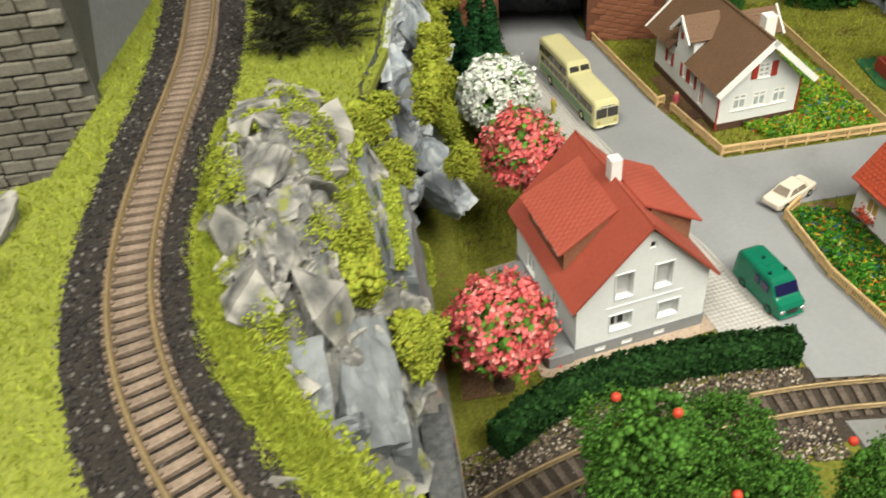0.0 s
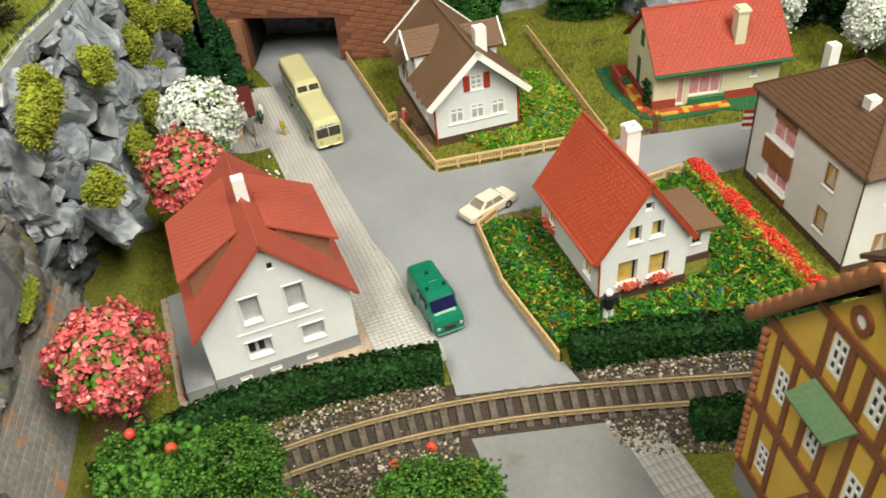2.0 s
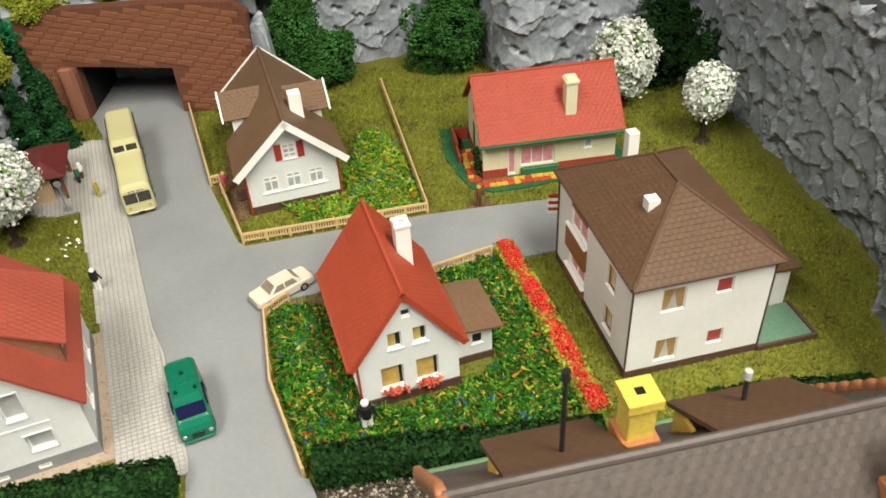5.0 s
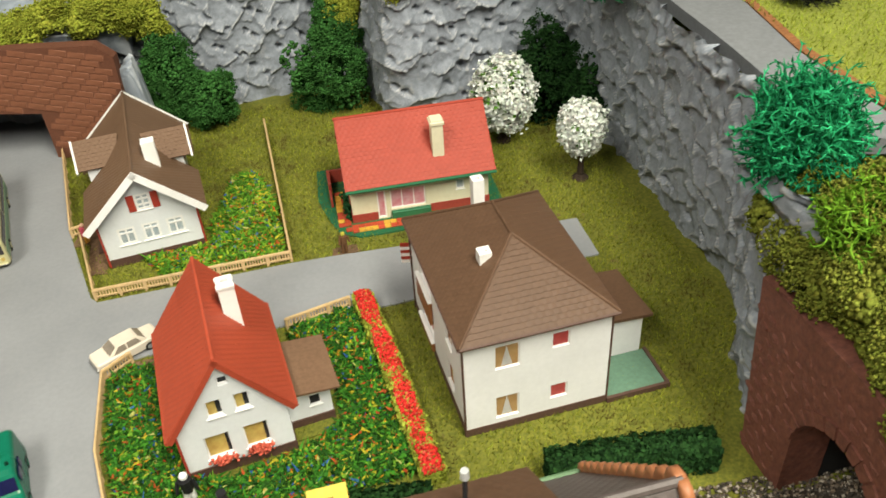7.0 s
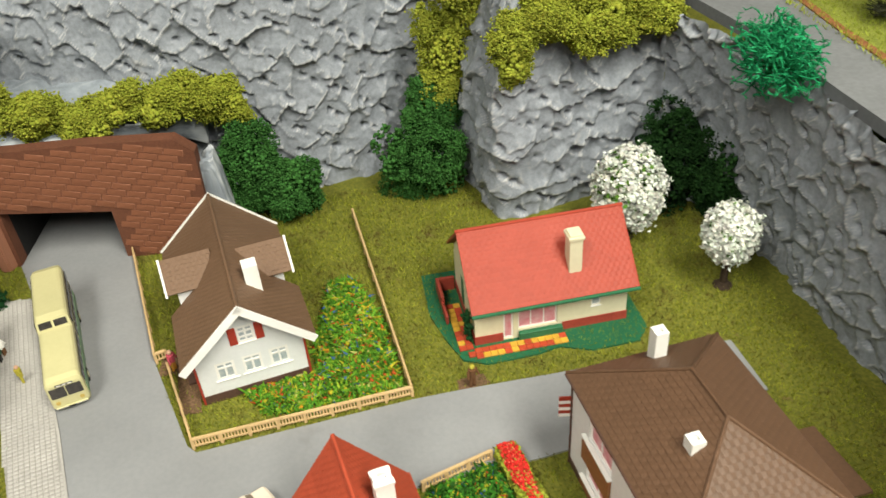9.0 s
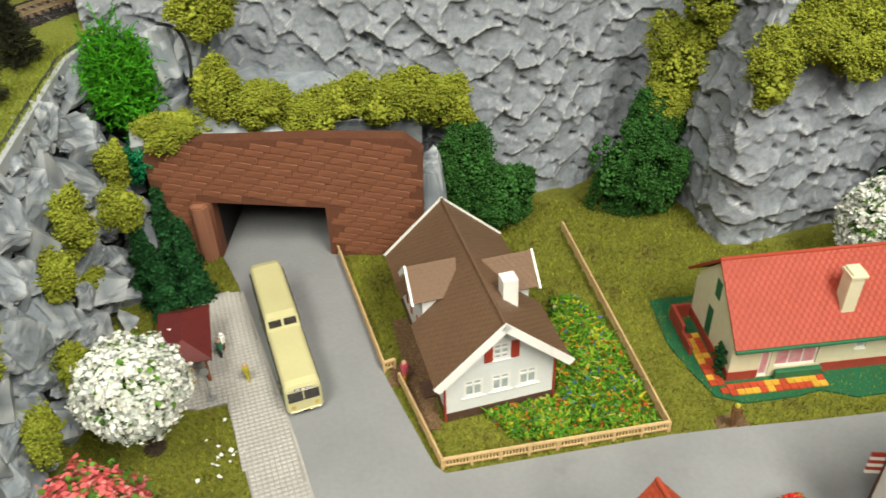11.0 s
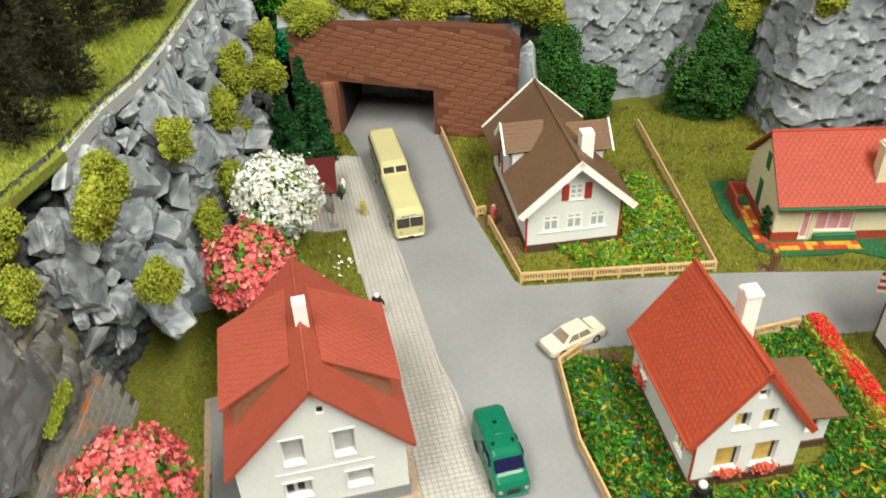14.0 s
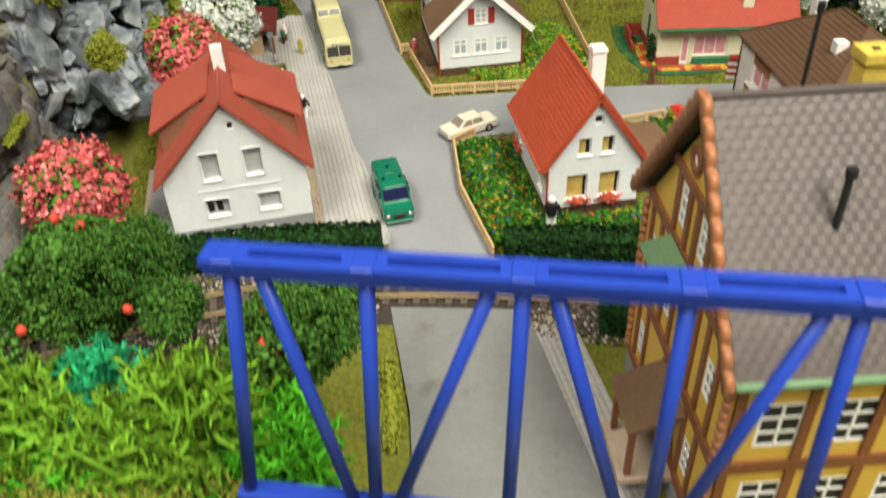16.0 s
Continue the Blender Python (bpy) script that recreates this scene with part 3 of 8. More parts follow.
M_TERRACE = mat("grey_green_terrace", (0.13, 0.24, 0.17), (0.11, 0.2, 0.14), 0.6, 0.4, 4, 0.008)
M_TILE_R = mat("red_patio_tile", (0.5, 0.07, 0.03), rough=0.45, bump=0.004, obj_rand=0.2)
M_TILE_Y = mat("yellow_patio_tile", (0.75, 0.42, 0.05), rough=0.45, bump=0.004, obj_rand=0.2)
# dark tones keep the unseen room from throwing fill light back
M_ROOM = mat("unseen_room_dark", (0.08, 0.078, 0.074), (0.07, 0.068, 0.065), 0.8, 0.005, 0.1, 0)
M_ROOMFLOOR = mat("unseen_room_floor_dark", (0.12, 0.1, 0.09), (0.1, 0.09, 0.08), 0.6, 0.01, 0.2, 0)
# glow for the panels of the added lamps
M_LAMPGLOW = bpy.data.materials.new("added_lamp_glow")
M_LAMPGLOW.use_nodes = True
M_LAMPGLOW.node_tree.nodes["Principled BSDF"].inputs["Emission Color"].default_value = (1, 0.97, 0.92, 1)
M_LAMPGLOW.node_tree.nodes["Principled BSDF"].inputs["Emission Strength"].default_value = 1.5

# ---------------------------------------------------------------- unseen room box round the layout, kept dark to limit fill light
bm = bmesh.new()
box(bm, (-210, -240, -95), (230, 180, -92))
tagged(part("floor", bm, M_ROOMFLOOR), "unseen room floor, coloured dark to cut bounce light", "floor", kind="structure")
for nm, a, b in (("wall_north", (-214, 180, -95), (234, 184, 170)), ("wall_south", (-214, -244, -95), (234, -240, 170)), ("wall_west", (-214, -240, -95), (-210, 180, 170)), ("wall_east", (230, -240, -95), (234, 180, 170))):
    tagged(part(nm, boxes((a, b)), M_ROOM), "unseen room wall, coloured dark grey to cut bounce light", "wall", kind="structure")
tagged(part("ceiling", boxes(((-214, -244, 170), (234, 184, 174))), M_ROOM), "unseen room ceiling, coloured dark grey to cut bounce light", "ceiling", kind="structure")
# housings and glowing panels made up for the two lamps, out of view
for x, y in ((60, -120), (-68, -100)):
    lamp = thing("unseen_ceiling_light", x, y, 161.5, 0, "long white ceiling light added out of view above the layout", "lamp", "ceiling lights")
    part("housing", boxes(((-27, -77, 1.5), (27, 77, 6.5)), bevel=1), M_TRIM, lamp)
    part("diffuser", boxes(((-25, -75, 0), (25, 75, 1.4)), bevel=0.3), M_LAMPGLOW, lamp, "glowing panel of the added lamp")

# ---------------------------------------------------------------- ground, road, pavement
ROAD = [(-14.13, 41.39), (-13.78, 24.21), (-12.58, 20.6), (-12.25, 19.33), (-8.58, 3.61), (-6.35, -7.72), (-5.51, -10.26), (-3.68, -19.33), (-3.6, -22.76), (-3.64, -25.49), (-3.02, -30.05), (-2.51, -34.12), (-2.21, -60.2),
        (7.58, -60.1), (5.94, -39.62), (4.39, -29.58), (4.22, -26.95), (3.32, -23.62), (2.77, -22.11), (1.26, -14.88), (1.11, -8.77), (1.3, -8.17), (2.81, -7.17), (5.26, -7.06), (14.08, -6.99), (20.23, -7.13), (35.83, -6.37), (35.97, -1.63), (23.15, -0.84),
        (17.63, -0.39), (13.9, -0.19), (0.09, -0.32), (-0.44, 0.37), (-2.46, 8.17), (-4.64, 23.25), (-4.85, 23.93), (-5.02, 41.39)]
PAVE = [(-12.25, 19.33), (-8.58, 3.61), (-6.35, -7.72), (-5.51, -10.26), (-3.68, -19.33), (-3.66, -20.24), (-7.4, -19.67), (-7.58, -18.36), (-8.53, -12.64), (-10.63, -2.26), (-12.91, 7.94), (-14.91, 7.78), (-17.63, 8.9), (-17.77, 16.28), (-14.62, 19.72)]
n = 120
gx, gy = np.meshgrid(np.linspace(-62, 75, n), np.linspace(-75, 60, n))
gz = -0.12 + 0.0 * gx
tagged(cloud("ground", np.stack([gx.ravel(), gy.ravel(), gz.ravel()], 1), [(j * n + i, j * n + i + 1, (j + 1) * n + i + 1, (j + 1) * n + i) for j in range(n - 1) for i in range(n - 1)], M_TURF), "green and brown flocked turf on the layout board", "ground", kind="structure")
tagged(part("layout_board", boxes(((-62, -75, -6), (75, 60, -0.3)), bevel=0.4), M_SOIL), "thick brown baseboard under the whole layout", "board", kind="structure")
bm = bmesh.new()
prism(bm, ROAD, -0.2, 0.0)
bm_front = bmesh.new()
prism(bm_front, [(-3.47, -26.3), (-2.56, -34.12), (-2.21, -60.2), (7.48, -60.1), (5.89, -39.62), (4.33, -29.18), (4.02, -27.2)], 0.001, 0.15)
bm_plate = bmesh.new()
prism(bm_plate, [(-3.59, -22.26), (-3.59, -23.12), (3.38, -24.02), (2.98, -22.31)], 0.001, 0.12)
tagged(part("crossing_plate", bm_plate, M_ROAD), "grey road plate reaching up to the rails", "road", kind="structure")
tagged(part("front_road", bm_front, M_ROAD_F), "separate grey road sheet before the level crossing, darkened for the dimmer light there", "road", kind="structure")
tagged(part("road", bm, M_ROAD), "smooth grey painted road with a side street", "road", kind="structure")
bm = bmesh.new()
prism(bm, PAVE, -0.2, 0.055)
pave = tagged(part("pavement", bm, M_PAVE_J), "pale grey paved footpath of small square slabs", "pavement", kind="structure")

def paving(poly, ang, tw, tl, gap, z, h, name, parent, m):
    a = math.radians(ang)
    u, v = np.array([math.cos(a), math.sin(a)]), np.array([-math.sin(a), math.cos(a)])
    P = np.asarray(poly)
    s, t = P @ u, P @ v
    i, j = np.meshgrid(np.arange(s.min(), s.max(), tw), np.arange(t.min(), t.max(), tl))
    i, j = i.ravel(), j.ravel()
    cx = (i + tw / 2)[:, None] * u + (j + tl / 2)[:, None] * v
    ok = inside(poly, cx[:, 0], cx[:, 1])
    cx = cx[ok]
    k = len(cx)
    dz = z + h + rng.uniform(-0.006, 0.006, (k, 1))
    c = []
    for top, g in ((1, gap + 0.03), (0, gap)):
        for su, sv in ((-1, -1), (1, -1), (1, 1), (-1, 1)):
            q = cx + su * (tw / 2 - g) * u + sv * (tl / 2 - g) * v
            c.append(np.c_[q, dz if top else np.full((k, 1), z - 0.02)])
    V = np.stack(c, 1).reshape(-1, 3)
    F = np.array([(0, 1, 2, 3), (4, 5, 1, 0), (5, 6, 2, 1), (6, 7, 3, 2), (7, 4, 0, 3)])[None] + 8 * np.arange(k)[:, None, None]
    return cloud(name, V, F.reshape(-1, 4), m, parent, kind="stuff")

paving(PAVE, 9.8, 0.33, 0.33, 0.01, 0.055, 0.02, "slabs", pave, M_PAVE)
tagged(part("kerb", (lambda b: ([slab(b, [(*p, 0.1), (*q, 0.1), (q[0] + 0.16, q[1], 0.1), (p[0] + 0.16, p[1], 0.1)], 0.25) for p, q in zip(PAVE[:5], PAVE[1:6])], b)[1])(bmesh.new()), M_PAVE), "thin grey kerb strip beside the road", "kerb", kind="structure")

# southern footpath
SPATH = [(3.95, -28.27), (6.52, -28.55), (7.14, -33.01), (7.66, -37.08), (8.3, -60.09), (7.28, -60.1), (5.63, -39.62)]
bm = bmesh.new()
prism(bm, SPATH, -0.2, 0.055)
sp = tagged(part("footpath", bm, M_PAVE_J), "pale slab footpath beside the southern road", "pavement", kind="structure")
paving(SPATH, 8, 0.33, 0.6, 0.01, 0.055, 0.02, "slabs", sp, M_PAVE)

# ---------------------------------------------------------------- cliffs of carved foam
def cliff(name, plan, z0, z1, lean, amp, cell, seed, material, label, top_wave=0.0):
    line = resample(smooth_line(plan, 3), 0.15)
    d = np.gradient(line, axis=0)
    d /= np.linalg.norm(d, axis=1)[:, None]
    nrm = np.stack([d[:, 1], -d[:, 0]], 1)
    z = np.arange(z0, z1 + 0.15, 0.15)
    S, Z = np.meshgrid(np.arange(len(line)) * 0.15, z, indexing="ij")
    warp = np.array([noise.noise(Vector((s * 0.22, zz * 0.22, seed))) for s, zz in zip(S.ravel(), Z.ravel())]).reshape(S.shape)
    warp2 = np.array([noise.fractal(Vector((s * 0.5, zz * 0.5, seed + 3.0)), 1.0, 2.0, 3) for s, zz in zip(S.ravel(), Z.ravel())]).reshape(S.shape)
    f1, f2, dz = worley(S + warp * 1.8 + warp2 * 0.35, Z + warp * 1.2 - warp2 * 0.35, cell, cell * 1.45, seed)
    g1, g2, ez = worley(S - warp * 1.2 + warp2 * 0.3, Z + warp2 * 0.4, cell * 0.6, cell * 0.7, seed + 1)
    big = np.array([noise.noise(Vector((s * 0.09, zz * 0.07, seed + 5.0))) for s, zz in zip(S.ravel(), Z.ravel())]).reshape(S.shape)
    bowl = np.clip(f1, 0, 1) ** 1.8
    disp = amp * (0.75 * bowl - 0.5 * dz) * (0.8 + 0.7 * warp) + amp * 0.33 * (np.clip(g1, 0, 1) ** 1.6 - 0.6 * ez) * np.clip(0.6 + 1.5 * warp2, 0, 1) + big * amp * 1.5 + warp2 * amp * 0.1
    hole = np.clip(1 - np.abs(g1 - 0.1) / 0.24, 0, 1) * (np.sin(S * 1.7 + Z * 2.3 + 3 * warp) > 0.74)
    disp -= hole * amp * 0.85
    h = (Z - z0) / (z1 - z0)
    off = disp - lean * h
    V = np.stack([line[:, 0][:, None] + nrm[:, 0][:, None] * off, line[:, 1][:, None] + nrm[:, 1][:, None] * off, Z + top_wave * h * big], -1).reshape(-1, 3)
    a, b = S.shape
    I = np.arange(a * b).reshape(a, b)
    F = np.stack([I[:-1, :-1], I[1:, :-1], I[1:, 1:], I[:-1, 1:]], -1).reshape(-1, 4)
    return tagged(cloud(name, V, F, material, smooth=True), label, "rock", kind="structure")

cliff("cliff_back", [(-21.92, 33.32), (-12.73, 32.49), (-4.55, 30.62), (3.12, 28.73), (8.73, 28.34), (14.84, 28.46), (20.42, 30.1), (24.21, 29.16), (25, 24.08), (25.39, 18.49), (26.43, 17.39), (29.28, 17.65), (34.36, 18.36), (40.48, 18.28)], -0.3, 30, 1.5, 0.85, 2.15, 11, M_FOAM, "tall grey carved rock face with scalloped hollows and light ridges")
cliff("cliff_right", [(40.48, 18.28), (42.58, 13.74), (43.37, 9.17), (43.06, 3.05), (42.91, -7.14), (42.62, -14.27), (41.55, -17.86), (39.66, -20.65), (38.46, -22.41), (38.69, -24.03), (40.66, -26.03)], -0.3, 15.75, -1.3, 0.95, 2.1, 23, M_FOAM, "grey carved rock wall with sharp ragged ledges")
# flat top of the right wall, meadow beyond it
bm = bmesh.new()
prism(bm, [(41.77, 21.63), (42.77, 9.42), (42.29, 1.26), (42.04, -8.93), (41.54, -16.07), (40.49, -20.16), (44.89, -21.71), (45.54, -10.89), (47.02, -1.7), (47.88, 8.51), (49.71, 21.79)], 15.2, 16.1)
tagged(part("rock_ledge", bm, M_PLASTER), "flat grey ledge on top of the rock wall", "rock", kind="structure")
bm = bmesh.new()
prism(bm, [(49.71, 21.79), (47.88, 8.51), (47.02, -1.7), (45.54, -10.89), (45.48, -20.06), (76.85, -19.43), (76.2, 22.32)], 10, 16.25)
tagged(part("upper_meadow", bm, M_MEADOW), "yellow-green meadow on the raised ground beyond the ledge", "ground", kind="structure")
bm = bmesh.new()
for p, q in zip([(49.71, 21.79), (47.88, 8.51), (47.02, -1.7), (45.54, -10.89)], [(47.88, 8.51), (47.02, -1.7), (45.54, -10.89), (45.49, -21.08)]):
    slab(bm, [(p[0] - 0.3, p[1], 16.2), (q[0] - 0.3, q[1], 16.2), (q[0] + 0.2, q[1], 16.3), (p[0] + 0.2, p[1], 16.3)], 0.3)
tagged(part("soil_edge", bm, M_EDGESOIL), "narrow orange-brown soil edge beside the ledge", "ground", kind="structure")

bm = bmesh.new()
slab(bm, [(37.47, -23.12, 9.96), (45.25, -20.55, 14.26), (76.85, -19.86, 15.34), (77.24, -44.91, 15.93), (45.62, -45.64, 13.84), (37.81, -45.95, 9.9)], 6)
bmesh.ops.triangulate(bm, faces=bm.faces[:])
bmesh.ops.subdivide_edges(bm, edges=bm.edges[:], cuts=9, use_grid_fill=True)
for v in bm.verts:
    v.co.z += 0.8 * noise.noise(v.co * 0.35)
tagged(part("arch_bank", bm, M_TURF), "turf bank behind the railway arch", "ground", kind="structure")
# ---------------------------------------------------------------- left plateau and its cliff
EDGE = [(-20.28, 33.6), (-22.14, 28.47), (-22.62, 20.31), (-23.25, 8.07), (-23.88, 2.96), (-24.94, -1.13), (-25.57, -6.24), (-26.82, -10.85), (-28.73, -12.92), (-34.84, -13.05), (-35.1, -17.65), (-34.2, -25.79), (-32.0, -30.83), (-29.3, -36.38), (-26.73, -42.94), (-23.54, -51.02)]
PLATEAU = EDGE + [(-23.35, -63.24), (-60.02, -63.98), (-60.75, -17.34), (-45.28, -16.42), (-43.46, -15.77), (-42.26, -7.8), (-42.27, -6.5), (-60.91, -6.5), (-61.94, 58.23), (-20.68, 59.06)]
bm = bmesh.new()
prism(bm, PLATEAU, 15.45, 16.0)
prism(bm, [(x - (3.0 if y > -11.5 else 0.0), y) for x, y in EDGE] + PLATEAU[len(EDGE):-1] + [(-22.5, 58)], 8.5, 15.449)
tagged(part("plateau", bm, M_MEADOW), "raised yellow-green meadow carrying the upper railway line", "ground", kind="structure")

bm = bmesh.new()
for p, q in zip(EDGE[:6], EDGE[1:7]):
    slab(bm, [(p[0] + 0.05, p[1], 16.01), (q[0] + 0.05, q[1], 16.01), (q[0] - 0.3, q[1], 16.04), (p[0] - 0.3, p[1], 16.04)], 0.9)
tagged(part("edge_strip", bm, M_ROCK), "grey plaster strip along the plateau edge", "rock", kind="structure")
FOOT = [(-18.66, 32.39), (-19.39, 25.56), (-19.59, 19.7), (-21.49, 9.86), (-22.62, 2.92), (-23.77, -3.06), (-24.52, -8.07)]
def face_x(y, z):
    f = np.interp(y, [p[1] for p in FOOT][::-1], [p[0] for p in FOOT][::-1])
    e = np.interp(y, [p[1] for p in EDGE[:8]][::-1], [p[0] for p in EDGE[:8]][::-1])
    return f + (e - f) * (z / 15.7) ** 1.2
ys, zs = np.arange(-12, 33, 0.14), np.arange(-0.3, 16.3, 0.14)
Y, Z = np.meshgrid(ys, zs, indexing="ij")
f1, f2, dz = worley(Y, Z, 1.9, 1.7, 5)
g1, g2, ez = worley(Y + 0.4 * np.sin(Z * 1.3), Z, 0.8, 0.9, 6)
holes = np.clip(1 - np.hypot(g1, 0.0) / 0.45, 0, 1) * (np.sin(Y * 1.31 + 2.0 * np.sin(Z * 0.9)) > 0.8)
X = face_x(Y, np.clip(Z, 0, 15.7)) - 2.5 * np.clip((16.0 - Z) / 1.5, 0.25, 1) + (0.9 * np.clip((f2 - f1) / 0.5, 0, 1) - 0.5 * dz + 0.3 * np.clip((g2 - g1) / 0.5, 0, 1) - 1.6 * holes) * np.clip((16.3 - Z) / 1.2, 0, 1)
I = np.arange(Y.size).reshape(Y.shape)
# backing sheet coloured dark so that the gaps between rocks read as shaded
cl = tagged(cloud("cliff_left", np.stack([X, Y, Z], -1).reshape(-1, 3), np.stack([I[:-1, :-1], I[1:, :-1], I[1:, 1:], I[:-1, 1:]], -1).reshape(-1, 4), M_GAP_SHADE, smooth=True), "steep grey cliff of broken angular rocks on a backing painted dark for gap shade", "rock", kind="structure")

def rock_mesh(name, seed, sub=2, rough=0.1, block=0.0, soft=0.25):
    r = random.Random(seed)
    bm = bmesh.new()
    for _ in range(13):
        v = Vector((r.gauss(0, 1), r.gauss(0, 1), r.gauss(0, 1))).normalized() * r.uniform(0.75, 1.05)
        if block:
            w = Vector((r.choice((-1, 1)) * r.uniform(0.55, 0.8), r.choice((-1, 1)) * r.uniform(0.45, 0.8), r.choice((-1, 1)) * r.uniform(0.5, 0.8)))
            v = v.lerp(w, block)
        bm.verts.new(v)
    res = bmesh.ops.convex_hull(bm, input=bm.verts[:])
    bmesh.ops.delete(bm, geom=[g for g in res["geom_interior"] if isinstance(g, bmesh.types.BMVert)], context="VERTS")
    bmesh.ops.dissolve_limit(bm, angle_limit=0.3, verts=bm.verts[:], edges=bm.edges[:])
    bmesh.ops.triangulate(bm, faces=bm.faces[:])
    bmesh.ops.subdivide_edges(bm, edges=bm.edges[:], cuts=sub, use_grid_fill=True)
    bmesh.ops.triangulate(bm, faces=bm.faces[:])
    bmesh.ops.smooth_vert(bm, verts=bm.verts[:], factor=soft, use_axis_x=True, use_axis_y=True, use_axis_z=True)
    for v in bm.verts:
        q = v.co + Vector((seed, 0, 0))
        d = noise.noise(q * 1.7) + 0.6 * noise.noise(q * 4.0) + 0.35 * noise.noise(q * 9.0)
        step = noise.cell(q * 2.4 + Vector((noise.noise(q * 2), 0, 0)))
        v.co *= 1 + rough * d + rough * 0.5 * (step - 0.5)
    me = bpy.data.meshes.new(name)
    bm.to_mesh(me)
    bm.free()
    me.transform(Matrix.Scale(U, 4))
    return me

def chunk_mesh(name, seed):
    """A broken slab of rock: its broad, slightly domed and chipped front looks along x."""
    r = random.Random(seed)
    bm = bmesh.new()
    k = r.choice((5, 6, 6, 7))
    for i in range(k):
        a = 2 * math.pi * (i + r.uniform(-0.28, 0.28)) / k
        q = r.uniform(0.8, 1.12)
        for x, s in ((-0.7, 0.9), (r.uniform(0.05, 0.3), 1.0), (r.uniform(0.3, 0.5), r.uniform(0.72, 0.86))):
            bm.verts.new((x, q * s * math.cos(a), q * s * math.sin(a)))
    for _ in range(3):
        bm.verts.new((r.uniform(0.42, 0.68), r.uniform(-0.5, 0.5), r.uniform(-0.5, 0.5)))
    res = bmesh.ops.convex_hull(bm, input=bm.verts[:])
    bmesh.ops.delete(bm, geom=[g for g in res["geom_interior"] if isinstance(g, bmesh.types.BMVert)], context="VERTS")
    bmesh.ops.triangulate(bm, faces=bm.faces[:])
    bmesh.ops.subdivide_edges(bm, edges=bm.edges[:], cuts=4, use_grid_fill=True)
    bmesh.ops.triangulate(bm, faces=bm.faces[:])
    bmesh.ops.smooth_vert(bm, verts=bm.verts[:], factor=0.03, use_axis_x=True, use_axis_y=True, use_axis_z=True)
    for v in bm.verts:
        q = v.co + Vector((seed * 3.1, 0, 0))
        step = noise.cell(q * 2.1 + Vector((noise.noise(q * 2.2), noise.noise(q * 1.7), 0)))
        v.co *= 1 + 0.06 * noise.noise(q * 1.5) + 0.045 * noise.noise(q * 3.8) + 0.04 * noise.noise(q * 8.0) + 0.1 * (step - 0.5)
    me = bpy.data.meshes.new(name)
    bm.to_mesh(me)
    bm.free()
    me.transform(Matrix.Scale(U, 4))
    return me

ROCKS = [chunk_mesh("rock", s) if s % 3 else rock_mesh("rock", s + 200, 4, 0.07, 0.35, 0.06) for s in range(24)]
for me in ROCKS:
    me.materials.append(M_ROCK)
STONES = [rock_mesh("stone", s + 80, 1, 0.1) for s in range(6)]
for me in STONES:
    me.materials.append(M_OLDBRICK)

def rock(x, y, z, sx, sy, sz, ex, ey, ez, k, parent, name="rock", me=None):
    ob = new(name, me or ROCKS[k % len(ROCKS)])
    ob.parent = parent
    ob.matrix_basis = pose(x * U, y * U, z * U, ex, ey, ez) @ Matrix.Diagonal((sx, sy, sz, 1))
    return ob

rr = random.Random(21)
laid = []
for lo, hi, tries in ((1.7, 2.5, 300), (1.15, 1.7, 900), (0.6, 1.0, 2200)):
    for _ in range(tries):
        s = rr.uniform(lo, hi)
        y, z = rr.uniform(-9.5, 29.5), rr.uniform(0.3, 15.7 - (0.75 if s > 1.2 else 0.5) * s)
        if (z < 5 and y < -7.5) or (z > 13.2 and y < -7.0) or (z < 3.2 and y < -1.5) or any(math.hypot(y - a, z - b) < 0.6 * (s + c) for a, b, c in laid):
            continue
        laid.append((y, z, s))
y = -6.5
while y < 30:
    s = rr.uniform(0.65, 1.1)
    laid.insert(0, (y + s * 0.5, 15.45 - s * rr.uniform(0.35, 0.6), s))
    y += s * 1.3
ROCK_TURN = Matrix.Rotation(radians(-12), 4, "Y")
for i, (y, z, s) in enumerate(laid[:300]):
    ob = rock(0, 0, 0, 1, 1, 1, 0, 0, 0, i, cl)
    tw = s / 1.6
    ob.matrix_basis = Matrix.Translation((float(face_x(y, z) - (0.75 if z < 14.3 else 0.6) + rr.uniform(-0.5, 0.45) + 0.05 * s) * U, y * U, z * U)) @ ROCK_TURN @ Matrix.Rotation(radians(rr.uniform(-42, 42)), 4, "Z") @ Matrix.Rotation(radians(rr.uniform(-45, 30)), 4, "Y") @ Matrix.Rotation(radians(rr.uniform(0, 360)), 4, "X") @ Matrix.Diagonal((s * rr.uniform(0.7, 1.0), s * rr.uniform(0.95, 1.3), s * rr.uniform(0.75, 1.0), 1))
for x, y, z, s, k in ((-22.9, -6.4, 4.6, 2.0, 4), (-23.0, -3.4, 5.6, 2.1, 8)):
    rock(x, y, z, s * 0.9, s, s * 1.15, 15 * k, 40 * k, 30, k, cl)

# weathered outcrop beside the upper line
MOSS_OFF = Matrix.Translation((0.3, 0.22, 0.0))
outcrop = thing("rock_outcrop", -30.12, -22.68, 1.0, 0, "large weathered grey rock outcrop with moss patches", "rock", kind="structure")
BIG = [rock_mesh("boulder", s, 8, 0.12, 0.45) for s in (45, 46)]
for me in BIG:
    me.materials.append(M_MOSSROCK)
SLABS = [chunk_mesh("slab", s) for s in range(60, 66)]
for me in SLABS:
    me.materials.append(M_SLAB)
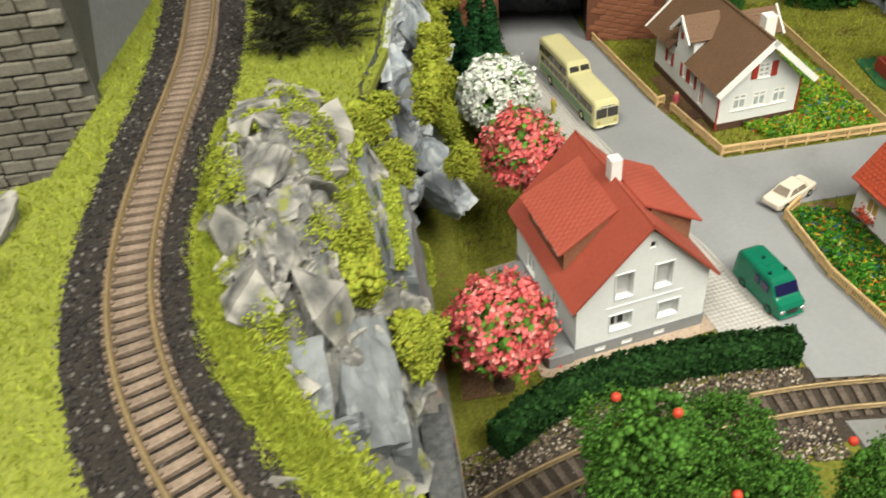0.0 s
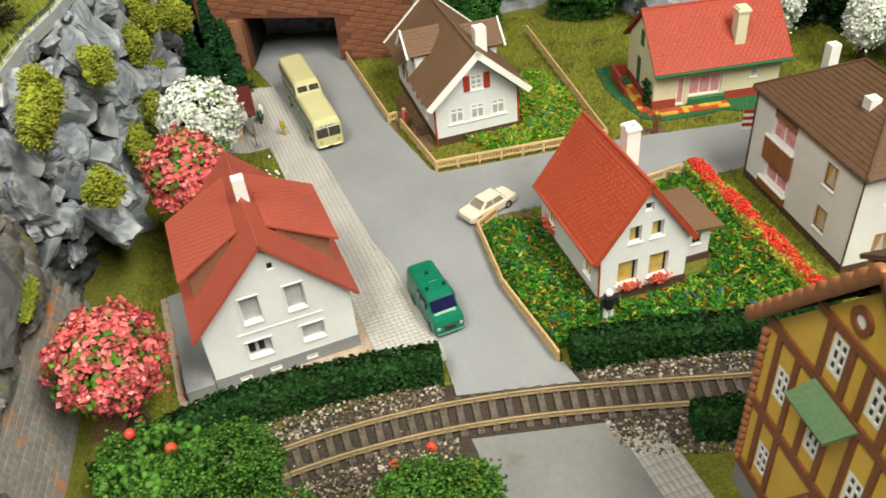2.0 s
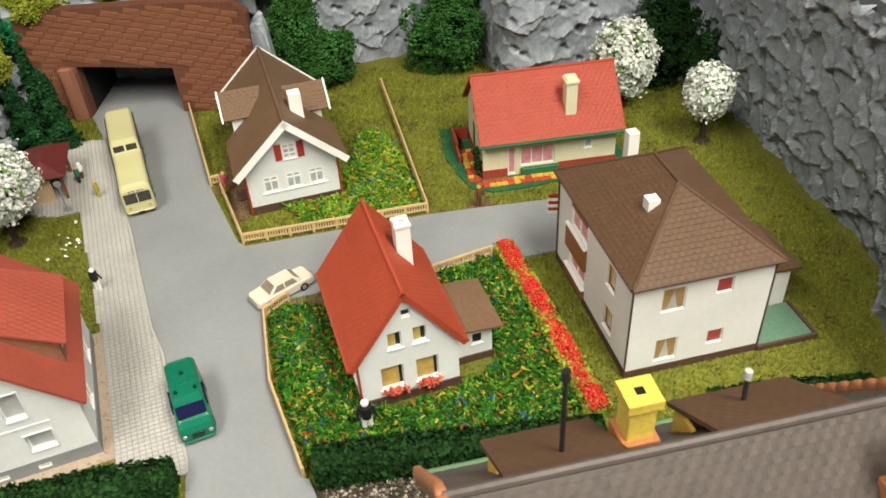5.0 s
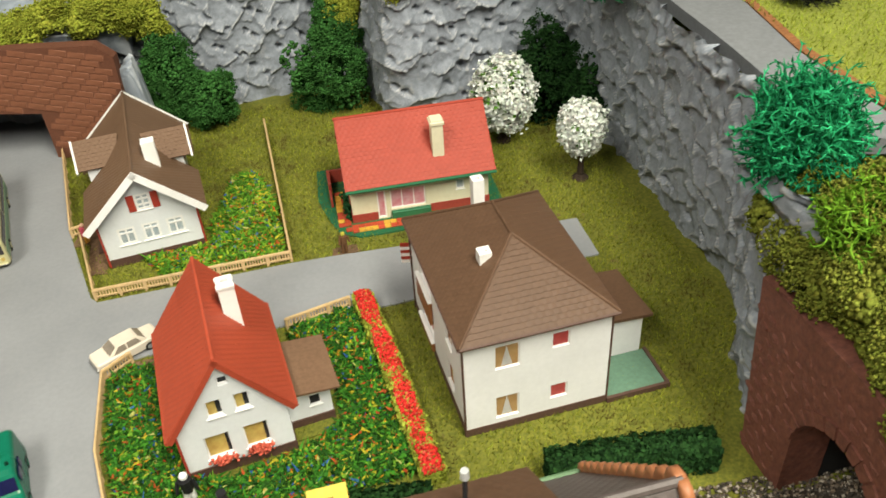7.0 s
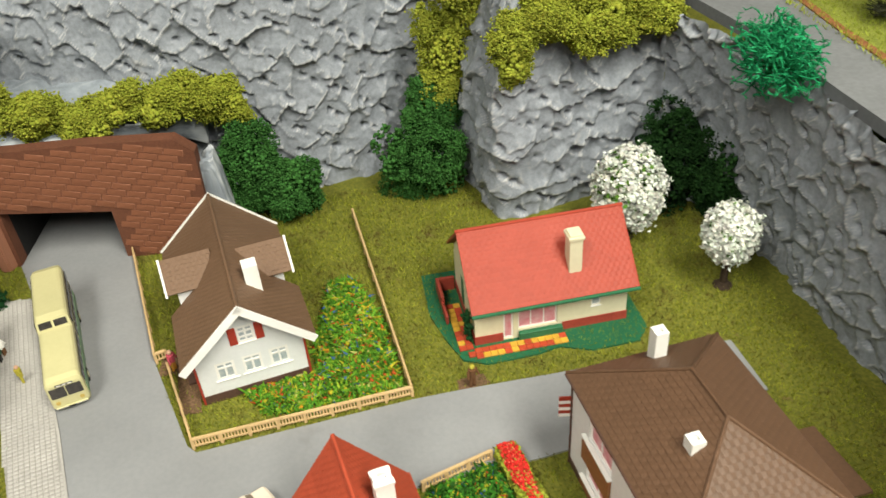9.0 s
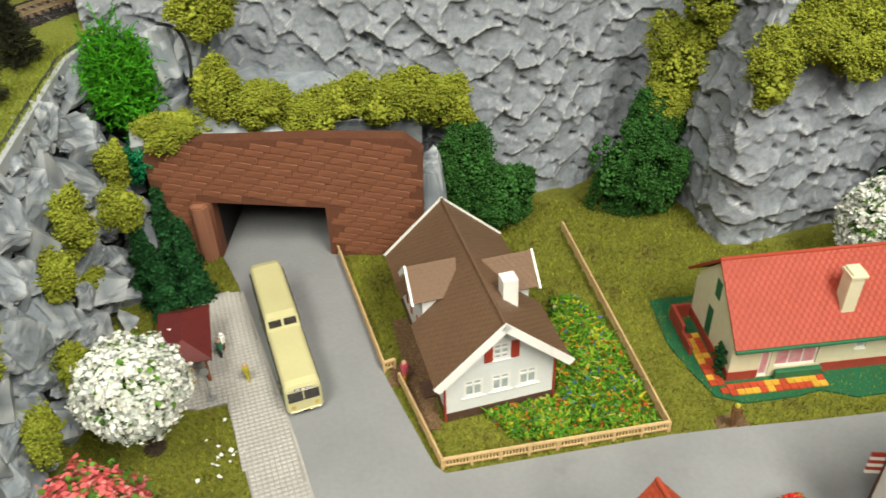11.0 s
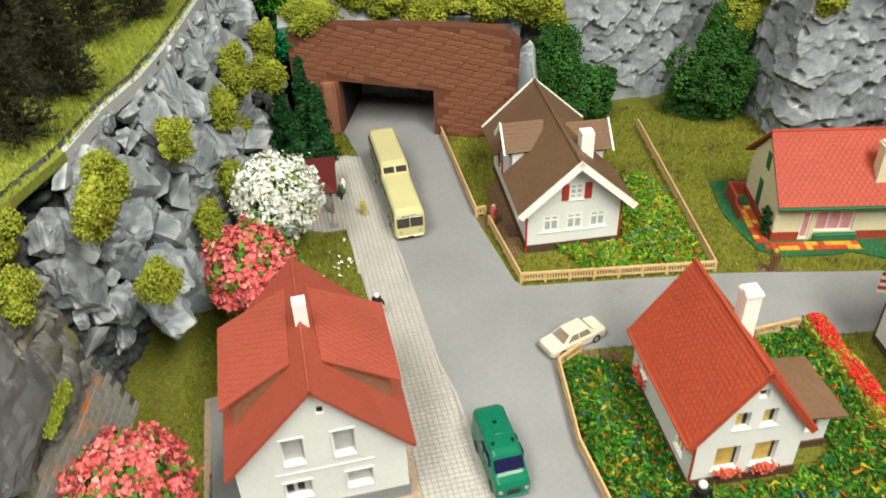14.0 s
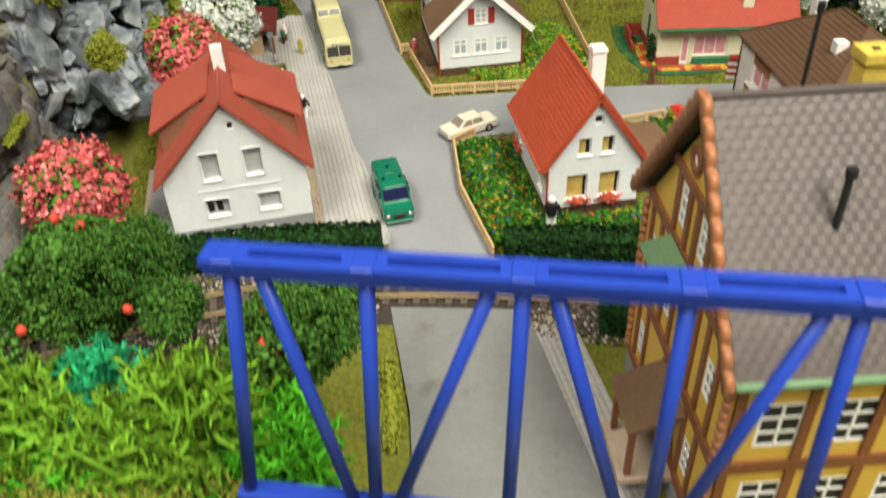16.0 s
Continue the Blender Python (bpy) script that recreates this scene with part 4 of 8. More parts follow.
# cross-sections of the outcrop from the track side over the top down to the foot, at several places along it
SECT = [(-11.0, [(-34.0, 15.2), (-33.0, 15.6), (-31.0, 15.8), (-29.2, 15.4), (-27.2, 13.0), (-25.8, 9.0), (-25.2, 4.0)]), (-14.5, [(-34.9, 15.0), (-34.0, 17.2), (-31.5, 17.8), (-29.2, 17.0), (-27.6, 13.4), (-25.6, 10.4), (-25.4, 4.0)]),
        (-19.0, [(-35.0, 15.0), (-33.8, 17.4), (-31.6, 18.0), (-29.4, 16.8), (-27.6, 13.6), (-26.0, 11.4), (-25.6, 4.5)]), (-24.0, [(-34.4, 15.0), (-33.0, 17.2), (-31.4, 17.8), (-29.4, 16.4), (-27.8, 13.4), (-26.4, 10.6), (-25.8, 4.5)]),
        (-27.6, [(-33.4, 15.0), (-32.4, 16.6), (-31.2, 16.9), (-29.4, 15.6), (-28.0, 12.8), (-26.8, 9.6), (-26.0, 4.5)]), (-29.3, [(-32.7, 15.0), (-31.9, 15.4), (-30.8, 14.4), (-29.3, 12.6), (-28.2, 10.6), (-27.2, 8.0), (-26.2, 4.0)]),
        (-33.0, [(-31.6, 15.0), (-30.9, 14.2), (-29.9, 12.2), (-28.7, 10.0), (-27.8, 8.4), (-27.0, 6.4), (-26.4, 3.0)]), (-38.0, [(-29.6, 15.0), (-29.1, 13.6), (-28.5, 11.0), (-27.8, 8.6), (-27.0, 6.0), (-26.6, 4.4), (-26.2, 2.0)])]
yy = np.arange(-38, -11, 0.16)
sec_y = np.array([q[0] for q in SECT][::-1])
prof = np.array([q[1] for q in SECT][::-1])
prof[:, 0, 0] += 0.1
prof[:, 1, 0] += 0.3
tt = np.linspace(0, 6, 120)
XX = np.stack([np.interp(yy, sec_y, [np.interp(t, range(7), prof[k, :, 0]) for k in range(len(sec_y))]) for t in tt], 1)
ZZ = np.stack([np.interp(yy, sec_y, [np.interp(t, range(7), prof[k, :, 1]) for k in range(len(sec_y))]) for t in tt], 1)
YY = np.repeat(yy[:, None], len(tt), 1)
def crag(x, y, z):
    q = Vector((x, y, z))
    w = Vector((noise.noise(q * 0.35), noise.noise(q * 0.35 + Vector((7, 0, 0))), noise.noise(q * 0.35 + Vector((0, 9, 0))))) * 1.2
    cell = noise.cell_vector(Vector(((x + w.x) * 0.38, (y + w.y) * 0.26, (z + w.z) * 0.3)))
    fine = noise.cell_vector(Vector(((x + w.x * 0.5) * 0.95, (y + w.y * 0.5) * 0.8, (z + w.z * 0.5) * 0.9)))
    return 0.85 * (cell.x - 0.5) + 0.2 * (fine.y - 0.5) + 0.6 * noise.fractal(q * 0.35, 1.0, 2.1, 3) + 0.2 * noise.ridged_multi_fractal(q * 0.55, 1.0, 2.1, 5, 1.0, 2.0) - 0.2 + 0.12 * noise.noise(q * 2.6) + 0.08 * noise.noise(q * 6.0)
wob = np.array([noise.noise(Vector(q) * 0.5) for q in zip(XX.ravel(), YY.ravel(), ZZ.ravel())]).reshape(XX.shape)
ARC = np.repeat(tt[None, :], len(yy), 0) * 2.3
f1, f2, e1 = worley(YY + wob, ARC + wob * 0.8, 2.0, 1.8, 31)
g1, g2, e2 = worley(YY - wob * 0.5, ARC + wob * 0.6, 0.85, 0.8, 32)
disp = 0.5 * np.array([crag(*q) for q in zip(XX.ravel(), YY.ravel(), ZZ.ravel())]).reshape(XX.shape) + 0.25 * np.clip((f2 - f1) / 0.2, 0, 1) - 0.45 * e1 - 0.12 * e2 - 0.5
du, dv = np.gradient(np.stack([XX, YY, ZZ], -1), axis=0), np.gradient(np.stack([XX, YY, ZZ], -1), axis=1)
nn = np.cross(dv, du)
nn /= np.linalg.norm(nn, axis=2)[..., None] + 1e-9
nn *= np.where(nn[..., 2:3] < -0.2, -1, 1)
fade = np.clip(tt / 0.6, 0, 1)[None, :, None]
V = np.stack([XX, YY, ZZ], -1) + nn * disp[..., None] * fade
I = np.arange(XX.size).reshape(XX.shape)
cloud("crag", (V - np.array([-30, -22, 0])).reshape(-1, 3), np.stack([I[:-1, :-1], I[1:, :-1], I[1:, 1:], I[:-1, 1:]], -1).reshape(-1, 4), M_MOSSROCK, outcrop)
for x, y, z, sx, sy, sz, e, k in ((-29.8, -31.0, 10.6, 1.9, 1.7, 3.6, (24, 10, 15), 0), (-28.0, -29.6, 8.8, 1.5, 1.9, 3.6, (10, 8, -10), 1), (-27.6, -33.4, 7.0, 2.2, 2.0, 2.6, (30, 20, 0), 2), (-26.2, -18.6, 8.4, 1.0, 5.4, 2.8, (0, -14, 4), 3),
                                  (-26.6, -14.4, 7.4, 1.2, 2.6, 4.2, (0, -8, 20), 5)):
    rock(x + 30, y + 22, z, sx, sy, sz, *e, k, outcrop, "slab", SLABS[k])
# broken blocks bedded in the crag and moss on its flatter parts
BLOCKS = [chunk_mesh("block", q) if q % 2 else rock_mesh("block", q, 4, 0.07, 0.5, 0.05) for q in range(70, 82)]
for me in BLOCKS:
    me.materials.append(M_MOSSROCK)
bedded = []
for lo, hi, tries in ((1.5, 2.3, 260), (0.9, 1.4, 700), (0.5, 0.8, 900)):
    for _ in range(tries):
        a, b, size = rr.randrange(3, len(yy) - 3), rr.randrange(4, 100), rr.uniform(lo, hi)
        q = Vector(V[a, b])
        if any((q - p).length < 0.62 * (size + r) for p, r in bedded):
            continue
        bedded.append((q, size))
        w = Vector(nn[a, b]) + Vector((0, 0, 0.15))
        ob = rock(0, 0, 0, 1, 1, 1, 0, 0, 0, len(bedded), outcrop, "block", BLOCKS[len(bedded) % 12])
        at = q - Vector((-30, -22, 0)) - w.normalized() * (0.1 * size)
        ob.matrix_basis = Matrix.Translation(at * U) @ w.to_track_quat("X", "Z").to_matrix().to_4x4() @ Matrix.Rotation(radians(rr.uniform(-22, 22)), 4, "Z") @ Matrix.Rotation(radians(rr.uniform(-22, 22)), 4, "Y") @ Matrix.Rotation(radians(rr.uniform(0, 360)), 4, "X") @ Matrix.Diagonal((size * 0.7, size * rr.uniform(0.95, 1.25), size * rr.uniform(0.8, 1.0), 1))
moss = np.array([noise.fractal(Vector(q) * 0.22 + Vector((3, 1, 0)), 1.0, 2.0, 3) for q in V.reshape(-1, 3)]).reshape(XX.shape)
keep = (moss > 0.05) & (tt[None, :] > 0.3) & (tt[None, :] < 4.6)
strip = (np.abs(tt[None, :] - 4.1 - 0.25 * np.sin(YY)) < 0.3) & (YY > -24) & (YY < -13) & (moss > -0.25)
P = (V + 0.36 * nn)[keep | strip]
P = P[rng.random(len(P)) < 0.9]
P = np.repeat(P, 2, 0)
cloud("moss", *crumbs(P + rng.normal(0, 0.07, P.shape), rng.uniform(0.05, 0.1, len(P)), 0.7), M_MEADOW_BLADE, outcrop, "yellow-green moss on the rock", kind="stuff").matrix_parent_inverse = MOSS_OFF
# stepped slabs on the street side, with strips of moss
def rock_panel(pts, t, seed, label=""):
    bm = bmesh.new()
    slab(bm, pts, t)
    bmesh.ops.subdivide_edges(bm, edges=bm.edges[:], cuts=11, use_grid_fill=True)
    bmesh.ops.triangulate(bm, faces=bm.faces[:])
    for v in bm.verts:
        q = v.co + Vector((seed * 5, 0, 0))
        v.co += Vector([0.2 * noise.noise(q * 0.8 + Vector((0, 0, 7 * i))) + 0.1 * noise.noise(q * 2.2 + Vector((0, 9 * i, 0))) for i in range(3)])
        v.co -= Vector((-30, -22, 0))
    part("slab", bm, M_SLAB, outcrop, label)
for i, pts in enumerate(([(-26.95, -16.5, 13.6), (-26.9, -22.9, 12.6), (-25.75, -22.6, 11.7), (-25.7, -16.8, 12.8)], [(-25.7, -16.8, 12.7), (-25.75, -22.6, 11.6), (-25.3, -22.6, 7.0), (-25.1, -16.6, 7.0)],
                         [(-29.0, -14.2, 15.2), (-29.0, -23.0, 15.0), (-27.2, -23.0, 13.8), (-27.4, -14.4, 14.4)], [(-27.4, -14.4, 14.2), (-27.2, -23.0, 13.6), (-26.7, -23.0, 10.5), (-26.7, -14.4, 11.5)],
                         [(-31.9, -28.8, 14.8), (-29.75, -28.8, 14.7), (-29.2, -33.8, 12.5), (-30.8, -33.4, 13.2)], [(-29.5, -27.3, 14.0), (-27.4, -26.2, 12.8), (-26.9, -31.2, 10.4), (-29.0, -32.4, 12.0)],
                         [(-27.4, -26.2, 12.6), (-26.9, -31.2, 10.3), (-26.4, -31.4, 5.0), (-26.6, -26.0, 6.0)])):
    rock_panel(pts, 0.9, i, "blue-grey flat slab")
for p, q, w in (((-28.3, -18.3, 15.0), (-28.2, -22.4, 14.7), 0.45), ((-26.45, -17.0, 13.4), (-26.35, -22.6, 12.4), 0.38), ((-27.9, -15.2, 15.1), (-28.0, -16.6, 15.1), 0.4), ((-25.0, -15.0, 6.8), (-24.9, -17.5, 6.6), 0.25)):
    s = rng.uniform(0, 1, (900, 1))
    P = np.array(p) * (1 - s) + np.array(q) * s + rng.normal(0, 1, (900, 3)) * np.array([w * 0.5, 0.25, 0.08])
    v1 = crumbs(P, rng.uniform(0.08, 0.17, len(P)), 0.7)
    v2 = blades(P, np.c_[rng.normal(0, 0.5, (len(P), 2)), np.ones(len(P))], 0.32, 0.05)
    cloud("moss", *join(v1, v2), M_MEADOW_BLADE, outcrop, "yellow-green moss strip", kind="stuff").matrix_parent_inverse = MOSS_OFF
# stained slab at the foot
bm = bmesh.new()
slab(bm, [(-25.07, -9.26, -0.1), (-24.94, -37.37, -0.1), (-26.98, -37.2, 5.6), (-27.22, -9.09, 5.4)], 0.8)
bmesh.ops.subdivide_edges(bm, edges=bm.edges[:], cuts=14, use_grid_fill=True)
for v in bm.verts:
    v.co += Vector((0.1, 0, 0.05)) * noise.noise(v.co * 0.7)
slide = tagged(part("retaining_wall", bm, M_RUST, smooth=True), "sloping grey stone wall with orange rust stains below the rocks", "wall", kind="structure")
bm = bmesh.new()
box(bm, (-0.66, -0.235, -0.1), (0.66, 0.235, 0.05), bevel=0.06)
for v in bm.verts:
    v.co += Vector([noise.noise(v.co * 3 + Vector((i * 5, 0, 0))) * 0.04 for i in range(3)])
me_course = bpy.data.meshes.new("stone")
bm.to_mesh(me_course)
bm.free()
me_course.transform(Matrix.Scale(U, 4))
me_course.materials.append(M_RUST)
for i in range(13):
    for j in range(22):
        s = (i + 0.5) / 13
        ob = new("stone", me_course)
        ob.parent = slide
        ob.matrix_basis = pose((-24.95 - 2.15 * s + 0.1) * U, (-10.2 - j * 1.29 - (0.64 if i % 2 else 0)) * U, (-0.05 + 5.5 * s + 0.05 + rr.uniform(-0.03, 0.03)) * U, 0, 0, 90) @ Matrix.Rotation(radians(68), 4, "X")
dw = thing("stone_retaining_wall", -25.05, -32.12, 0, 0, "dark ribbed stone retaining wall", "wall", kind="structure")
part("core", boxes(((-1.6, -6, 0), (-0.3, 4, 8.4))), M_DARKSTONE, dw)
bm = bmesh.new()
box(bm, (0, -0.6, 0), (0.42, 0.6, 0.5), bevel=0.1)
me_rib = part("stone", bm, M_DARKSTONE, dw).data
for i in range(16):
    for j in range(8):
        if i + j:
            ob = new("stone", me_rib)
            ob.parent = dw
            ob.location = ((-0.35 - 0.02 * i + rr.uniform(-0.08, 0.08)) * U, (-5.3 + j * 1.25 + (0.6 if i % 2 else 0)) * U, (0.52 * i) * U)

# stone block wall at the upper line with a grey plaster side
bw = thing("stone_block_wall", -42.9, -7.2, 0.8, 0, "grey stone block wall beside the upper line", "wall", kind="structure")
part("core", boxes(((-18, 0.3, 8), (0, 12, 32))), M_JOINT, bw)
blocks = []
for k in range(5):
    bm = bmesh.new()
    w = (1.7, 2.1, 1.4, 1.9, 2.4)[k]
    box(bm, (0.04, 0, 0.04), (w - 0.04, 0.5, 0.86), bevel=0.12, seg=2)
    for v in bm.verts:
        v.co += Vector([noise.noise(v.co * 2 + Vector((k, i, 0))) * 0.06 for i in range(3)])
    me = bpy.data.meshes.new("block")
    bm.to_mesh(me)
    bm.free()
    me.transform(Matrix.Scale(U, 4))
    me.materials.append(M_BLOCK)
    blocks.append((w, me))
for r in range(20):
    x = -0.1 - (0.6 if r % 2 else 0)
    box_y = 0.12
    while x > -15:
        w, me = rr.choice(blocks)
        ob = new("block", me)
        ob.parent = bw
        ob.location = ((x - w) * U, (box_y - 0.1 + rr.uniform(-0.05, 0.05)) * U, (8.7 + 0.9 * r) * U)
        x -= w
bm = bmesh.new()
slab(bm, [(0.6, 0.2, 7.9), (2.2, 18, 7.9), (1.5, 18, 20), (-1.2, 0.5, 26)], 0.6)
part("plaster_side", bm, M_PLASTER, bw, "pale grey plastered side")
# floor coloured black in place of the deep shade in the pit
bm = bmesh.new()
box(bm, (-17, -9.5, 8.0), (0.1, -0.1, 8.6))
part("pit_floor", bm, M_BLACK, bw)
for x, y, z, a, k in ((-46, -19.4, 15.3, 20, 0), (-45.1, -24.5, 15.5, 50, 1)):
    tagged(rock(x, y, z, 2.8, 3.3, 3.0, a, 10, 0, 3, None, "boulder", BIG[k]), "grey boulder with green moss beside the meadow", "rock")

# dark wall and rock at the back left, under the far bend of the upper line
bm = bmesh.new()
slab(bm, [(-37.14, 36.83, 15.63), (-22.8, 32.03, 15.55), (-14.68, 33.72, 15.4), (-14.85, 44.92, 15.13), (-31.21, 48.67, 15.27)], 4.5)
tagged(part("bend_embankment", bm, M_DARKSTONE), "dark plastered embankment under the far bend", "wall", kind="structure")

# ---------------------------------------------------------------- tunnel portal of the road
portal = thing("tunnel_portal", -9.2, 23.5, 0, -11, "red brick relief tunnel portal with a square opening", "tunnel", kind="structure")
PM = wall_plane((0, 0, 0), (1, 0, 0), (0, -1, 0))
OUT = [(-8.9, -0.3), (-4.6, -0.3), (-4.6, 5.15), (4.15, 4.5), (4.15, -0.3), (11.4, -0.3), (11.7, 3), (11.9, 9.2), (10.5, 10.4), (4, 10.6), (-2, 10.5), (-6.4, 10.5), (-9.0, 9.4)]
bm = bmesh.new()
wall_mesh(bm, PM, OUT, (), 1.2)
part("face", bm, M_BRICK_J, portal)
# black walls, roof and end paint the dark inside of the road tunnel
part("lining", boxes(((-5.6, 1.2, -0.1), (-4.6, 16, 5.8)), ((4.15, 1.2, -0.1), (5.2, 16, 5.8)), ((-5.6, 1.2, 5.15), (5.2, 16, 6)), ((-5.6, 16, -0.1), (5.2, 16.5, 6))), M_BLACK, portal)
bm = bmesh.new()
prism(bm, [(-6.4, 0.0), (-6.0, -0.75), (-5.2, -0.8), (-4.63, 1.0), (-5.4, 1.15)], -0.1, 5.05)
bmesh.ops.bevel(bm, geom=bm.edges[:], offset=0.12, segments=2, affect="EDGES")
part("jamb", bm, M_BRICK, portal)
BRICK_L, BRICK_H = 1.5, 0.6
bm = bmesh.new()
box(bm, (-BRICK_L / 2 + 0.02, -0.05, -BRICK_H / 2 + 0.015), (BRICK_L / 2 - 0.02, 0.04, BRICK_H / 2 - 0.015), bevel=0.05)
for v in bm.verts:
    v.co.y += 0.07 * v.co.z + 0.03 * noise.noise(v.co * 2.0)
me_brick = bpy.data.meshes.new("brick")
bmesh.ops.recalc_face_normals(bm, faces=bm.faces)
bm.to_mesh(me_brick)
bm.free()
me_brick.transform(Matrix.Scale(U, 4))
me_brick.materials.append(M_BRICK)
TILT = 13
cb, sb = math.cos(radians(-TILT)), math.sin(radians(-TILT))
hole_p = [(-4.75, -1), (-4.75, 5.2), (4.2, 4.55), (4.2, -1)]
for r in range(-16, 32):
    for c in range(-14, 14):
        u, v = c * BRICK_L + (0.42 * r) % BRICK_L, r * BRICK_H
        cx, cz = u * cb - v * sb, u * sb + v * cb
        pts = [(cx + du * cb - dv * sb, cz + du * sb + dv * cb) for du in (-0.66, 0.0, 0.66) for dv in (-0.26, 0.26)]
        px, pz = np.array([p[0] for p in pts]), np.array([p[1] for p in pts])
        if inside(OUT, px, pz).all() and not inside(hole_p, px, pz).any():
            ob = new("brick", me_brick)
            ob.parent = portal
            ob.matrix_basis = pose(cx * U, (0.012 + rr.uniform(-0.012, 0.012)) * U, cz * U, 0, TILT + rr.uniform(-0.8, 0.8), 0)
rock(3.3, 22.2, 4.8, 1.3, 1.35, 5.6, 0, 0, -95, 2, cl)
# fill above the portal
bm = bmesh.new()
slab(bm, [(-18.71, 25.5, 10.38), (3.29, 25.93, 9.86), (3.64, 31.93, 12.05), (-18.79, 33.56, 13.33)], 3)
bmesh.ops.subdivide_edges(bm, edges=bm.edges[:], cuts=16, use_grid_fill=True)
for v in bm.verts:
    v.co.z += 0.9 * noise.fractal(v.co * 0.4, 1.0, 2.0, 4)
tagged(part("portal_roof", bm, M_ROCK, smooth=True), "grey rock bank on top of the road tunnel", "rock", kind="structure")
knoll = thing("rock_knoll", -14.85, 29.79, 0, 0, "grey plaster rock beside the tunnel top", "rock", kind="structure")
for x, y, z, sx, sy, sz, k in ((-0.8, 0, 14.6, 2.2, 1.8, 3.6, 1), (1.6, 0.8, 15.6, 2.0, 1.8, 4.0, 4), (-2.6, 1.4, 12.0, 2.0, 1.8, 3.0, 7), (0.6, -0.8, 11.6, 2.4, 1.5, 2.2, 9)):
    rock(x, y, z, sx, sy, sz, 6 * k, -4 * k, 37 * k, k, knoll)
cable = thing("cable", 0, 0, 0, 0, "black cable hanging in a loop down the rock", "cable")
line = resample(smooth_line([(-15.16, 28.1, 18.18), (-13.83, 27.72, 17.97), (-13.24, 27.46, 16.34), (-13.48, 27.17, 14.12), (-14.22, 26.98, 12.11)], 3), 0.25)
bm = bmesh.new()
for p, q in zip(line[:-1], line[1:]):
    cyl(bm, p, q, 0.13, n=7)
bmesh.ops.remove_doubles(bm, verts=bm.verts[:], dist=0.02)
part("cable_sheath", bm, M_TYRE, cable)

# ---------------------------------------------------------------- red stone arch of the railway
arch = thing("arch_portal", 36.51, -30.81, 0, 0, "dark red stone railway tunnel portal with a round arch", "tunnel", kind="structure")
AM = wall_plane((0, 0, 0), (0, -1, 0), (-1, 0, 0))
R = 2.9
arc = [(-R, -0.3), (-R, 4.0)] + [(R * math.cos(a), 4.0 + R * math.sin(a)) for a in np.linspace(math.pi, 0, 13)[1:-1]] + [(R, 4.0), (R, -0.3)]
AOUT = [(-6.2, -0.3)] + arc + [(14, -0.3), (14, 9.4), (6, 10.4), (-1, 11.0), (-7.6, 10.8)]
bm = bmesh.new()
wall_mesh(bm, AM, AOUT, (), 2.4)
part("face", bm, M_OLDBRICK, arch)
bm = bmesh.new()
for i in range(13):
    a0, a1 = math.pi * i / 13 + 0.02, math.pi * (i + 1) / 13 - 0.02
    ring = [(r * math.cos(a), 4 + r * math.sin(a)) for r, a in ((R + 0.02, a0), (R + 0.8, a0), (R + 0.8, a1), (R + 0.02, a1))]
    f = [bm.verts.new(AM @ Vector((u, v, 0.12))) for u, v in ring]
    b = [bm.verts.new(AM @ Vector((u, v, -0.5))) for u, v in ring]
    bm.faces.new(f)
    for j in range(4):
        bm.faces.new([f[j], b[j], b[(j + 1) % 4], f[(j + 1) % 4]])
part("arch_ring", bm, M_OLDBRICK, arch)
for i in range(15):
    for j in range(22):
        u, v = -7.2 + j * 1.0 + (0.5 if i % 2 else 0), 0.35 + i * 0.72
        if not inside(AOUT, np.array([u]), np.array([v]))[0] or math.hypot(u, max(0, v - 4)) < R + 1.0 or v > 9.6:
            continue
        ob = rock(0, 0, 0, 0.2, 0.52, 0.4, rr.uniform(-8, 8), rr.uniform(-8, 8), rr.uniform(-8, 8), j, arch, "stone", STONES[j % 6])
        ob.location = (0.06 * U, -u * U, v * U)
# inside of the arch coloured black to stand for its shade
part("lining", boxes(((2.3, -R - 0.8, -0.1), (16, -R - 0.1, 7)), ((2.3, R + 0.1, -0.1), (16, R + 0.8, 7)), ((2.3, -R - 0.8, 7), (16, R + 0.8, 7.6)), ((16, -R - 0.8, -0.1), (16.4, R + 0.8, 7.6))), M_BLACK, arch)

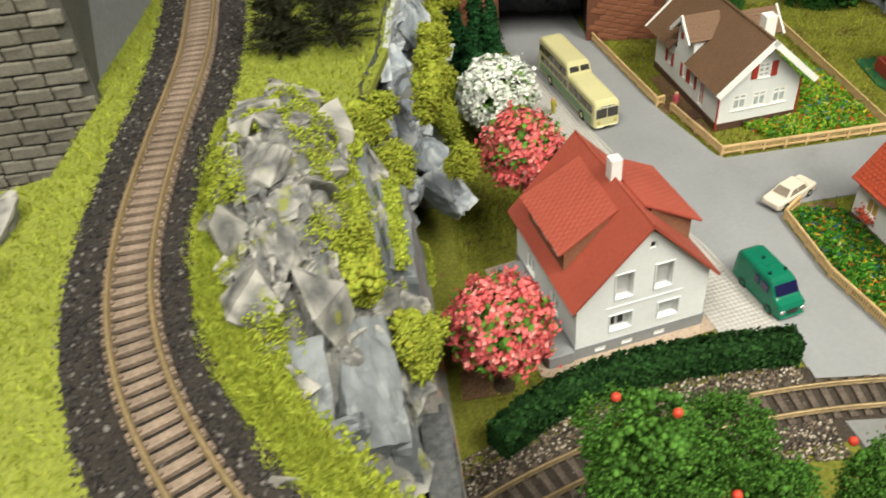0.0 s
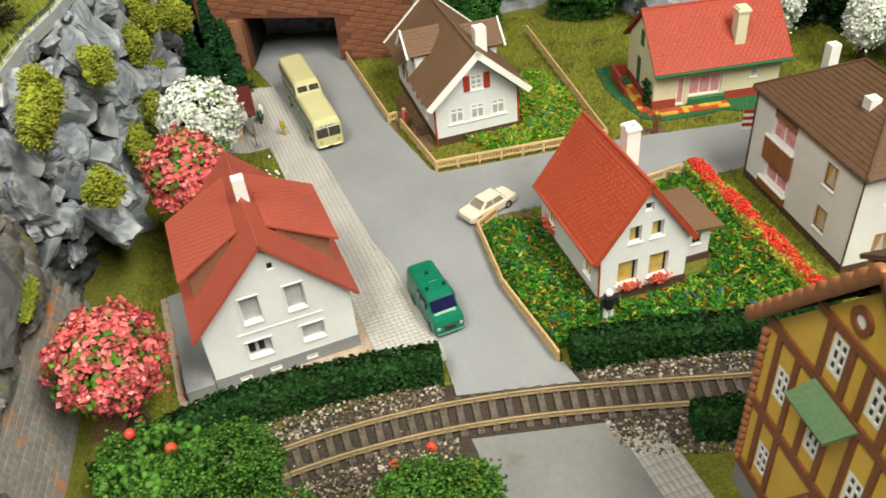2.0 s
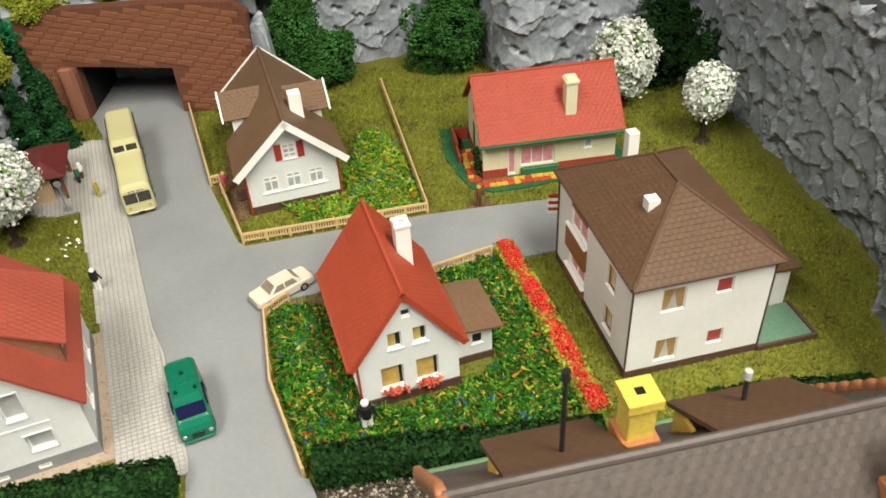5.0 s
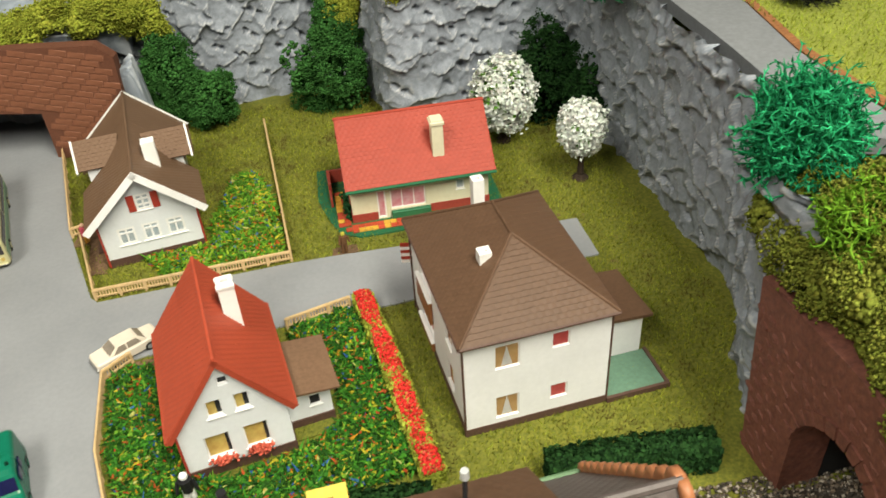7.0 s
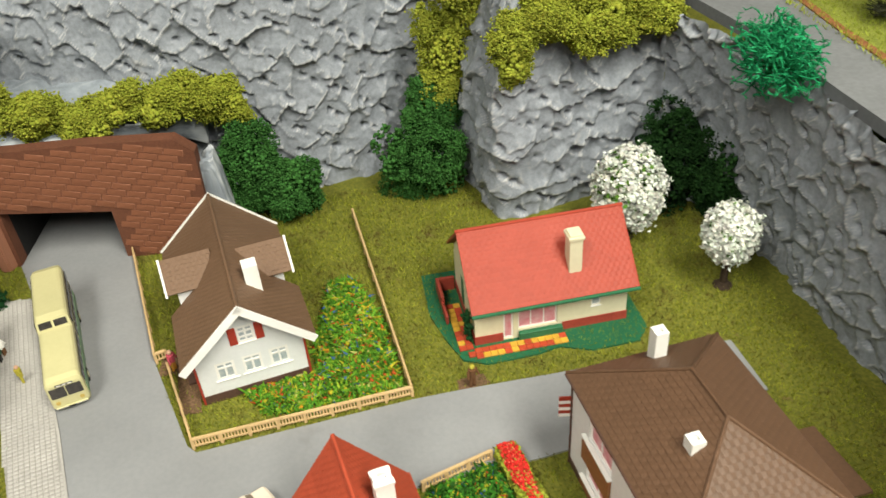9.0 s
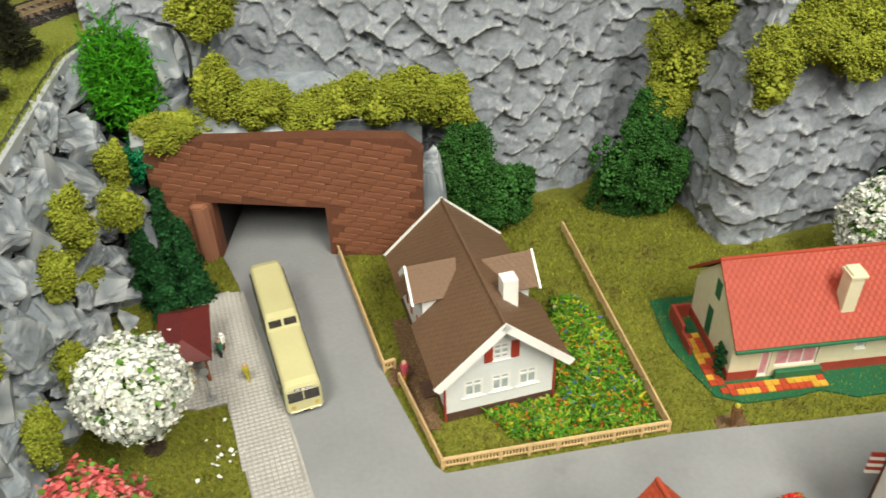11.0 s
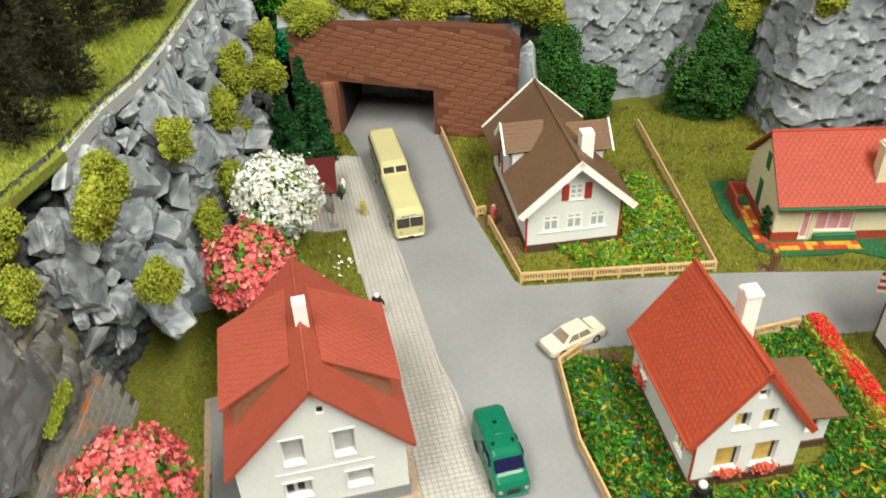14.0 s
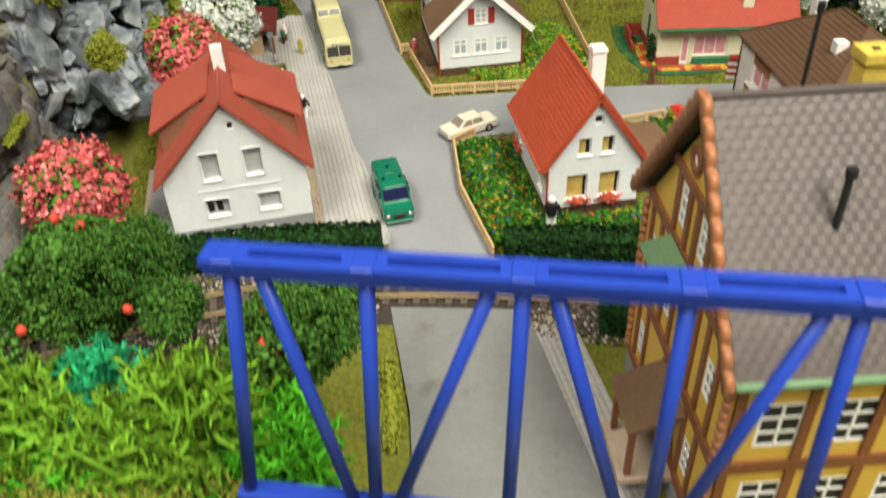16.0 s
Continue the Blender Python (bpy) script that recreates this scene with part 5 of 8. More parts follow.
# ---------------------------------------------------------------- railway tracks
def track(name, pts, z, sleeper_m, label, bed_m, bed_w, stone_m, n_stone, pitch, half):
    line = resample(smooth_line(pts, 4), 0.1)
    d = np.gradient(line, axis=0)
    d /= np.linalg.norm(d, axis=1)[:, None]
    nr = np.stack([-d[:, 1], d[:, 0]], 1)
    tr = thing(name, 0, 0, 0, 0, label, "railway track")
    for s in (-0.87, 0.87):
        prof = [(-0.13, 0.0), (-0.13, 0.05), (-0.06, 0.08), (-0.06, 0.2), (-0.085, 0.28), (0.085, 0.28), (0.06, 0.2), (0.06, 0.08), (0.13, 0.05), (0.13, 0.0)]
        ln, k = line[::3], len(prof)
        nn = nr[::3]
        V = np.stack([np.c_[ln + nn * (s + a), np.full(len(ln), z + 0.28 + b)] for a, b in prof], 1).reshape(-1, 3)
        I = np.arange(len(ln) * k).reshape(len(ln), k)
        F = np.stack([I[:-1, :], I[1:, :], np.roll(I, -1, 1)[1:, :], np.roll(I, -1, 1)[:-1, :]], -1).reshape(-1, 4)
        cloud("rail", V, F, M_RAIL, tr)
    bm = bmesh.new()
    end = 1.18 if z > 5 else 1.4
    box(bm, (-half, -end, 0), (half, end, 0.26), bevel=0.03)
    for s in (-0.87, 0.87):
        box(bm, (-0.1, s - 0.26, 0.26), (0.1, s - 0.12, 0.36))
        box(bm, (-0.1, s + 0.12, 0.26), (0.1, s + 0.26, 0.36))
    first = part("sleeper", bm, sleeper_m, tr)
    me = first.data
    for i, k in enumerate(range(3, len(line), pitch)):
        ob = first if i == 0 else new("sleeper", me)
        ob.parent = tr
        ob.matrix_basis = pose(line[k, 0] * U, line[k, 1] * U, (z + 0.015) * U, 0, 0, math.degrees(math.atan2(d[k, 1], d[k, 0])) + rr.uniform(-1.5, 1.5))
    ln, nn = line[::5], nr[::5]
    dip = -0.02 if z > 5 else 0.09
    prof = [(-bed_w - 0.8, -0.3), (-bed_w, 0.06), (-1.5, 0.08), (-1.0, dip), (1.0, dip), (1.5, 0.08), (bed_w, 0.06), (bed_w + 0.8, -0.3)]
    V = np.stack([np.c_[ln + nn * a, np.full(len(ln), z + b)] for a, b in prof], 1).reshape(-1, 3)
    I = np.arange(len(ln) * 8).reshape(len(ln), 8)
    tagged(cloud("ballast_bed", V, np.stack([I[:-1, :-1], I[1:, :-1], I[1:, 1:], I[:-1, 1:]], -1).reshape(-1, 4), bed_m, smooth=True), "low bed of ballast under the rails", "ballast", kind="structure")
    k = rng.integers(0, len(line), n_stone)
    wide = bed_w + (0.6 if z > 5 else 1.5)
    o = rng.uniform(-wide, wide, n_stone)
    p = line[k] + nr[k] * o[:, None]
    ok = ~((p[:, 0] > -4.2) & (p[:, 0] < 3.7) & (p[:, 1] > -31) & (p[:, 1] < -19)) | (z > 5)
    ok &= (np.abs(o) > 1.35) | (rng.random(n_stone) < (0.3 if z > 5 else 0.1))
    ok &= ~((z > 5) & (o < -2.3) & (p[:, 1] > -40) & (p[:, 1] < -13))
    p, o = p[ok], o[ok]
    zz = z - (0.14 if z > 5 else 0.06) * (np.abs(o) < 1.2) + 0.08 - np.clip(np.abs(o) - bed_w, 0, 1.5) * (0.4 if z > 5 else 0.07) + rng.uniform(-0.02, 0.05, len(p))
    v, f = crumbs(np.c_[p, zz], rng.uniform(0.07, 0.16, len(p)), 0.8)
    tagged(cloud("ballast", v, f, stone_m), "loose ballast stones along the rails", "ballast", kind="stuff")
    return line

LOWER = track("lower_track", [(-40.3, -41.53), (-30.41, -32.38), (-22.9, -28.05), (-13.93, -25.29), (-6.67, -24.56), (0.58, -25), (8.82, -26.51), (17, -28.08), (27.13, -29.86), (36.15, -30.85), (51.04, -31.36)], 0.02, M_SLEEPER_G, "model railway track with brown sleepers and brass rails across the road", M_BALLAST_BED, 2.3, M_BALLAST, 30000, 9, 0.2)
UPPER = track("upper_track", [(-24.01, -51.03), (-30.28, -40.97), (-33.82, -36.36), (-36.76, -30.41), (-38.09, -23.81), (-37.93, -14.64), (-37.17, -4.44), (-37.77, 4.72), (-38.0, 13.87), (-36.3, 23.56), (-31.9, 32.9), (-25.6, 40.9), (-14.59, 46.96), (-0.36, 49.28)], 16.05, M_SLEEPER, "curved model railway track on the raised meadow", M_BALLAST_BED_D, 2.6, M_BALLAST_D, 19000, 7, 0.19)
# turf verge between the upper line and the outcrop
ln = UPPER[(UPPER[:, 1] > -41) & (UPPER[:, 1] < -12.5)]
d = np.gradient(ln, axis=0)
d /= np.linalg.norm(d, axis=1)[:, None]
k = rng.integers(0, len(ln), 15000)
o = np.clip(rng.normal(3.45, 0.55, len(k)), 2.35 + 0.2 * np.sin(k * 0.09), 5.0)
p = np.c_[ln[k] + np.c_[d[k, 1], -d[k, 0]] * o[:, None], 16.02 + 0.3 * np.exp(-((o - 3.7) / 0.8) ** 2) * rng.uniform(0.5, 1, len(k))]
tagged(cloud("turf_verge", *join(crumbs(p, rng.uniform(0.07, 0.15, len(p)), 0.6), blades(p, np.c_[rng.normal(0, 0.6, (len(p), 2)), np.ones(len(p))], 0.4, 0.05)), M_MEADOW_BLADE), "yellow-green turf verge between track and rock outcrop", "grass", kind="stuff")

# ---------------------------------------------------------------- houses
def house_walls(h, w, d, eave, ridge, holes_f, holes_l, holes_r, holes_b, m, t=0.25, plinth=0.0):
    """Four walls of a gabled house: front at y = 0 facing -y, ridge along y. Returns the wall planes."""
    a = w / 2
    planes = {"f": wall_plane((0, 0, 0), (1, 0, 0), (0, -1, 0)), "b": wall_plane((0, d, 0), (-1, 0, 0), (0, 1, 0)),
              "l": wall_plane((-a, d / 2, 0), (0, -1, 0), (-1, 0, 0)), "r": wall_plane((a, d / 2, 0), (0, 1, 0), (1, 0, 0))}
    gable = [(-a, plinth), (a, plinth), (a, eave), (0, ridge), (-a, eave)]
    side = [(-d / 2 + t, plinth), (d / 2 - t, plinth), (d / 2 - t, eave), (-d / 2 + t, eave)]
    for k, o, hs in (("f", gable, holes_f), ("b", gable, holes_b), ("l", side, holes_l), ("r", side, holes_r)):
        bm = bmesh.new()
        wall_mesh(bm, planes[k], o, hs, t)
        part("wall", bm, m, h)
    return planes


def gable_roof(h, half, y0, y1, eave, ridge, m, rows, tw, t=0.16, lift=0.035, groove=0.03, ridge_cap=True, single=0):
    for s in (-1, 1):
        bm = bmesh.new()
        own = [] if s == single else None
        A, B = (s * half, y0, eave), (s * half, y1, eave)
        C, D = (0, y1, ridge), (0, y0, ridge)
        tiles(bm, A, B, C, D, rows, tw, lift, t, groove, own)
        roof = part("roof", bm, m, h)
        if own:
            lay_tiles(roof, own, m)
    if ridge_cap:
        bm = bmesh.new()
        cyl(bm, (0, y0, ridge - 0.02), (0, y1, ridge - 0.02), 0.13, n=10)
        part("ridge_cap", bm, m, h)


def chimney(h, x, y, z0, z1, s, m, cap=0.0, hole=True):
    bm = bmesh.new()
    a = s / 2
    w = s * 0.28
    for p, q in (((x - a, y - a, z0), (x + a, y - a + w, z1)), ((x - a, y + a - w, z0), (x + a, y + a, z1)), ((x - a, y - a + w, z0), (x - a + w, y + a - w, z1)), ((x + a - w, y - a + w, z0), (x + a, y + a - w, z1))):
        box(bm, p, q)
    box(bm, (x - a + w, y - a + w, z0), (x + a - w, y + a - w, z1 - 0.25))
    bmesh.ops.remove_doubles(bm, verts=bm.verts[:], dist=0.0005)
    if cap:
        box(bm, (x - a - 0.06, y - a - 0.06, z1 - 0.28), (x + a + 0.06, y - a + w, z1 - 0.08), bevel=0.02)
        box(bm, (x - a - 0.06, y + a - w, z1 - 0.28), (x + a + 0.06, y + a + 0.06, z1 - 0.08), bevel=0.02)
    return part("chimney", bm, m, h, "white chimney")


# white house with red roof and two shed dormers
h1 = thing("house", -12.6, -18.2, 0, 9.8, "white two-storey house with matt red roof and shed dormers", "house")
hf1 = [(-2.1, 1.7, -0.68, 2.95), (1.1, 1.7, 2.46, 2.95), (-1.86, 4.3, -0.76, 6.15), (0.68, 4.3, 1.78, 6.15), (0.1, 7.55, 0.52, 8.05)]
pl = house_walls(h1, 8.6, 9.8, 4.85, 9.05, hf1, [(-3, 1.3, -1.8, 2.6), (1, 1.3, 2.2, 2.6)], [(-2.6, 1.3, -1.4, 2.6), (1.4, 1.3, 2.6, 2.6)], [], M_WALL, plinth=0.95)
part("inner_floor", boxes(((-4.0, 0.3, 0.9), (4.0, 9.5, 1.0))), M_GREYBASE, h1)
bm = bmesh.new()
wall_mesh(bm, wall_plane((0, -0.06, 0), (1, 0, 0), (0, -1, 0)), [(-4.36, -0.1), (4.36, -0.1), (4.36, 0.95), (-4.36, 0.95)], [(-3.0, 0.25, -2.3, 0.6), (-1.2, 0.25, -0.5, 0.6), (1.0, 0.25, 1.7, 0.6)], 0.3)
for a, b in (((-4.36, 0.24, -0.1), (-4.1, 9.9, 0.95)), ((4.1, 0.24, -0.1), (4.36, 9.9, 0.95)), ((-4.1, 9.6, -0.1), (4.1, 9.9, 0.95))):
    box(bm, a, b)
part("plinth", bm, M_GREYBASE, h1, "grey plinth")
MP = wall_plane((0, -0.06, 0), (1, 0, 0), (0, -1, 0))
for u in (-3.0, -1.2, 1.0):
    window(h1, MP, (u, 0.25, u + 0.7, 0.6), M_TRIM, M_PANE, bars=(0, 0), fw=0.1, deep=0.12)
for k, hl in enumerate(hf1[:4]):
    window(h1, pl["f"], hl, M_TRIM, M_PANE_G, bars=(0, 0), fw=0.06, sill=0.03, sill_m=M_WALL, deep=0.36)
    if k == 0:
        for q in (-2.0, -1.45):
            part("curtain", boxes(((q, 1.95, -0.3), (q + 0.35, 2.85, -0.27)), M=pl["f"]), M_DARK, h1, "dark patterned curtain")
    u0, v0, u1, v1 = hl
    bm = bmesh.new()
    wall_mesh(bm, pl["f"] @ Matrix.Translation((0, 0, 0.06)), [(u0 - 0.08, v0), (u0 - 0.002, v0), (u0 - 0.002, v1 + 0.002), (u1 + 0.002, v1 + 0.002), (u1 + 0.002, v0), (u1 + 0.08, v0), (u1 + 0.08, v1 + 0.08), (u0 - 0.08, v1 + 0.08)], (), 0.06)
    part("window_surround", bm, M_WALL, h1)
window(h1, pl["f"], hf1[4], M_TRIM, M_DARK, bars=(0, 0), fw=0.06, deep=0.15)
part("string_course", boxes(((-2.4, 3.55, 0.0), (2.6, 3.68, 0.04)), M=pl["f"], bevel=0.01), M_WALL, h1)
for sd in ("l", "r"):
    for hl in ([(-3, 1.3, -1.8, 2.6), (1, 1.3, 2.2, 2.6)] if sd == "l" else [(-2.6, 1.3, -1.4, 2.6), (1.4, 1.3, 2.6, 2.6)]):
        window(h1, pl[sd], hl, M_TRIM, M_PANE, bars=(1, 0), sill=0.1)
gable_roof(h1, 4.8, -0.45, 10.2, 4.45, 9.6, M_ROOF1, 22, 0.5, lift=0.016, groove=0.006, ridge_cap=False)
bm = bmesh.new()
cyl(bm, (0, -0.45, 9.58), (0, 10.2, 9.58), 0.07, n=8)
part("ridge_cap", bm, M_ROOF1, h1)
for s in (-1, 1):
    y0, y1 = (2.2, 8.3) if s < 0 else (2.0, 8.1)
    bm = bmesh.new()
    tiles(bm, (s * 4.6, y0 - 0.15, 6.9), (s * 4.6, y1, 6.9), (s * 0.6, y1 - 0.1, 9.03), (s * 0.8, y0 + 0.2, 8.93), 12, 0.42, 0.04, 0.12, 0.03)
    part("dormer_roof", bm, M_ROOF1, h1)
    for y in (y0 + 0.25, y1 - 0.4):
        bm = bmesh.new()
        M = wall_plane((0, y, 0), (s, 0, 0), (0, -1, 0))
        wall_mesh(bm, M, [(1.2, 8.15), (4.1, 5.1), (4.1, 7.0), (1.4, 8.45)], (), 0.15)
        part("dormer_cheek", bm, M_DORMERW, h1, "brown dormer cheek")
    M = wall_plane((s * 4.1, (y0 + y1) / 2, 0), (0, s, 0), (s, 0, 0))
    L = (y1 - y0) / 2 - 0.4
    hs = [(-L + 0.5 + i * 1.6, 5.65, -L + 1.4 + i * 1.6, 6.6) for i in range(3)]
    bm = bmesh.new()
    wall_mesh(bm, M, [(-L, 5.05), (L, 5.05), (L, 7.0), (-L, 7.0)], hs, 0.15)
    part("dormer_wall", bm, M_DORMERW, h1, "brown dormer wall")
    for hl in hs:
        window(h1, M, hl, M_TRIM, M_PANE, bars=(1, 0), fw=0.09, deep=0.12)
chimney(h1, 0.1, 4.85, 9.0, 10.75, 0.7, M_WALL_W)
part("side_step", boxes(((-6.1, -0.2, -0.1), (-4.4, 9.0, 0.95)), bevel=0.06), M_GREYBASE, h1, "low grey block along the wall")
pad = thing("base_sheet", -12.6, -18.2, 0, 9.8, "beige base sheet under the white house", "base", kind="structure")
bm = bmesh.new()
prism(bm, [(-6.7, -0.5), (-6.3, -0.9), (4.9, -0.8), (5.0, 10.4), (-6.7, 10.0)], -0.12, 0.03)
part("sheet", bm, M_PAD, pad)

# small white house with steep orange-red roof
h2 = thing("house", 9.5, -17.85, -0.2, 5.8, "small white house with steep orange-red roof and flower boxes", "house")
hf2 = [(-1.7, 1.3, -0.36, 3.05), (0.42, 1.3, 1.74, 3.05), (-1.08, 4.4, -0.28, 5.6), (0.4, 4.4, 1.18, 5.6), (-0.16, 6.5, 0.38, 7.1)]
hl2 = [(-3.3, 1.6, -2.1, 2.8), (2.3, 1.4, 3.3, 2.6)]
pl = house_walls(h2, 6.0, 8.7, 4.05, 8.0, hf2, hl2, [], [], M_WALL, plinth=0.75)
pieces("plinth", (((-3.07, -0.08, -0.3), (3.07, 0.22, 0.75)), ((-3.07, 0.22, -0.3), (-2.8, 8.75, 0.75)), ((2.8, 0.22, -0.3), (3.07, 8.75, 0.75)), ((-2.8, 8.45, -0.3), (2.8, 8.75, 0.75))), M_BROWNBASE, h2, "dark brown plinth")
for k, hl in enumerate(hf2):
    window(h2, pl["f"], hl, M_TRIM, M_DARK, bars=(0, 0), fw=0.05, sill=0.12 if k < 4 else None, deep=0.3)
    if k < 4:
        w = hl[2] - hl[0]
        part("curtain", boxes(((hl[0] + 0.05, hl[1] + 0.05, -0.25), (hl[0] + w * (0.82 if k < 2 else 0.62), hl[3] - 0.05, -0.22)), M=pl["f"]), M_PANE_Y, h2, "yellow paper curtain")
for hl in hl2:
    window(h2, pl["l"], hl, M_TRIM, M_PANE_Y, bars=(1, 0), fw=0.08, sill=0.1, deep=0.2)
gable_roof(h2, 3.5, -0.25, 8.95, 3.75, 8.55, M_ROOF2, 20, 0.4, lift=0.07, groove=0.02, single=-1)
for s in (-1, 1):
    bm = bmesh.new()
    slab(bm, [(s * 3.5, -0.32, 3.72), (s * 3.5, -0.2, 3.72), (0, -0.2, 8.6), (0, -0.32, 8.6)], 0.3)
    part("bargeboard", bm, M_ROOF2, h2)
    bm = bmesh.new()
    cyl(bm, (s * 3.52, -0.25, 3.72), (s * 3.52, 8.95, 3.72), 0.1, n=8)
    part("gutter", bm, M_ROOF2, h2)
bm = bmesh.new()
cyl(bm, (-3.0, -0.12, -0.3), (-3.0, -0.12, 3.95), 0.07, n=8)
part("downpipe", bm, M_RED, h2)
chimney(h2, 1.45, 5.15, 6.0, 9.2, 0.9, M_TRIM, cap=1)
for u in (-1.0, 1.05):
    p = np.c_[rng.normal(u, 0.3, 160), rng.normal(-0.3, 0.1, 160), rng.normal(1.3, 0.15, 160)]
    v, f = crumbs(p, rng.uniform(0.06, 0.13, 160))
    cloud("flower_box", v, f, M_REDPOT, h2, "red flowers below the window")
p = np.c_[rng.normal(-3.2, 0.08, 120), rng.normal(7.2, 0.4, 120), rng.normal(1.5, 0.2, 120)]
v, f = crumbs(p, rng.uniform(0.06, 0.13, 120))
cloud("flower_box", v, f, M_REDPOT, h2, "red flowers below the window")
# annex
M = wall_plane((4.45, 1.45, 0), (1, 0, 0), (0, -1, 0))
bm = bmesh.new()
wall_mesh(bm, M, [(-1.4, 0.7), (1.15, 0.7), (1.15, 2.85), (-1.4, 3.1)], [(-0.15, 1.55, 0.55, 2.35)], 0.2)
part("annex_wall", bm, M_WALL, h2)
pieces("annex_wall", (((5.4, 1.65, 0.7), (5.6, 5.2, 2.85)), ((3.08, 5.0, 0.7), (5.4, 5.2, 2.95))), M_WALL, h2)
window(h2, M, (-0.15, 1.55, 0.55, 2.35), M_TRIM, M_DARK, bars=(0, 0), fw=0.06, sill=0.08, deep=0.16)
part("annex_plinth", boxes(((3.08, 1.35, -0.3), (5.66, 5.25, 0.69))), M_BROWNBASE, h2)
bm = bmesh.new()
slab(bm, [(3.03, 0.85, 3.4), (6.15, 0.85, 3.05), (6.15, 5.5, 3.05), (3.03, 5.5, 3.4)], 0.14)
part("annex_roof", bm, M_ROOFD, h2, "flat brown annex roof")
part("doorstep", boxes(((3.15, 0.35, -0.3), (5.4, 1.3, 0.22))), M_TURF, h2)

# villa with hipped roof
h3 = thing("house", 26.3, -19.6, 0, 1.2, "cream-white two-storey villa with a grey-brown hipped tile roof", "house")
W, D, H = 8.5, 11.8, 7.05
hf3 = [(-2.5, 4.72, -1.08, 6.42), (0.8, 5.35, 1.82, 6.42), (-2.5, 0.82, -1.12, 2.52), (0.78, 1.35, 1.8, 2.42)]
PF = wall_plane((0, 0, 0), (1, 0, 0), (0, -1, 0))
PL3 = wall_plane((-W / 2, D / 2, 0), (0, -1, 0), (-1, 0, 0))
hl3 = [(2.3, 4.45, 3.5, 6.15), (2.3, 1.2, 3.5, 2.9), (-3.7, 4.6, -1.0, 6.1), (-3.7, 1.25, -1.0, 2.7)]
for M, o, hs in ((PF, W / 2, hf3), (PL3, D / 2 - 0.25, hl3), (wall_plane((W / 2, D / 2, 0), (0, 1, 0), (1, 0, 0)), D / 2 - 0.25, []), (wall_plane((0, D, 0), (-1, 0, 0), (0, 1, 0)), W / 2, [])):
    bm = bmesh.new()
    wall_mesh(bm, M, [(-o, 0.45), (o, 0.45), (o, H), (-o, H)], hs, 0.25)
    part("wall", bm, M_WALL_W, h3)
part("plinth", boxes(((-W / 2 - 0.05, -0.05, -0.1), (W / 2 + 0.05, D + 0.05, 0.45))), M_BROWNBASE, h3, "dark brown plinth")
for k, hl in enumerate(hf3):
    window(h3, PF, hl, M_TRIM, M_PANE_R if k % 2 else M_PANE_T, bars=(0, 0), fw=0.06, deep=0.18, curtain=None if k % 2 else M_TRIM)
for k, hl in enumerate(hl3):
    if k < 2:
        window(h3, PL3, hl, M_TANDOOR, M_PANE_Y, bars=(0, 0), fw=0.14, sill=0.06, sill_m=M_TRIM, deep=0.22, curtain=M_TRIM)
    else:
        window(h3, PL3, hl, M_TRIM, M_PANE_P, bars=(1, 0), fw=0.16, deep=0.2)
        part("sill", boxes(((-4.1, hl[1] - 0.13, 0.02), (-0.8, hl[1] - 0.01, 0.28)), M=PL3, bevel=0.02), M_TRIM, h3, "white balcony sill")
part("balcony_panel", boxes(((-4.1, 2.72, 0.02), (-0.8, 4.46, 0.22)), M=PL3, bevel=0.03), M_TANDOOR, h3, "orange-brown balcony panel")
part("balcony_panel", boxes(((-4.1, 0.46, 0.02), (-0.8, 1.11, 0.22)), M=PL3, bevel=0.03), M_TANDOOR, h3, "orange-brown balcony panel")
part("head_panel", boxes(((-3.6, 6.13, 0.003), (-1.0, 6.9, 0.06)), M=PL3, bevel=0.01), M_TANDOOR, h3, "orange-brown panel under the eaves")
E_, R_ = 7.2, 10.3
e = [(-W / 2 - 0.3, -0.32), (W / 2 + 0.3, -0.32), (W / 2 + 0.3, D + 0.35), (-W / 2 - 0.3, D + 0.35)]
P = [(x, y, E_) for x, y in e]
r0, r1 = (0, 4.4, R_), (0, D - 4.2, R_)
for A, B, C, Dd, rows in ((P[0], P[1], r0, r0, 17), (P[1], P[2], r1, r0, 17), (P[2], P[3], r1, r1, 17), (P[3], P[0], r0, r1, 17)):
    bm = bmesh.new()
    tiles(bm, A, B, C, Dd, rows, 0.46, 0.055, 0.14, 0.014, own := [])
    lay_tiles(part("roof", bm, M_ROOF3, h3), own, M_ROOF3)
for a, b in ((P[0], r0), (P[1], r0), (P[2], r1), (P[3], r1), (r0, r1)):
    bm = bmesh.new()
    cyl(bm, Vector(a) + Vector((0, 0, 0.03)), Vector(b) + Vector((0, 0, 0.03)), 0.1, n=7)
    part("ridge_cap", bm, M_ROOF3, h3)
for a, b in zip(P, P[1:] + P[:1]):
    bm = bmesh.new()
    cyl(bm, Vector(a) - Vector((0, 0, 0.08)), Vector(b) - Vector((0, 0, 0.08)), 0.11, n=7)
    part("gutter", bm, M_BROWNBASE, h3)
for x, y in ((-W / 2 - 0.08, 0.0), (W / 2 + 0.08, 0.0), (-W / 2 - 0.08, D)):
    bm = bmesh.new()
    cyl(bm, (x, y, 0), (x, y, 7.3), 0.06, n=7)
    part("downpipe", bm, M_BROWNBASE, h3)
chimney(h3, -1.65, 4.2, 8.0, 9.7, 0.72, M_TRIM)
chimney(h3, 0.1, 10.95, 7.4, 9.95, 0.72, M_TRIM)
bm = bmesh.new()
slab(bm, [(4.25, 2.8, 3.5), (8.5, 2.8, 3.25), (8.3, 7.4, 3.25), (4.25, 7.4, 3.5)], 0.22)
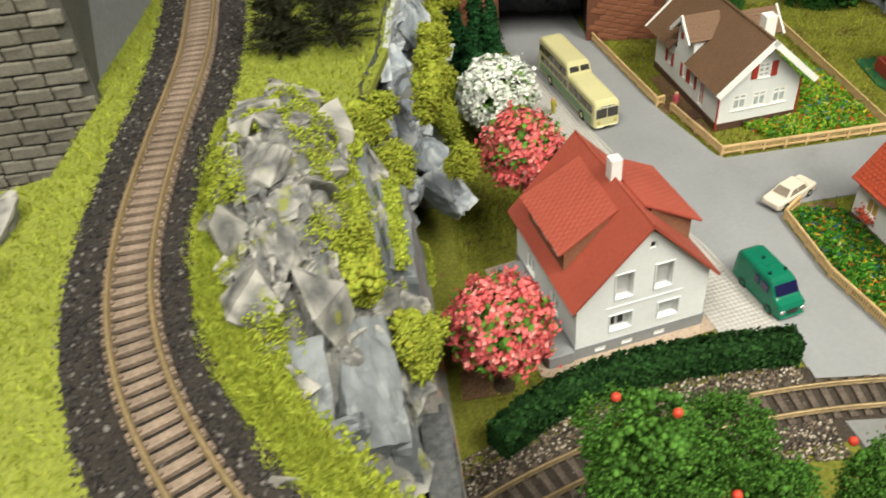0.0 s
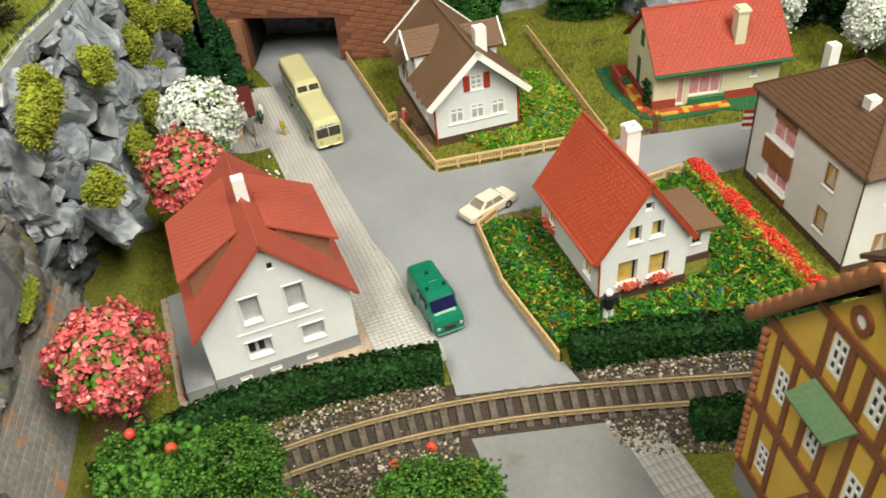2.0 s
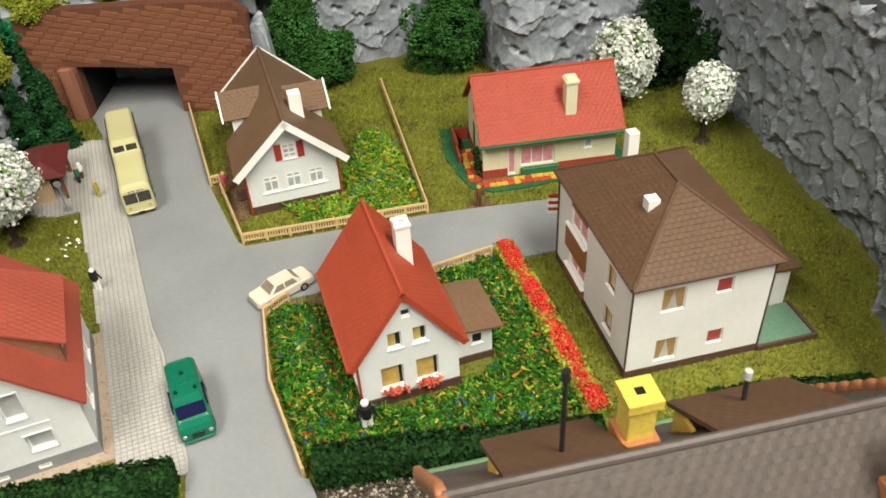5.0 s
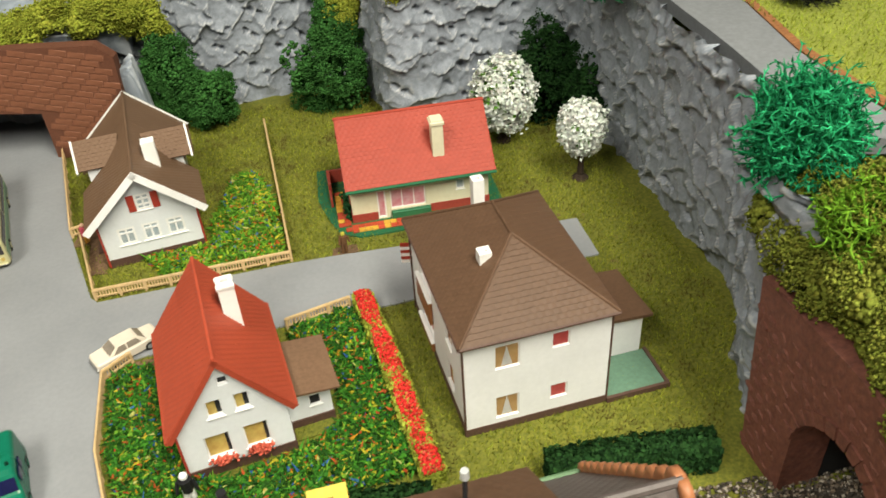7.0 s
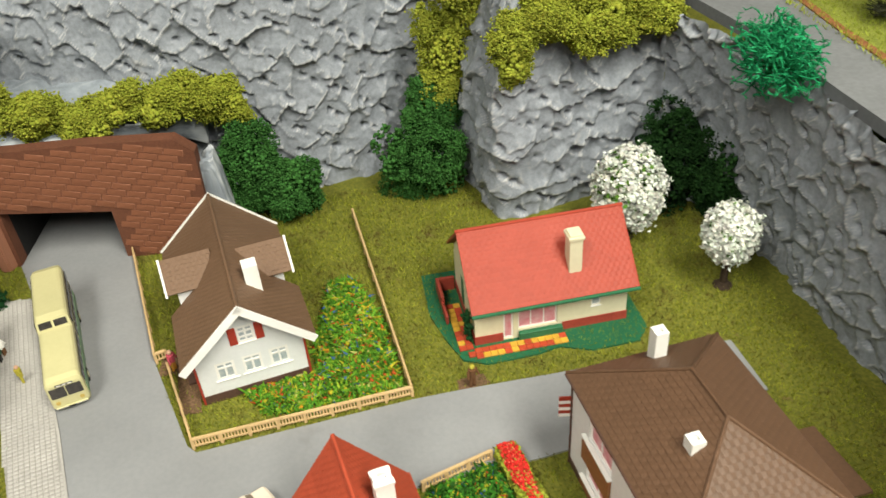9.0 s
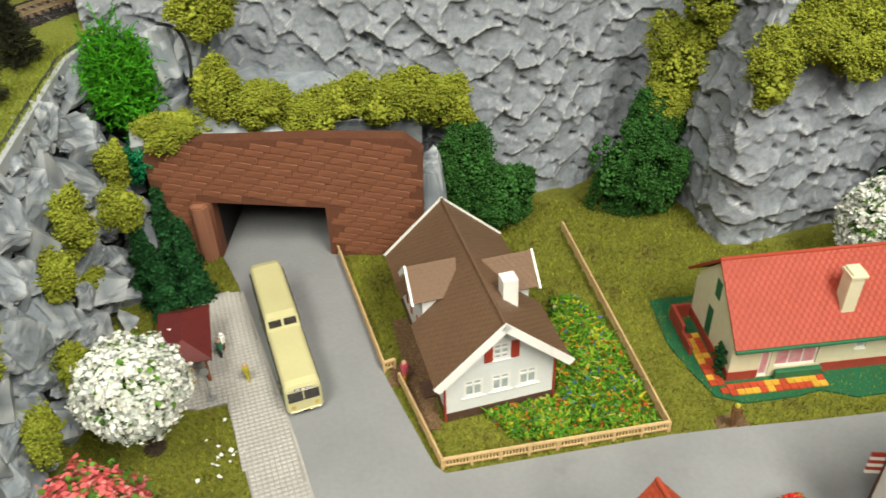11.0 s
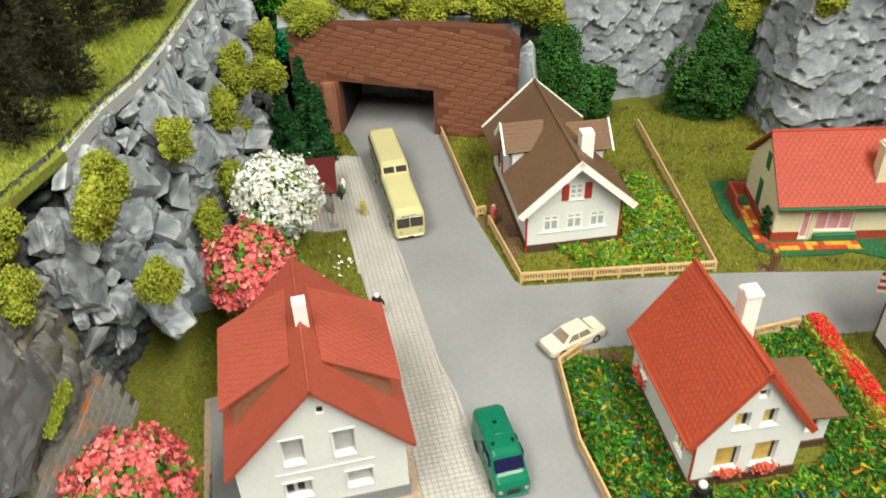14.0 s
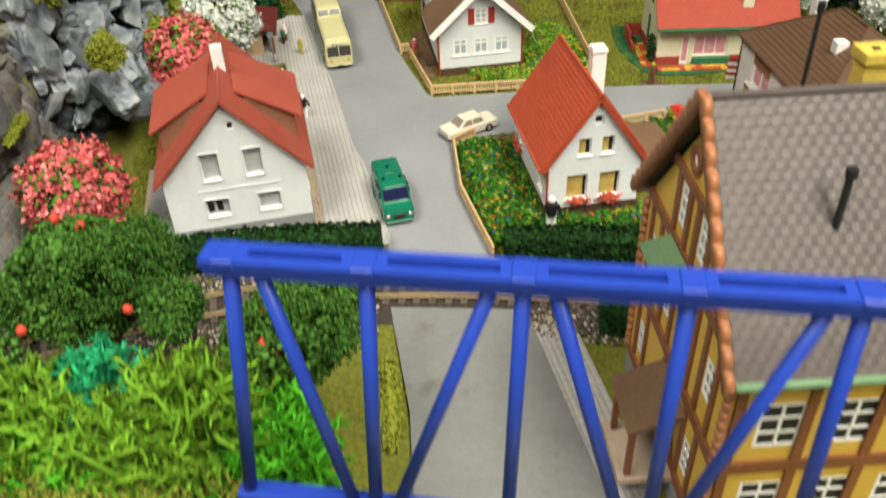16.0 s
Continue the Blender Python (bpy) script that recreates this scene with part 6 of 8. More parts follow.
part("annex_roof", bm, M_ROOF3, h3, "flat dark brown annex roof")
pieces("annex_wall", (((4.27, 3.1, -0.1), (8.0, 3.35, 3.15)), ((7.75, 3.35, -0.1), (8.0, 7.0, 3.05)), ((4.27, 6.75, -0.1), (7.75, 7.0, 3.15))), M_WALL_W, h3)
part("terrace", boxes(((4.32, 0.0, -0.1), (8.2, 3.05, 0.18)), bevel=0.02), M_TERRACE, h3, "grey-green terrace")
pieces("terrace_edge", (((4.32, -0.2, -0.1), (8.4, -0.005, 0.28)), ((8.205, 0.0, -0.1), (8.4, 3.05, 0.28))), M_BROWNBASE, h3)

# white house with dark brown roof and cross dormers
h4 = thing("house", 4.35, 4.0, 0, 5.6, "white house with dark brown roof, white bargeboards and red shutters", "house")
hf4 = [(-2.35, 1.65, -1.1, 3.1), (-0.58, 1.65, 0.67, 3.1), (1.19, 1.65, 2.44, 3.1), (-0.5, 4.3, 0.62, 5.65)]
YD4 = (6.6, 6.2)
hl4 = [(-3.6, 1.7, -2.8, 2.9), (2.6, 0.8, 3.4, 2.9), (-0.6, 1.7, 0.2, 2.9), (0.9, 1.7, 1.7, 2.9)]
pl = house_walls(h4, 7.0, 12.2, 3.75, 7.15, hf4, hl4, [], [], M_WALL, plinth=0.6)
pieces("plinth", (((-3.56, -0.06, -0.1), (3.56, 0.2, 0.6)), ((-3.56, 0.2, -0.1), (-3.25, 12.25, 0.6)), ((3.25, 0.2, -0.1), (3.56, 12.25, 0.6)), ((-3.25, 11.95, -0.1), (3.25, 12.25, 0.6))), M_BROWNBASE, h4, "dark brown plinth")
for hl in hf4:
    window(h4, pl["f"], hl, M_TRIM, M_PANE, bars=(1, 2 if hl[1] > 4 else 1), fw=0.17, sill=0.14, deep=0.1)
for u in (-1.02, 0.68):
    part("shutter", boxes(((u, 4.3, 0.0), (u + 0.52, 5.65, 0.09)), M=pl["f"], bevel=0.015), M_RED, h4, "red shutter")
for k, hl in enumerate(hl4):
    window(h4, pl["l"], hl, M_TRIM, M_RED if k == 1 else M_PANE, bars=(1, 0), fw=0.1, deep=0.15)
    if k != 1:
        for u in (hl[0] - 0.36, hl[2] + 0.04):
            part("shutter", boxes(((u, hl[1], 0), (u + 0.32, hl[3], 0.08)), M=pl["l"]), M_RED, h4, "red shutter")
for x in (-3.58, 3.58):
    bm = bmesh.new()
    cyl(bm, (x, -0.05, 0), (x, -0.05, 3.7), 0.08, n=8)
    part("downpipe", bm, M_RED, h4, "red downpipe")
# each slope leaves the eaves open in front of its dormer
for s, yc in zip((-1, 1), YD4):
    bm = bmesh.new()
    for ya, yb, xe in ((-0.95, yc - 1.5, 4.35), (yc - 1.5, yc + 1.5, 2.4), (yc + 1.5, 12.9, 4.35)):
        ze = 7.85 - 4.0 * xe / 4.35
        tiles(bm, (s * xe, ya, ze), (s * xe, yb, ze), (0, yb, 7.85), (0, ya, 7.85), 20 if xe > 4 else 11, 0.42, 0.045, 0.14, 0.03)
    part("roof", bm, M_ROOFB, h4)
bm = bmesh.new()
cyl(bm, (0, -0.95, 7.86), (0, 12.9, 7.86), 0.13, n=8)
part("ridge_cap", bm, M_ROOFB, h4)
for y in (-1.05, 12.85):
    for s in (-1, 1):
        bm = bmesh.new()
        slab(bm, [(s * 4.45, y, 3.95), (s * 4.45, y + 0.16, 3.95), (0, y + 0.16, 8.02), (0, y, 8.02)], 0.5)
        part("bargeboard", bm, M_TRIM, h4, "white bargeboard")
for s in (-1, 1):
    yc = YD4[0] if s < 0 else YD4[1]
    bm = bmesh.new()
    x1 = s * 4.12
    M = wall_plane((s * 3.53, yc, 0), (0, -1 if s < 0 else 1, 0), (s, 0, 0))
    up = 0.72 if s < 0 else 0.45
    hs = [(-0.5, 4.3 + up, 0.5, 5.55 + up)]
    wall_mesh(bm, M, [(-1.5, 3.4), (1.5, 3.4), (1.5, 5.1 + up), (0, 6.5 + up), (-1.5, 5.1 + up)], hs, 0.2)
    for dy in (-1.5, 1.3):
        box(bm, (min(s * 1.2, s * 3.33), yc + dy, 3.6), (max(s * 1.2, s * 3.33), yc + dy + 0.2, 5.15 + up))
    part("dormer_wall", bm, M_WALL, h4)
    window(h4, M, hs[0], M_TRIM, M_PANE, bars=(1, 1), fw=0.09, deep=0.12)
    for u in (-0.92, 0.56):
        part("shutter", boxes(((u, 4.3 + up, 0), (u + 0.36, 5.55 + up, 0.08)), M=M), M_RED, h4, "red shutter")
    for q in (-1, 1):
        bm = bmesh.new()
        tiles(bm, (x1, yc + q * 1.8, 5.1 + up), (s * 1.3, yc + q * 1.8, 5.1 + up), (s * 0.8, yc, 6.45 + up), (x1, yc, 6.75 + up), 8, 0.4, 0.06, 0.12, 0.03, own := [])
        lay_tiles(part("dormer_roof", bm, M_ROOFD, h4), own, M_ROOFD)
        bm = bmesh.new()
        slab(bm, [(x1 + s * 0.02, yc + q * 1.9, 5.0 + up), (x1 + s * 0.16, yc + q * 1.9, 5.0 + up), (x1 + s * 0.16, yc, 6.87 + up), (x1 + s * 0.02, yc, 6.87 + up)], 0.34)
        part("bargeboard", bm, M_TRIM, h4, "white bargeboard")
chimney(h4, 1.4, 2.7, 5.9, 8.3, 0.95, M_TRIM)
part("entry_step", boxes(((-4.4, 2.2, -0.1), (-3.58, 3.6, 0.1))), M_BROWNBASE, h4)

# cream bungalow with bright red roof
h5 = thing("house", 24.75, 3.0, 0, -3.4, "cream model bungalow with a bright red tiled roof and green trim", "house")
W, D = 10.9, 6.6
PF = wall_plane((0, 0, 0), (1, 0, 0), (0, -1, 0))
hf5 = [(-3.45, 0.1, -2.75, 2.6), (-2.4, 0.75, 0.4, 2.5), (2.85, 1.75, 3.5, 2.55)]
bm = bmesh.new()
wall_mesh(bm, PF, [(-W / 2, 0), (W / 2, 0), (W / 2, 3.6), (-W / 2, 3.6)], hf5, 0.25)
part("wall", bm, M_CREAM, h5)
PLc = wall_plane((-W / 2, D / 2, 0), (0, -1, 0), (-1, 0, 0))
hl5 = [(-0.9, 0.75, -0.1, 3.1), (-0.4, 4.3, 0.35, 5.7)]
for M, hs in ((PLc, hl5), (wall_plane((W / 2, D / 2, 0), (0, 1, 0), (1, 0, 0)), [])):
    bm = bmesh.new()
    zl, zr = (4.25, 4.05) if M is PLc else (4.05, 4.25)
    wall_mesh(bm, M, [(-D / 2 + 0.25, 0), (D / 2 - 0.25, 0), (D / 2 - 0.25, zr), (0, 7.3), (-D / 2 + 0.25, zl)], hs, 0.25)
    part("wall", bm, M_CREAM, h5)
part("wall", boxes(((-W / 2, D - 0.25, 0), (W / 2, D, 3.6))), M_CREAM, h5)
window(h5, PF, hf5[0], M_TRIM, M_PANE_P, bars=(0, 0), fw=0.12, deep=0.2)
window(h5, PF, hf5[1], M_TRIM, M_PANE_P, bars=(2, 0), fw=0.1, deep=0.25)
window(h5, PF, hf5[2], M_TRIM, M_PANE, bars=(0, 0), fw=0.08, sill=0.06, deep=0.15)
part("door", boxes(((-0.9, 0.75, -0.12), (-0.1, 3.1, 0.03)), M=PLc, bevel=0.02), M_GREENTRIM, h5, "dark green door")
part("shutter", boxes(((-0.4, 4.3, -0.1), (0.35, 5.7, 0.05)), M=PLc, bevel=0.02), M_GREENTRIM, h5, "dark green shutter")
pieces("plinth", (((-W / 2 - 0.05, -0.06, -0.1), (-3.47, -0.003, 0.75)), ((0.75, -0.06, -0.1), (W / 2 + 0.05, -0.003, 0.75)), ((-W / 2 - 0.06, -0.003, -0.1), (-W / 2 - 0.003, D, 0.75)), ((W / 2 + 0.003, -0.003, -0.1), (W / 2 + 0.06, D, 0.75))), M_REDBRICK, h5, "red plinth")
part("planter", boxes(((-2.4, -0.45, 0.0), (0.7, -0.08, 0.72)), bevel=0.03), M_GREENTRIM, h5, "dark green planter")
for s, e0 in ((-1, (-0.9, 3.55)), (1, (D + 0.9, 3.7))):
    bm = bmesh.new()
    y, z = e0
    tiles(bm, (-W / 2 - 0.35, y, z), (W / 2 + 0.45, y, z), (W / 2 + 0.45, D / 2, 7.55), (-W / 2 - 0.35, D / 2, 7.55), 18, 0.44, 0.05, 0.16, 0.03, own := [], 300 if s < 0 else 0)
    lay_tiles(part("roof", bm, M_ROOF5, h5), own, M_ROOF5)
bm = bmesh.new()
cyl(bm, (-W / 2 - 0.4, D / 2, 7.53), (W / 2 + 0.5, D / 2, 7.53), 0.13, n=8)
part("ridge_cap", bm, M_ROOF5, h5)
bm = bmesh.new()
cyl(bm, (-W / 2 - 0.35, -0.95, 3.42), (W / 2 + 0.45, -0.95, 3.42), 0.13, n=8)
part("gutter", bm, M_GREENTRIM, h5)
bm = bmesh.new()
box(bm, (1.25, 0.3, 4.4), (2.15, 1.3, 7.8), bevel=0.03)
box(bm, (1.15, 0.2, 7.4), (2.25, 1.4, 7.65), bevel=0.03)
part("chimney", bm, M_CREAM, h5, "cream chimney")
pat = thing("patio", 24.75, 3.0, 0, -3.4, "dark green base with red and yellow patio tiles", "patio", kind="structure")
bm = bmesh.new()
prism(bm, [(-7.8, 8.6), (-8.0, 4), (-7.4, 1.2), (-6.6, -1.2), (-5, -2.0), (-1.5, -1.9), (0.2, -1.6), (2.2, -2.5), (5.6, -2.4), (6.6, -1.2), (6.6, 5), (6, 8.6)], -0.12, 0.02)
part("green_base", bm, M_GREENLAWN, pat)
bm = bmesh.new()
box(bm, (-0.24, -0.24, 0.0), (0.24, 0.24, 0.12), bevel=0.02)
first = part("patio_tile", bm, M_TILE_R, pat)
me_r = first.data
me_y = me_r.copy()
me_y.materials.clear()
me_y.materials.append(M_TILE_Y)
first.location = (-5.9 * U, -0.9 * U, 0.02 * U)
for i in range(13):
    for j in range(2):
        ob = new("patio_tile", me_r if rr.random() < 0.45 else me_y)
        ob.parent, ob.location = pat, ((-5.4 + i * 0.5) * U, (-0.9 - 0.5 * (j == 0) + 0.25) * U, 0.02 * U)
for i in range(10):
    for j in range(2):
        ob = new("patio_tile", me_r if rr.random() < 0.45 else me_y)
        ob.parent, ob.location = pat, ((-5.9 - j * 0.5) * U, (-0.15 + i * 0.5) * U, 0.02 * U)
pieces("patio_wall", (((-7.0, 4.3, 0), (-6.75, 6.6, 1.2)), ((-6.75, 6.35, 0), (-5.6, 6.6, 1.2)), ((-7.0, 2.6, 0), (-6.8, 4.3, 0.75))), M_REDBRICK, pat, "low red brick wall", bevel=0.03)
v, f = crumbs(np.c_[rng.normal(-5.75, 0.12, 90), rng.normal(0.9, 0.25, 90), rng.uniform(0.1, 2.4, 90)], rng.uniform(0.1, 0.2, 90))
tagged(cloud("climbing_plant", v + np.array([24.75, 3.0, 0]) * 1.0 + np.array([0.02, 0.15, 0]), f, M_CYPRESS), "dark green climbing plant against the bungalow", "plant")

# ---------------------------------------------------------------- half-timbered town house in front
h6 = thing("half_timbered_house", 8.54, -37.41, 1.45, 0, "ochre half-timbered house with grey scale roof and carved boards", "house")
HS, EV, RG, LEN = 6.0, 9.3, 16.45, 14.8
GM = wall_plane((0, 0, 0), (0, -1, 0), (-1, 0, 0))
part("plinth", boxes(((-0.1, -5.5, -1.55), (LEN + 0.1, 5.5, -0.004)), bevel=0.05), M_GREYBASE, h6, "grey plinth")
hg = [(-4.3, 1.2, -3.4, 3.0), (2.7, 1.2, 3.6, 3.0), (-4.3, 6.1, -3.4, 7.9), (-1.8, 5.7, -0.9, 7.5), (0.8, 5.7, 1.7, 7.5), (3.2, 6.1, 4.1, 7.9), (-1.83, 10.3, -0.93, 12.1), (0.48, 10.3, 1.38, 12.1)]
bm = bmesh.new()
wall_mesh(bm, GM, [(-5.4, 0), (5.4, 0), (5.4, EV), (0, 15.7), (-5.4, EV)], hg, 0.25)
part("gable_wall", bm, M_YELLOW, h6)
SM = wall_plane((LEN / 2, -5.4, 0), (1, 0, 0), (0, -1, 0))
hs6 = [(-6.2 + 2.6 * i, z, -4.6 + 2.6 * i, z + 2.2) for i in range(5) for z in (1.2, 5.4)]
bm = bmesh.new()
wall_mesh(bm, SM, [(-LEN / 2 + 0.3, 0), (LEN / 2 - 0.3, 0), (LEN / 2 - 0.3, EV), (-LEN / 2 + 0.3, EV)], hs6, 0.25)
part("front_wall", bm, M_YELLOW, h6)
part("rear_wall", boxes(((0.3, 5.15, 0), (LEN - 0.3, 5.4, EV))), M_YELLOW, h6)
bm = bmesh.new()
wall_mesh(bm, wall_plane((LEN, 0, 0), (0, 1, 0), (1, 0, 0)), [(-5.4, 0), (5.4, 0), (5.4, EV), (0, 15.7), (-5.4, EV)], (), 0.25)
part("gable_wall", bm, M_YELLOW, h6)
for hl in hg:
    window(h6, GM, hl, M_TRIM, M_DARK, bars=(1, 2), fw=0.17, deep=0.1)
for hl in hs6:
    window(h6, SM, hl, M_TRIM, M_DARK, bars=(1, 2), fw=0.13, deep=0.1)
def beam(M, p, q, w=0.22, n0=0.0, n1=0.14):
    bm = bmesh.new()
    p, q = Vector((*p, 0)), Vector((*q, 0))
    d = (q - p).normalized()
    s = Vector((-d.y, d.x, 0)) * w
    pts = [p - s, q - s, q + s, p + s]
    f = [bm.verts.new(M @ (v + Vector((0, 0, n1)))) for v in pts]
    b = [bm.verts.new(M @ (v + Vector((0, 0, n0)))) for v in pts]
    bm.faces.new(f)
    for i in range(4):
        bm.faces.new([f[i], b[i], b[(i + 1) % 4], f[(i + 1) % 4]])
    part("beam", bm, M_TIMBER, h6)
for z, w in ((0.3, 0.28), (4.6, 0.28), (9.5, 0.24)):
    beam(GM, (-5.4, z), (5.4, z), w)
beam(GM, (-2.9, 12.55), (2.9, 12.55), 0.17)
for u in (-2.05, -0.7, 0.26, 1.6):
    beam(GM, (u, 9.75), (u, 12.38), 0.17, n1=0.12)
for c in (-3.85, -1.35, 1.25, 3.65):
    for u in (c - 0.66, c + 0.66):
        beam(GM, (u, 4.9), (u, 9.25), 0.15, n1=0.12)
for c in (-3.85, 3.15):
    for u in (c - 0.66, c + 0.66):
        beam(GM, (u, 0.6), (u, 4.3), 0.15, n1=0.12)
for p, q in (((-2.4, 0.6), (-0.4, 4.2)), ((1.9, 0.6), (0.2, 4.2))):
    beam(GM, p, q, 0.15, n1=0.1)
bm = bmesh.new()
RM = GM @ Matrix.Translation((-0.78, 13.6, 0.0))
for r0, r1, mi in ((0.55, 0.3, 0),):
    k = 20
    ringv = [[bm.verts.new(RM @ Vector((r * math.cos(2 * math.pi * i / k), r * math.sin(2 * math.pi * i / k), n))) for i in range(k)] for r, n in ((r0, 0.0), (r0, 0.15), (r1, 0.15), (r1, 0.02))]
    for a, b in zip(ringv[:-1], ringv[1:]):
        for i in range(k):
            bm.faces.new([a[i], a[(i + 1) % k], b[(i + 1) % k], b[i]])
rw = part("round_window", bm, M_TIMBER, h6, "round brown gable window")
bm = bmesh.new()
cyl(bm, RM @ Vector((0, 0, 0.005)), RM @ Vector((0, 0, 0.04)), 0.3, n=20)
part("pane", bm, M_TRIM, rw)
for z in (0.3, 4.4, 8.9):
    beam(SM, (-LEN / 2, z), (LEN / 2, z), 0.28)
for i in range(7):
    u = -LEN / 2 + 0.4 + i * 2.5
    beam(SM, (u, 0.6), (u, 8.6), 0.18, n1=0.12)
for s in (-1, 1):
    bm = bmesh.new()
    A, B = (-0.45, s * HS, EV), (LEN + 0.45, s * HS, EV)
    tiles(bm, A, B, (LEN + 0.45, 0, RG), (-0.45, 0, RG), 26, 0.46, 0.055, 0.2, 0.022, own := [], 1000)
    lay_tiles(part("roof", bm, M_ROOFG, h6), own, M_ROOFG)
    for x in (-0.55, LEN + 0.45):
        bm = bmesh.new()
        rows = []
        for i in range(121):
            t = i / 120
            y, z = s * HS * 1.04 * (1 - t), EV - 0.2 + (RG - EV + 0.3) * t
            w = 0.1 + 0.26 * abs(math.sin(math.pi * t * 12)) ** 0.7
            ny, nz = s * 0.77, 0.64
            rows.append([bm.verts.new((x + dx, y + ny * o, z + nz * o)) for dx, o in ((-0.1, -0.3), (-0.16, w * 0.4), (-0.1, w), (0.15, w), (0.2, w * 0.4), (0.17, -0.3))])
        for a, b in zip(rows[:-1], rows[1:]):
            for i in range(6):
                bm.faces.new([a[i], a[(i + 1) % 6], b[(i + 1) % 6], b[i]])
        bm.faces.new(rows[0])
        bm.faces.new(rows[-1][::-1])
        part("carved_board", bm, M_CARVED, h6, "carved wavy brown bargeboard", smooth=True)
bm = bmesh.new()
cyl(bm, (-0.5, 0, RG + 0.02), (LEN + 0.5, 0, RG + 0.02), 0.16, n=8)
part("ridge_cap", bm, M_ROOFG, h6)
for s in (-1, 1):
    bm = bmesh.new()
    cyl(bm, (-0.3, s * (HS + 0.08), EV - 0.05), (LEN + 0.3, s * (HS + 0.08), EV - 0.05), 0.16, n=8)
    part("gutter", bm, M_COPPER, h6, "pale green gutter")
for x, y in ((5.8, 1.7), (12.6, -2.0)):
    z0 = RG - abs(y) * (RG - EV) / HS - 0.8
    part("chimney_base", boxes(((x - 0.6, y - 0.6, z0), (x + 0.6, y + 0.6, z0 + 1.7)), bevel=0.04), M_CHIMNEY_O, h6, "orange chimney base")
    bm = bmesh.new()
    loft(bm, [[(x + a * h, y + b * h, z0 + z) for a, b in ((-1, -1), (1, -1), (1, 1), (-1, 1))] for h, z in ((0.42, 1.7), (0.42, 3.0), (0.55, 3.05), (0.55, 3.4))])
    part("chimney", bm, M_CHIMNEY_Y, h6, "yellow chimney")
    part("flue", boxes(((x - 0.14, y - 0.14, z0 + 3.38), (x + 0.14, y + 0.14, z0 + 3.42))), M_DARK, h6)
bm = bmesh.new()
cyl(bm, (3.4, -2.85, 12.8), (3.4, -2.85, 15.0), 0.13, n=8)
cyl(bm, (3.4, -2.85, 14.9), (3.4, -2.85, 15.2), 0.2, n=8)
part("vent_pipe", bm, M_DARK, h6, "thin dark vent pipe")
# shed dormers on the rear slope, each with a thin lamp-topped pipe
for x0, x1, xp, yp, top in ((1.3, 5.0, 3.25, 1.1, 18.6), (7.7, 12.0, 9.6, 2.0, 15.9)):
    bm = bmesh.new()
    tiles(bm, (x0, 3.3, 14.2), (x1, 3.3, 14.2), (x1, 0.3, 16.3), (x0, 0.3, 16.3), 10, 0.42, 0.03, 0.16, 0.02)
    part("dormer_roof", bm, M_ROOF3, h6, "grey-brown shed dormer roof")
    pieces("dormer_wall", (((x0 + 0.2, 2.9, 12.4), (x1 - 0.2, 3.05, 14.25)), ((x0 + 0.2, 1.0, 13.0), (x0 + 0.35, 2.89, 14.3)), ((x1 - 0.35, 1.0, 13.0), (x1 - 0.2, 2.89, 14.3))), M_YELLOW, h6)
    bm = bmesh.new()
    cyl(bm, (xp, yp, 14.8), (xp + 0.1, yp + 0.25, top), 0.08, n=8)
    pipe = part("vent_pipe", bm, M_DARK, h6, "thin dark pipe with a pale cap")
    bm = bmesh.new()
    cyl(bm, (xp + 0.1, yp + 0.25, top), (xp + 0.1, yp + 0.25, top + 0.32), 0.15, 0.13, n=10)
    part("cap", bm, M_DARK if top > 17 else M_PANE_G, pipe)
for x in (7.2, 12.0):
    bm = bmesh.new()
    yf, zt = -4.6, 13.4
    wall_mesh(bm, wall_plane((x, yf, 0), (1, 0, 0), (0, -1, 0)), [(-0.9, 11.2), (0.9, 11.2), (0.9, 12.3), (0, 13.2), (-0.9, 12.3)], [(-0.45, 11.4, 0.45, 12.3)], 0.15)
    part("dormer_wall", bm, M_YELLOW, h6)
    for s in (-1, 1):
        bm = bmesh.new()
        slab(bm, [(x + s * 1.2, yf - 0.3, 12.1), (x, yf - 0.3, 13.5), (x, -2.7, 13.5), (x + s * 1.2, -3.6, 12.1)], 0.12)
        part("dormer_roof", bm, M_ROOFG, h6)
        bm = bmesh.new()
        cyl(bm, (x + s * 1.2, yf - 0.32, 12.05), (x + s * 0.02, yf - 0.32, 13.45), 0.1, n=6)
        part("dormer_trim", bm, M_COPPER, h6)
bm = bmesh.new()
slab(bm, [(-0.05, 2.0, 9.55), (-0.05, -0.7, 9.55), (-1.4, -0.6, 9.2), (-1.4, 1.9, 9.2)], 0.16)
part("canopy", bm, M_COPPER, h6, "pale green flat canopy")
# jagged edging down the corners of the gable
for u in (-5.45, 5.45):
    for i in range(18):
        bm = bmesh.new()
        bmesh.ops.create_uvsphere(bm, u_segments=8, v_segments=6, radius=0.28, matrix=GM @ Matrix.Translation((u, 0.4 + i * 0.49, 0.08)) @ Matrix.Diagonal((0.8, 1.0, 0.7, 1)))
        part("quoin", bm, M_CARVED, h6, smooth=True)
bm = bmesh.new()
slab(bm, [(-0.05, 0.6, 4.0), (-0.05, -2.6, 4.0), (-2.3, -2.6, 3.1), (-2.3, 0.6, 3.1)], 0.22)
part("porch_roof", bm, M_ROOFB, h6, "dark brown porch roof")
part("porch_post", boxes(((-2.1, -2.4, 0), (-1.85, -2.15, 2.9))), M_TIMBER, h6)
part("porch_post", boxes(((-2.1, 0.1, 0), (-1.85, 0.35, 2.9))), M_TIMBER, h6)
part("doorstep", boxes(((-2.4, -2.6, -0.1), (-0.02, 0.6, 0.2))), M_PAD, h6)

